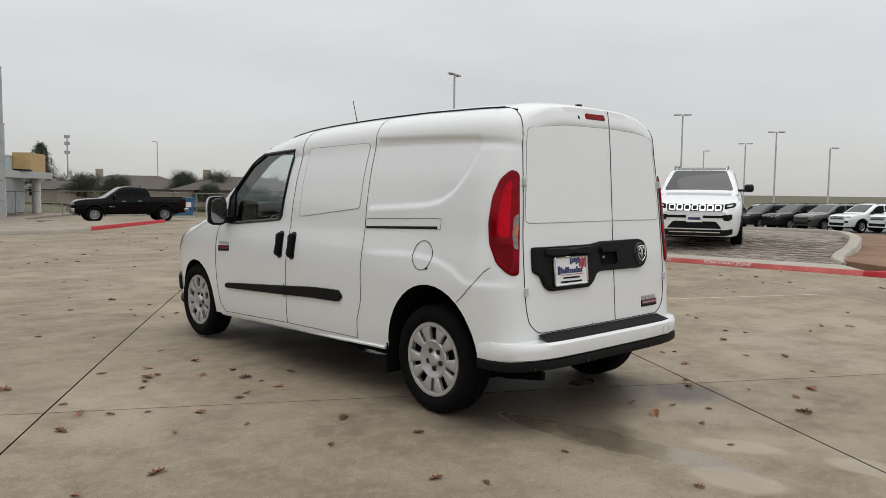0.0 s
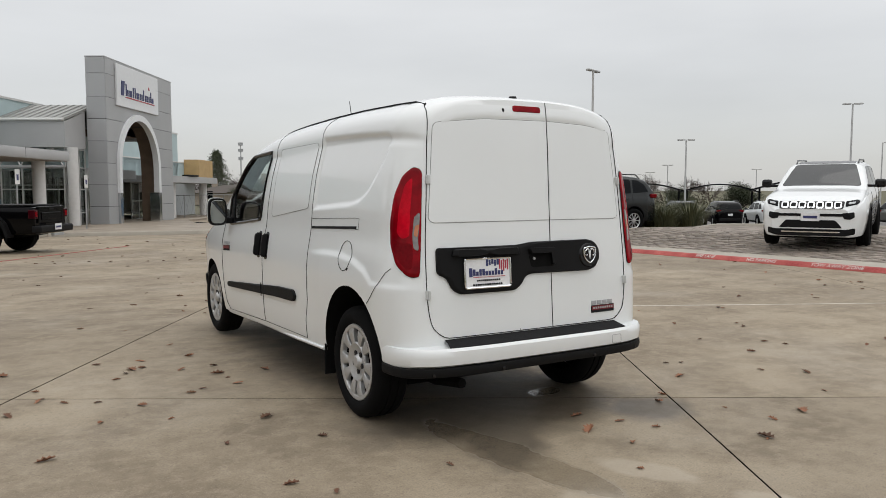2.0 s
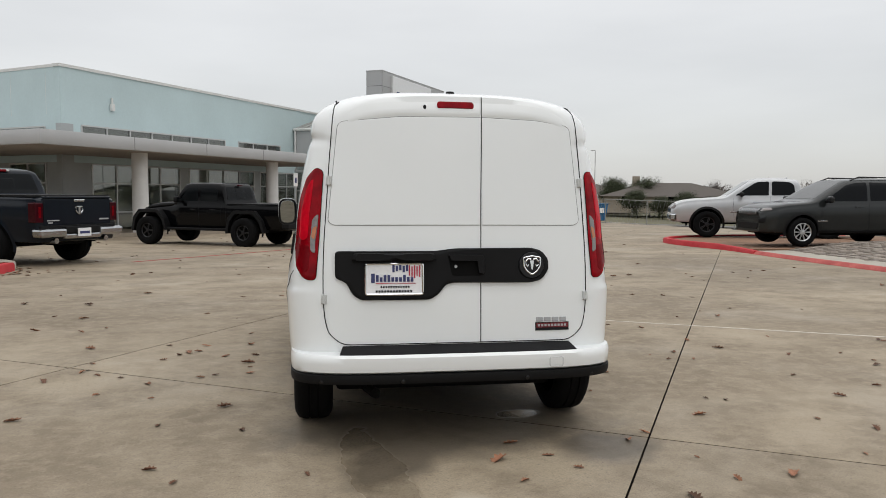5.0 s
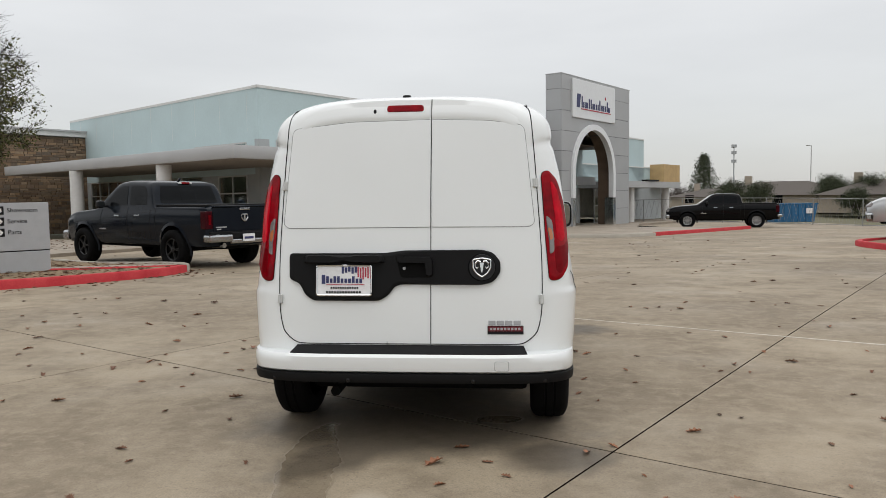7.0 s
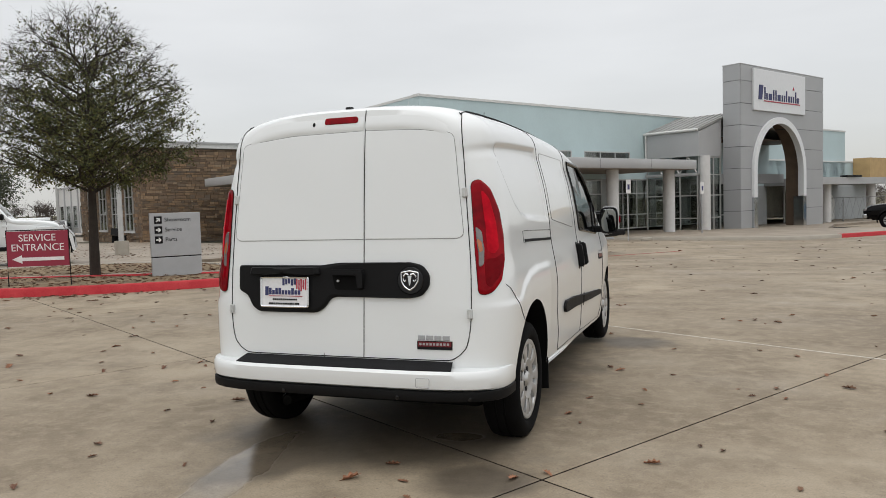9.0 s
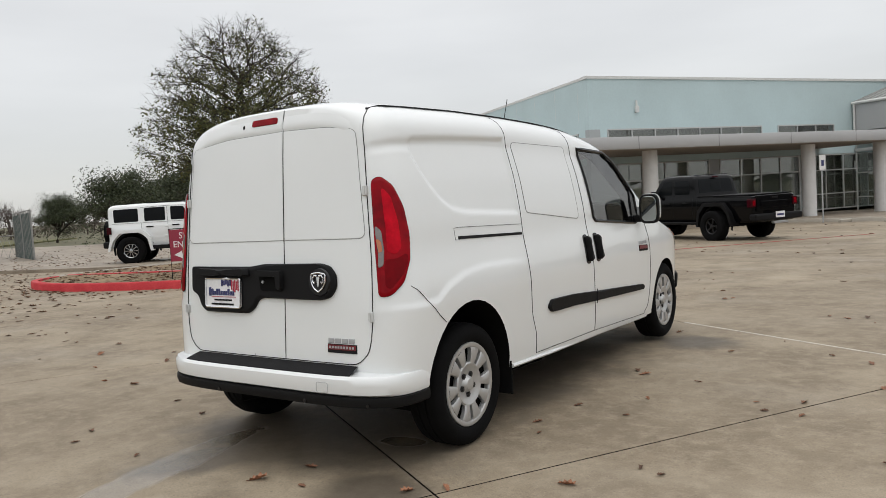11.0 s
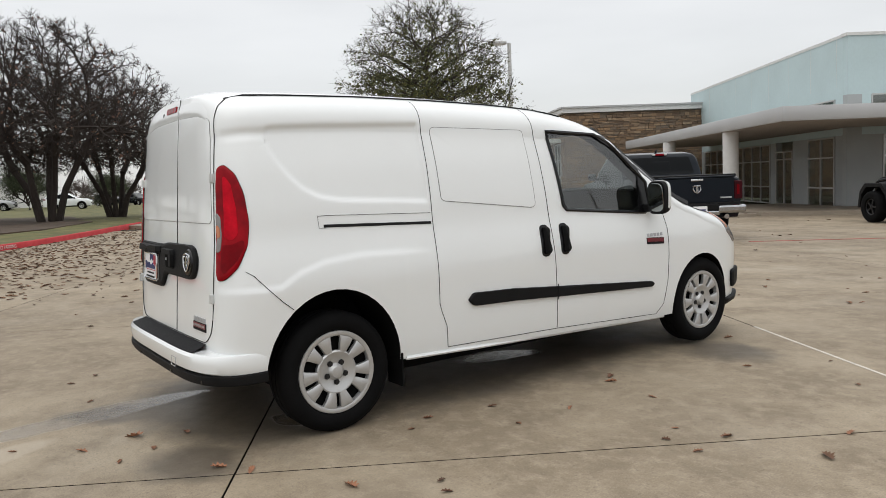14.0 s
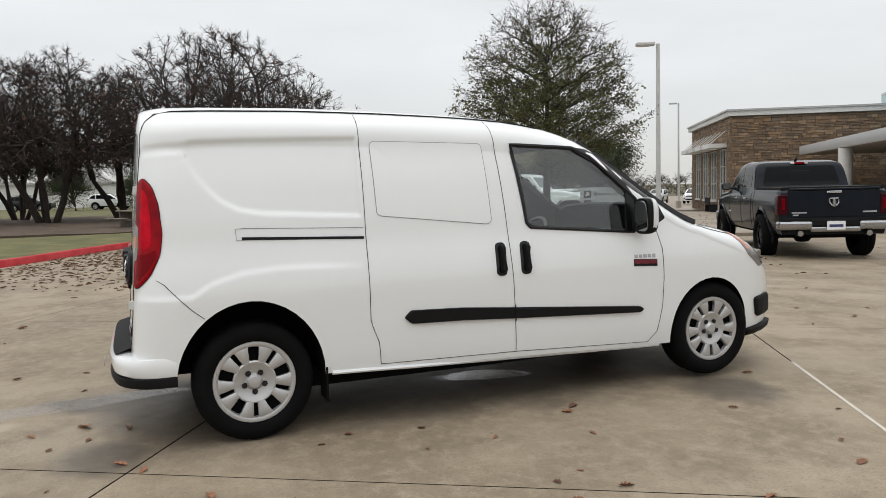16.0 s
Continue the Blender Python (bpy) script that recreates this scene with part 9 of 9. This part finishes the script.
def blend(fac, a, b, mode="MIX"):
    nd = ns.nodes.new("ShaderNodeMix")
    nd.data_type, nd.blend_type = "RGBA", mode
    for key, v in (("Factor", fac), ("A", a), ("B", b)):
        if isinstance(v, tuple):
            nd.inputs[key].default_value = (*v, 1)
        elif isinstance(v, (int, float)):
            nd.inputs[key].default_value = v
        else:
            LK(v, nd.inputs[key])
    return nd.outputs["Result"]


big, mid, fine, grit = noise_node(0.35, 5), noise_node(1.7, 6, 0.62), noise_node(9.0, 6, 0.65), noise_node(120.0, 3)
speck, pore = noise_node(46.0, 4, 0.7), noise_node(210.0, 2)
colour = blend(ranged(big, 0.35, 0.65, 0, 1), (0.198, 0.154, 0.102), (0.350, 0.288, 0.203))
colour = blend(ranged(mid, 0.44, 0.62, 0, 0.75), colour, (0.172, 0.134, 0.090))
colour = blend(ranged(fine, 0.46, 0.68, 0, 0.6), colour, (0.365, 0.303, 0.220))
colour = blend(ranged(grit, 0.35, 0.7, 0, 0.45), colour, (0.13, 0.103, 0.075))
colour = blend(ranged(speck, 0.56, 0.70, 0, 0.55), colour, (0.105, 0.083, 0.060))
colour = blend(ranged(pore, 0.62, 0.74, 0, 0.5), colour, (0.44, 0.38, 0.29))
# worn wheel tracks across the slabs, along the lane's direction
trk = ns.nodes.new("ShaderNodeMapping")
trk.inputs["Rotation"].default_value, trk.inputs["Scale"].default_value = (0, 0, radians(-B_YAW)), (0.10, 1.0, 1.0)
LK(pos, trk.inputs["Vector"])
streak = noise_node(1.3, 4, 0.6, trk.outputs[0])
colour = blend(ranged(streak, 0.52, 0.72, 0, 0.32), colour, (0.38, 0.325, 0.245))
inf = ns.nodes.new("ShaderNodeObjectInfo")
tone = ranged(inf.outputs["Random"], 0, 1, 0.93, 1.07)
sc = ns.nodes.new("ShaderNodeVectorMath")
sc.operation = "SCALE"
LK(colour, sc.inputs[0])
LK(tone, sc.inputs["Scale"])
colour = sc.outputs[0]


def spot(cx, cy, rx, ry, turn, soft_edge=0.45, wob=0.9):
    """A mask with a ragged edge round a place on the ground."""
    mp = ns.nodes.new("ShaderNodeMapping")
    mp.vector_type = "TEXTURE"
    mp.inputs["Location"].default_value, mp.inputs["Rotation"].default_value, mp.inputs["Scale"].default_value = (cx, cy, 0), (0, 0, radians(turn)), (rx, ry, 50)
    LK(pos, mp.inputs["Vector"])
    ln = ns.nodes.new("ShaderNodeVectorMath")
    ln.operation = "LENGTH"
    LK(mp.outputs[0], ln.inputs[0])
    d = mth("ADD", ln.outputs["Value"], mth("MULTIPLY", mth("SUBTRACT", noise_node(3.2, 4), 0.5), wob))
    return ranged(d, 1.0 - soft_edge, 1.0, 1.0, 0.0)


# Damp stains; the third spot also paints the van's shade onto the concrete.
DAMP_SHADE = [(-0.36, -0.80, 0.26, 0.52, -22), (-0.05, -0.30, 1.10, 0.62, 0), (0.0, 1.5, 1.08, 2.3, 0),  (0.75, -0.75, 0.35, 0.30, 10), (1.1, 3.0, 0.45, 0.35, 0)]
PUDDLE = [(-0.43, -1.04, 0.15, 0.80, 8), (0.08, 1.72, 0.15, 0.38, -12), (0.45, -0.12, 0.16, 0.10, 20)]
damp_shade = spot(*DAMP_SHADE[0])
for s_ in DAMP_SHADE[1:]:
    damp_shade = mth("MAXIMUM", damp_shade, spot(*s_))
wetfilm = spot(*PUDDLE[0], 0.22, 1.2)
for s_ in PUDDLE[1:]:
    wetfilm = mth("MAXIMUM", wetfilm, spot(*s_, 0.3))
damp_shade_all = mth("MULTIPLY", mth("MAXIMUM", damp_shade, mth("MULTIPLY", wetfilm, 0.3)), 0.70)
film_far = ranged(noise_node(0.5, 5, 0.6), 0.50, 0.68, 0.0, 1.0)
pale = spot(-0.03, -1.46, 0.12, 0.26, 25, 0.3, 1.3)
for s_ in ((-0.46, -1.68, 0.15, 0.25, 10), (0.16, -2.06, 0.13, 0.22, 0)):
    pale = mth("MAXIMUM", pale, spot(*s_, 0.3, 1.3))
colour = blend(mth("MULTIPLY", pale, 0.55), colour, (0.40, 0.345, 0.27))
# darkens the colour for damp and for the shade painted under the van
colour = blend(damp_shade_all, colour, (0.050, 0.041, 0.032))
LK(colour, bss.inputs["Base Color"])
rough = mth("SUBTRACT", ranged(mid, 0.3, 0.7, 0.66, 0.84), mth("MULTIPLY", film_far, 0.22))
rough = mth("SUBTRACT", rough, mth("MULTIPLY", damp_shade, 0.15))
rough = mth("MAXIMUM", mth("SUBTRACT", rough, mth("MULTIPLY", wetfilm, 0.62)), 0.06)
LK(rough, bss.inputs["Roughness"])
bss.inputs["Specular IOR Level"].default_value = 0.4
bmp = ns.nodes.new("ShaderNodeBump")
bmp.inputs["Strength"].default_value, bmp.inputs["Distance"].default_value = 0.22, 0.006
LK(mth("ADD", mth("MULTIPLY", grit, 0.5), fine), bmp.inputs["Height"])
LK(bmp.outputs[0], bss.inputs["Normal"])

SLAB_U, SLAB_V, U0, V0 = 3.80, 4.16, -0.03, 1.23
M_JOINT = mat("dark_joint_filler", (0.022, 0.019, 0.016), 0.9, 0, 0.5, 4.0, spec=0.05)


def inside_lot(u, v):
    p = B(u, v)
    return p.x < (12.0 if p.y < 22 else 27.0) and p.y > -16 and -26 < p.x and p.y < 62 and v > -24 and not (35 < u < 46 and v < -14) and not (u >= 46 and v < -19)


pavement = thing("lot_pavement", "tan concrete lot slabs with dark joints, damp stains and painted shade under the van", "pavement", Matrix.Identity(4), kind="structure")
part("joint_filler", drape([tuple(B(u, v).xy) for u, v in ((-18, -25), (66, -25), (66, 20), (-18, 20))], -0.019, 2.0, 0.03), M_JOINT, pavement)


def slab(i, j):
    g = 0.005
    u0, u1, v0, v1 = U0 + i * SLAB_U + g, U0 + (i + 1) * SLAB_U - g, V0 + j * SLAB_V + g, V0 + (j + 1) * SLAB_V - g
    n = 4
    b = 0.004
    us = [u0, u0 + b] + [u0 + (u1 - u0) * k / n for k in range(1, n)] + [u1 - b, u1]
    vs = [v0, v0 + b] + [v0 + (v1 - v0) * k / n for k in range(1, n)] + [v1 - b, v1]
    verts, faces = [], []
    for a, uu in enumerate(us):
        for c, vv in enumerate(vs):
            p = B(uu, vv)
            rim = a in (0, len(us) - 1) or c in (0, len(vs) - 1)
            verts.append((p.x, p.y, p.z - (0.002 if rim else 0.0)))
    m = len(vs)
    for a in range(len(us) - 1):
        for c in range(m - 1):
            faces.append((a * m + c, a * m + c + 1, (a + 1) * m + c + 1, (a + 1) * m + c))
    o = len(verts)
    edge = [a * m for a in range(len(us))] + [(len(us) - 1) * m + c for c in range(1, m)] + [a * m + m - 1 for a in range(len(us) - 2, -1, -1)] + [c for c in range(m - 2, 0, -1)]
    for e in edge:
        x, y, z = verts[e]
        verts.append((x, y, z - 0.02))
    k = len(edge)
    top = len(faces)
    for e in range(k):
        faces.append((edge[e], edge[(e + 1) % k], o + (e + 1) % k, o + e))
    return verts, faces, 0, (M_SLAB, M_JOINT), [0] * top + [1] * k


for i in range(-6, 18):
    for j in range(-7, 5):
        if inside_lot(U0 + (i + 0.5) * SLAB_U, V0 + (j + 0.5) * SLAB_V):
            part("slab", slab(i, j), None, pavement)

# pavers of the display island: the nearest as pieces, the rest joined
M_PAVER = mat("grey_brown_pavers", (0.235, 0.200, 0.168), 0.8, 0, 0.25, 3.0, 0.2, 40, random_piece=0.28)
M_PAVERI, npv, bpv = nodes_of("grey_brown_pavers_joined")
gp, rp = npv.nodes.new("ShaderNodeNewGeometry"), npv.nodes.new("ShaderNodeValToRGB")
rp.color_ramp.elements[0].color, rp.color_ramp.elements[1].color = (0.165, 0.140, 0.118, 1), (0.32, 0.275, 0.232, 1)
npv.links.new(gp.outputs["Random Per Island"], rp.inputs[0])
npv.links.new(rp.outputs[0], bpv.inputs["Base Color"])
bpv.inputs["Roughness"].default_value = 0.8
isle_poly = [(9.85, 1.6), (9.8, 3.0), (9.85, 5.0), (9.98, 7.6), (10.2, 10.0), (10.6, 12.3), (12.5, 12.6), (14.9, 11.95)] + [p for p in reversed(ISLE_KERB)]


def in_poly(x, y, poly):
    hit = False
    for (x0, y0), (x1, y1) in zip(poly, poly[1:] + poly[:1]):
        if (y0 > y) != (y1 > y) and x < (x1 - x0) * (y - y0) / (y1 - y0) + x0:
            hit = not hit
    return hit


isle = thing("paver_island", "grey-brown block pavers of the display island", "pavement", Matrix.Identity(4), kind="structure")
bed = drape(isle_poly, 0.0, 0.6)
for v_ in bed.verts:
    if v_.co.z > ground_z(v_.co.x, v_.co.y) - 0.1:
        v_.co.z = ground_z(v_.co.x, v_.co.y) + isle_lift(v_.co.x, v_.co.y) - 0.012
part("sand_bed", bed, mat("pale_sand_bed", (0.17, 0.145, 0.12), 0.95, 0, 0.25, 5), isle)
prnd = random.Random(2)
PV_V, PV_F = [], []
near_count = 0
paver_me = []
for k in range(3):
    l_, w_ = (0.29, 0.29, 0.19)[k], 0.185
    bmv = ([(sx * (l_ / 2 - (0.01 if z_ else 0)), sy * (w_ / 2 - (0.01 if z_ else 0)), -0.05 if not z_ else 0.0) for z_ in (0, 1) for sx, sy in ((-1, -1), (1, -1), (1, 1), (-1, 1))], [(4, 5, 6, 7), (0, 1, 5, 4), (1, 2, 6, 5), (2, 3, 7, 6), (3, 0, 4, 7)])
    paver_me.append(bmv)
shared = [mesh_of("paver", *p_, 0, (M_PAVER,)) for p_ in paver_me]
y = 1.6
row = 0
while y < 12.6:
    x = 9.8 + (row % 2) * 0.15
    while x < 18.2:
        k = prnd.choice((0, 1, 2))
        l_ = (0.30, 0.30, 0.20)[k]
        cx = x + l_ / 2
        x += l_
        if not in_poly(cx, y, isle_poly) or any((cx - a) ** 2 + (y - b) ** 2 < 0.06 for a, b in ISLE_KERB):
            continue
        z = ground_z(cx, y) + isle_lift(cx, y) + prnd.uniform(-0.003, 0.003)
        if cx < 11.6 and near_count < 300:
            near_count += 1
            part("paver", shared[k], None, isle, m=pose(cx, y, z))
        else:
            o = len(PV_V)
            PV_V += [(cx + a, y + b, z + c) for a, b, c in paver_me[k][0]]
            PV_F += [tuple(i + o for i in f) for f in paver_me[k][1]]
    y += 0.195
    row += 1
tagged(part("paver_field", (PV_V, PV_F, 0), M_PAVERI, isle), kind="stuff")

# ---- fallen leaves ----
M_DRYLEAF = leaf_mat("dry_brown_leaves", (0.07, 0.034, 0.018), (0.19, 0.095, 0.05), 0.8)
M_DRYLEAF_ONE = mat("dry_brown_leaf", (0.19, 0.085, 0.045), 0.8, 0, 0.35, 25, 0, 90, random_piece=0.5)


def leaf_shape(rnd, size):
    """One curled lobed leaf."""
    n = 22
    curl, twist = rnd.uniform(0.10, 0.42), rnd.uniform(-0.25, 0.25)
    v, f = [(0, 0, 0.003)], []
    for k in range(n):
        a = 2 * math.pi * k / n
        lobe = (0.56, 1.0)[k % 2] * rnd.uniform(0.85, 1.1)
        x, y = size * 1.05 * lobe ** 0.35 * math.cos(a), size * 0.50 * lobe * math.sin(a)
        v.append((x, y, 0.003 + size * curl * (abs(y) / size / 0.50) ** 1.5 + twist * 0.3 * max(0.0, x) * (1 if twist > 0 else -1) + 0.05 * size * rnd.random()))
        f.append((0, 1 + k, 1 + (k + 1) % n))
    stem = len(v)
    v += [(-size * 0.9, -0.0015, 0.004), (-size * 0.9, 0.0015, 0.004), (-size * 1.45, 0.006, 0.008)]
    return v, f + [(stem, stem + 1, stem + 2)]


lrnd = random.Random(77)
leaf_pairs = [leaf_shape(lrnd, 0.075 * (0.8 + 0.15 * k)) for k in range(5)]
leaf_me = [mesh_of("leaf", *p_, 0, (M_DRYLEAF_ONE,)) for p_ in leaf_pairs]
known = [(-0.77, -0.94), (-0.03, -1.45), (-1.44, 1.10), (-1.36, -0.96), (1.48, -1.27), (1.37, 0.78), (2.04, 1.15), (1.03, 0.87), (0.21, -1.16), (1.52, -0.31), (1.14, -0.99), (-1.13, -0.23)]
spots = list(known)
for _ in range(170):
    a, r = lrnd.uniform(0, 6.283), abs(lrnd.gauss(0, 4.2)) + 1.0
    x, y = 0.0 + r * math.cos(a), 1.0 + r * math.sin(a)
    if abs(x) < 0.9 and -0.5 < y < 3.9:
        continue
    if x < 8.8:
        spots.append((x, y))
for k, (x, y) in enumerate(spots):
    tagged(part("fallen_leaf", leaf_me[k % 5], None, None, m=pose(x, y, ground_z(x, y) + 0.002, lrnd.uniform(-12, 12), lrnd.uniform(-12, 12), lrnd.uniform(0, 360)) @ Matrix.Scale(lrnd.uniform(0.26, 0.60), 4)), "dry curled brown leaf on the concrete", "leaf", "fallen leaves")
lv, lf = [], []
for k in range(9200):
    raised = 0.0
    if k < 4200:          # drifts along the lane
        i = lrnd.uniform(0, 6.0)
        a_, b_ = Vector(LANE[int(i)]), Vector(LANE[int(i) + 1])
        c_ = a_.lerp(b_, i - int(i))
        off = abs(lrnd.gauss(0, 3.4)) + 0.15
        x, y = c_.x + off * 0.5 + lrnd.gauss(0, 0.6), c_.y + off * 0.86 + lrnd.gauss(0, 0.3)
        if in_poly(x, y, SIGN_ISLE):
            continue
    elif k < 4800:        # in the gutter of the sign island
        i = lrnd.randrange(len(SIGN_ISLE))
        x, y = SIGN_ISLE[i][0] + lrnd.gauss(0.15, 0.25), SIGN_ISLE[i][1] - abs(lrnd.gauss(0.1, 0.35)) - 0.1
    elif k < 5200:
        x, y = lrnd.uniform(-14, 9), lrnd.uniform(-3, 30)
    elif k < 7600:        # litter in the sign island's bed
        x, y = lrnd.uniform(-15, -6), lrnd.uniform(4.8, 12.2)
        if not in_poly(x, y, SIGN_ISLE):
            continue
        raised = 0.13
    else:                 # blown over the forecourt
        q = B(lrnd.uniform(-6, 13.2), -20.6 - abs(lrnd.gauss(0, 9)))
        x, y, raised = q.x, q.y, 0.105
        if in_poly(x, y, SIGN_ISLE):
            continue
    v_, f_ = leaf_pairs[k % 5]
    s_, a_ = lrnd.uniform(0.36, 0.72), lrnd.uniform(0, 6.283)
    c_, n_ = math.cos(a_), math.sin(a_)
    z = ground_z(x, y) + 0.003 + raised
    o = len(lv)
    lv += [(x + s_ * (p[0] * c_ - p[1] * n_), y + s_ * (p[0] * n_ + p[1] * c_), z + s_ * p[2]) for p in v_]
    lf += [tuple(i + o for i in f) for f in f_]
tagged(part("leaf_drift", (lv, lf, 0), M_DRYLEAF), "scattered drifts of dry brown leaves along the lane", "leaves", kind="stuff")
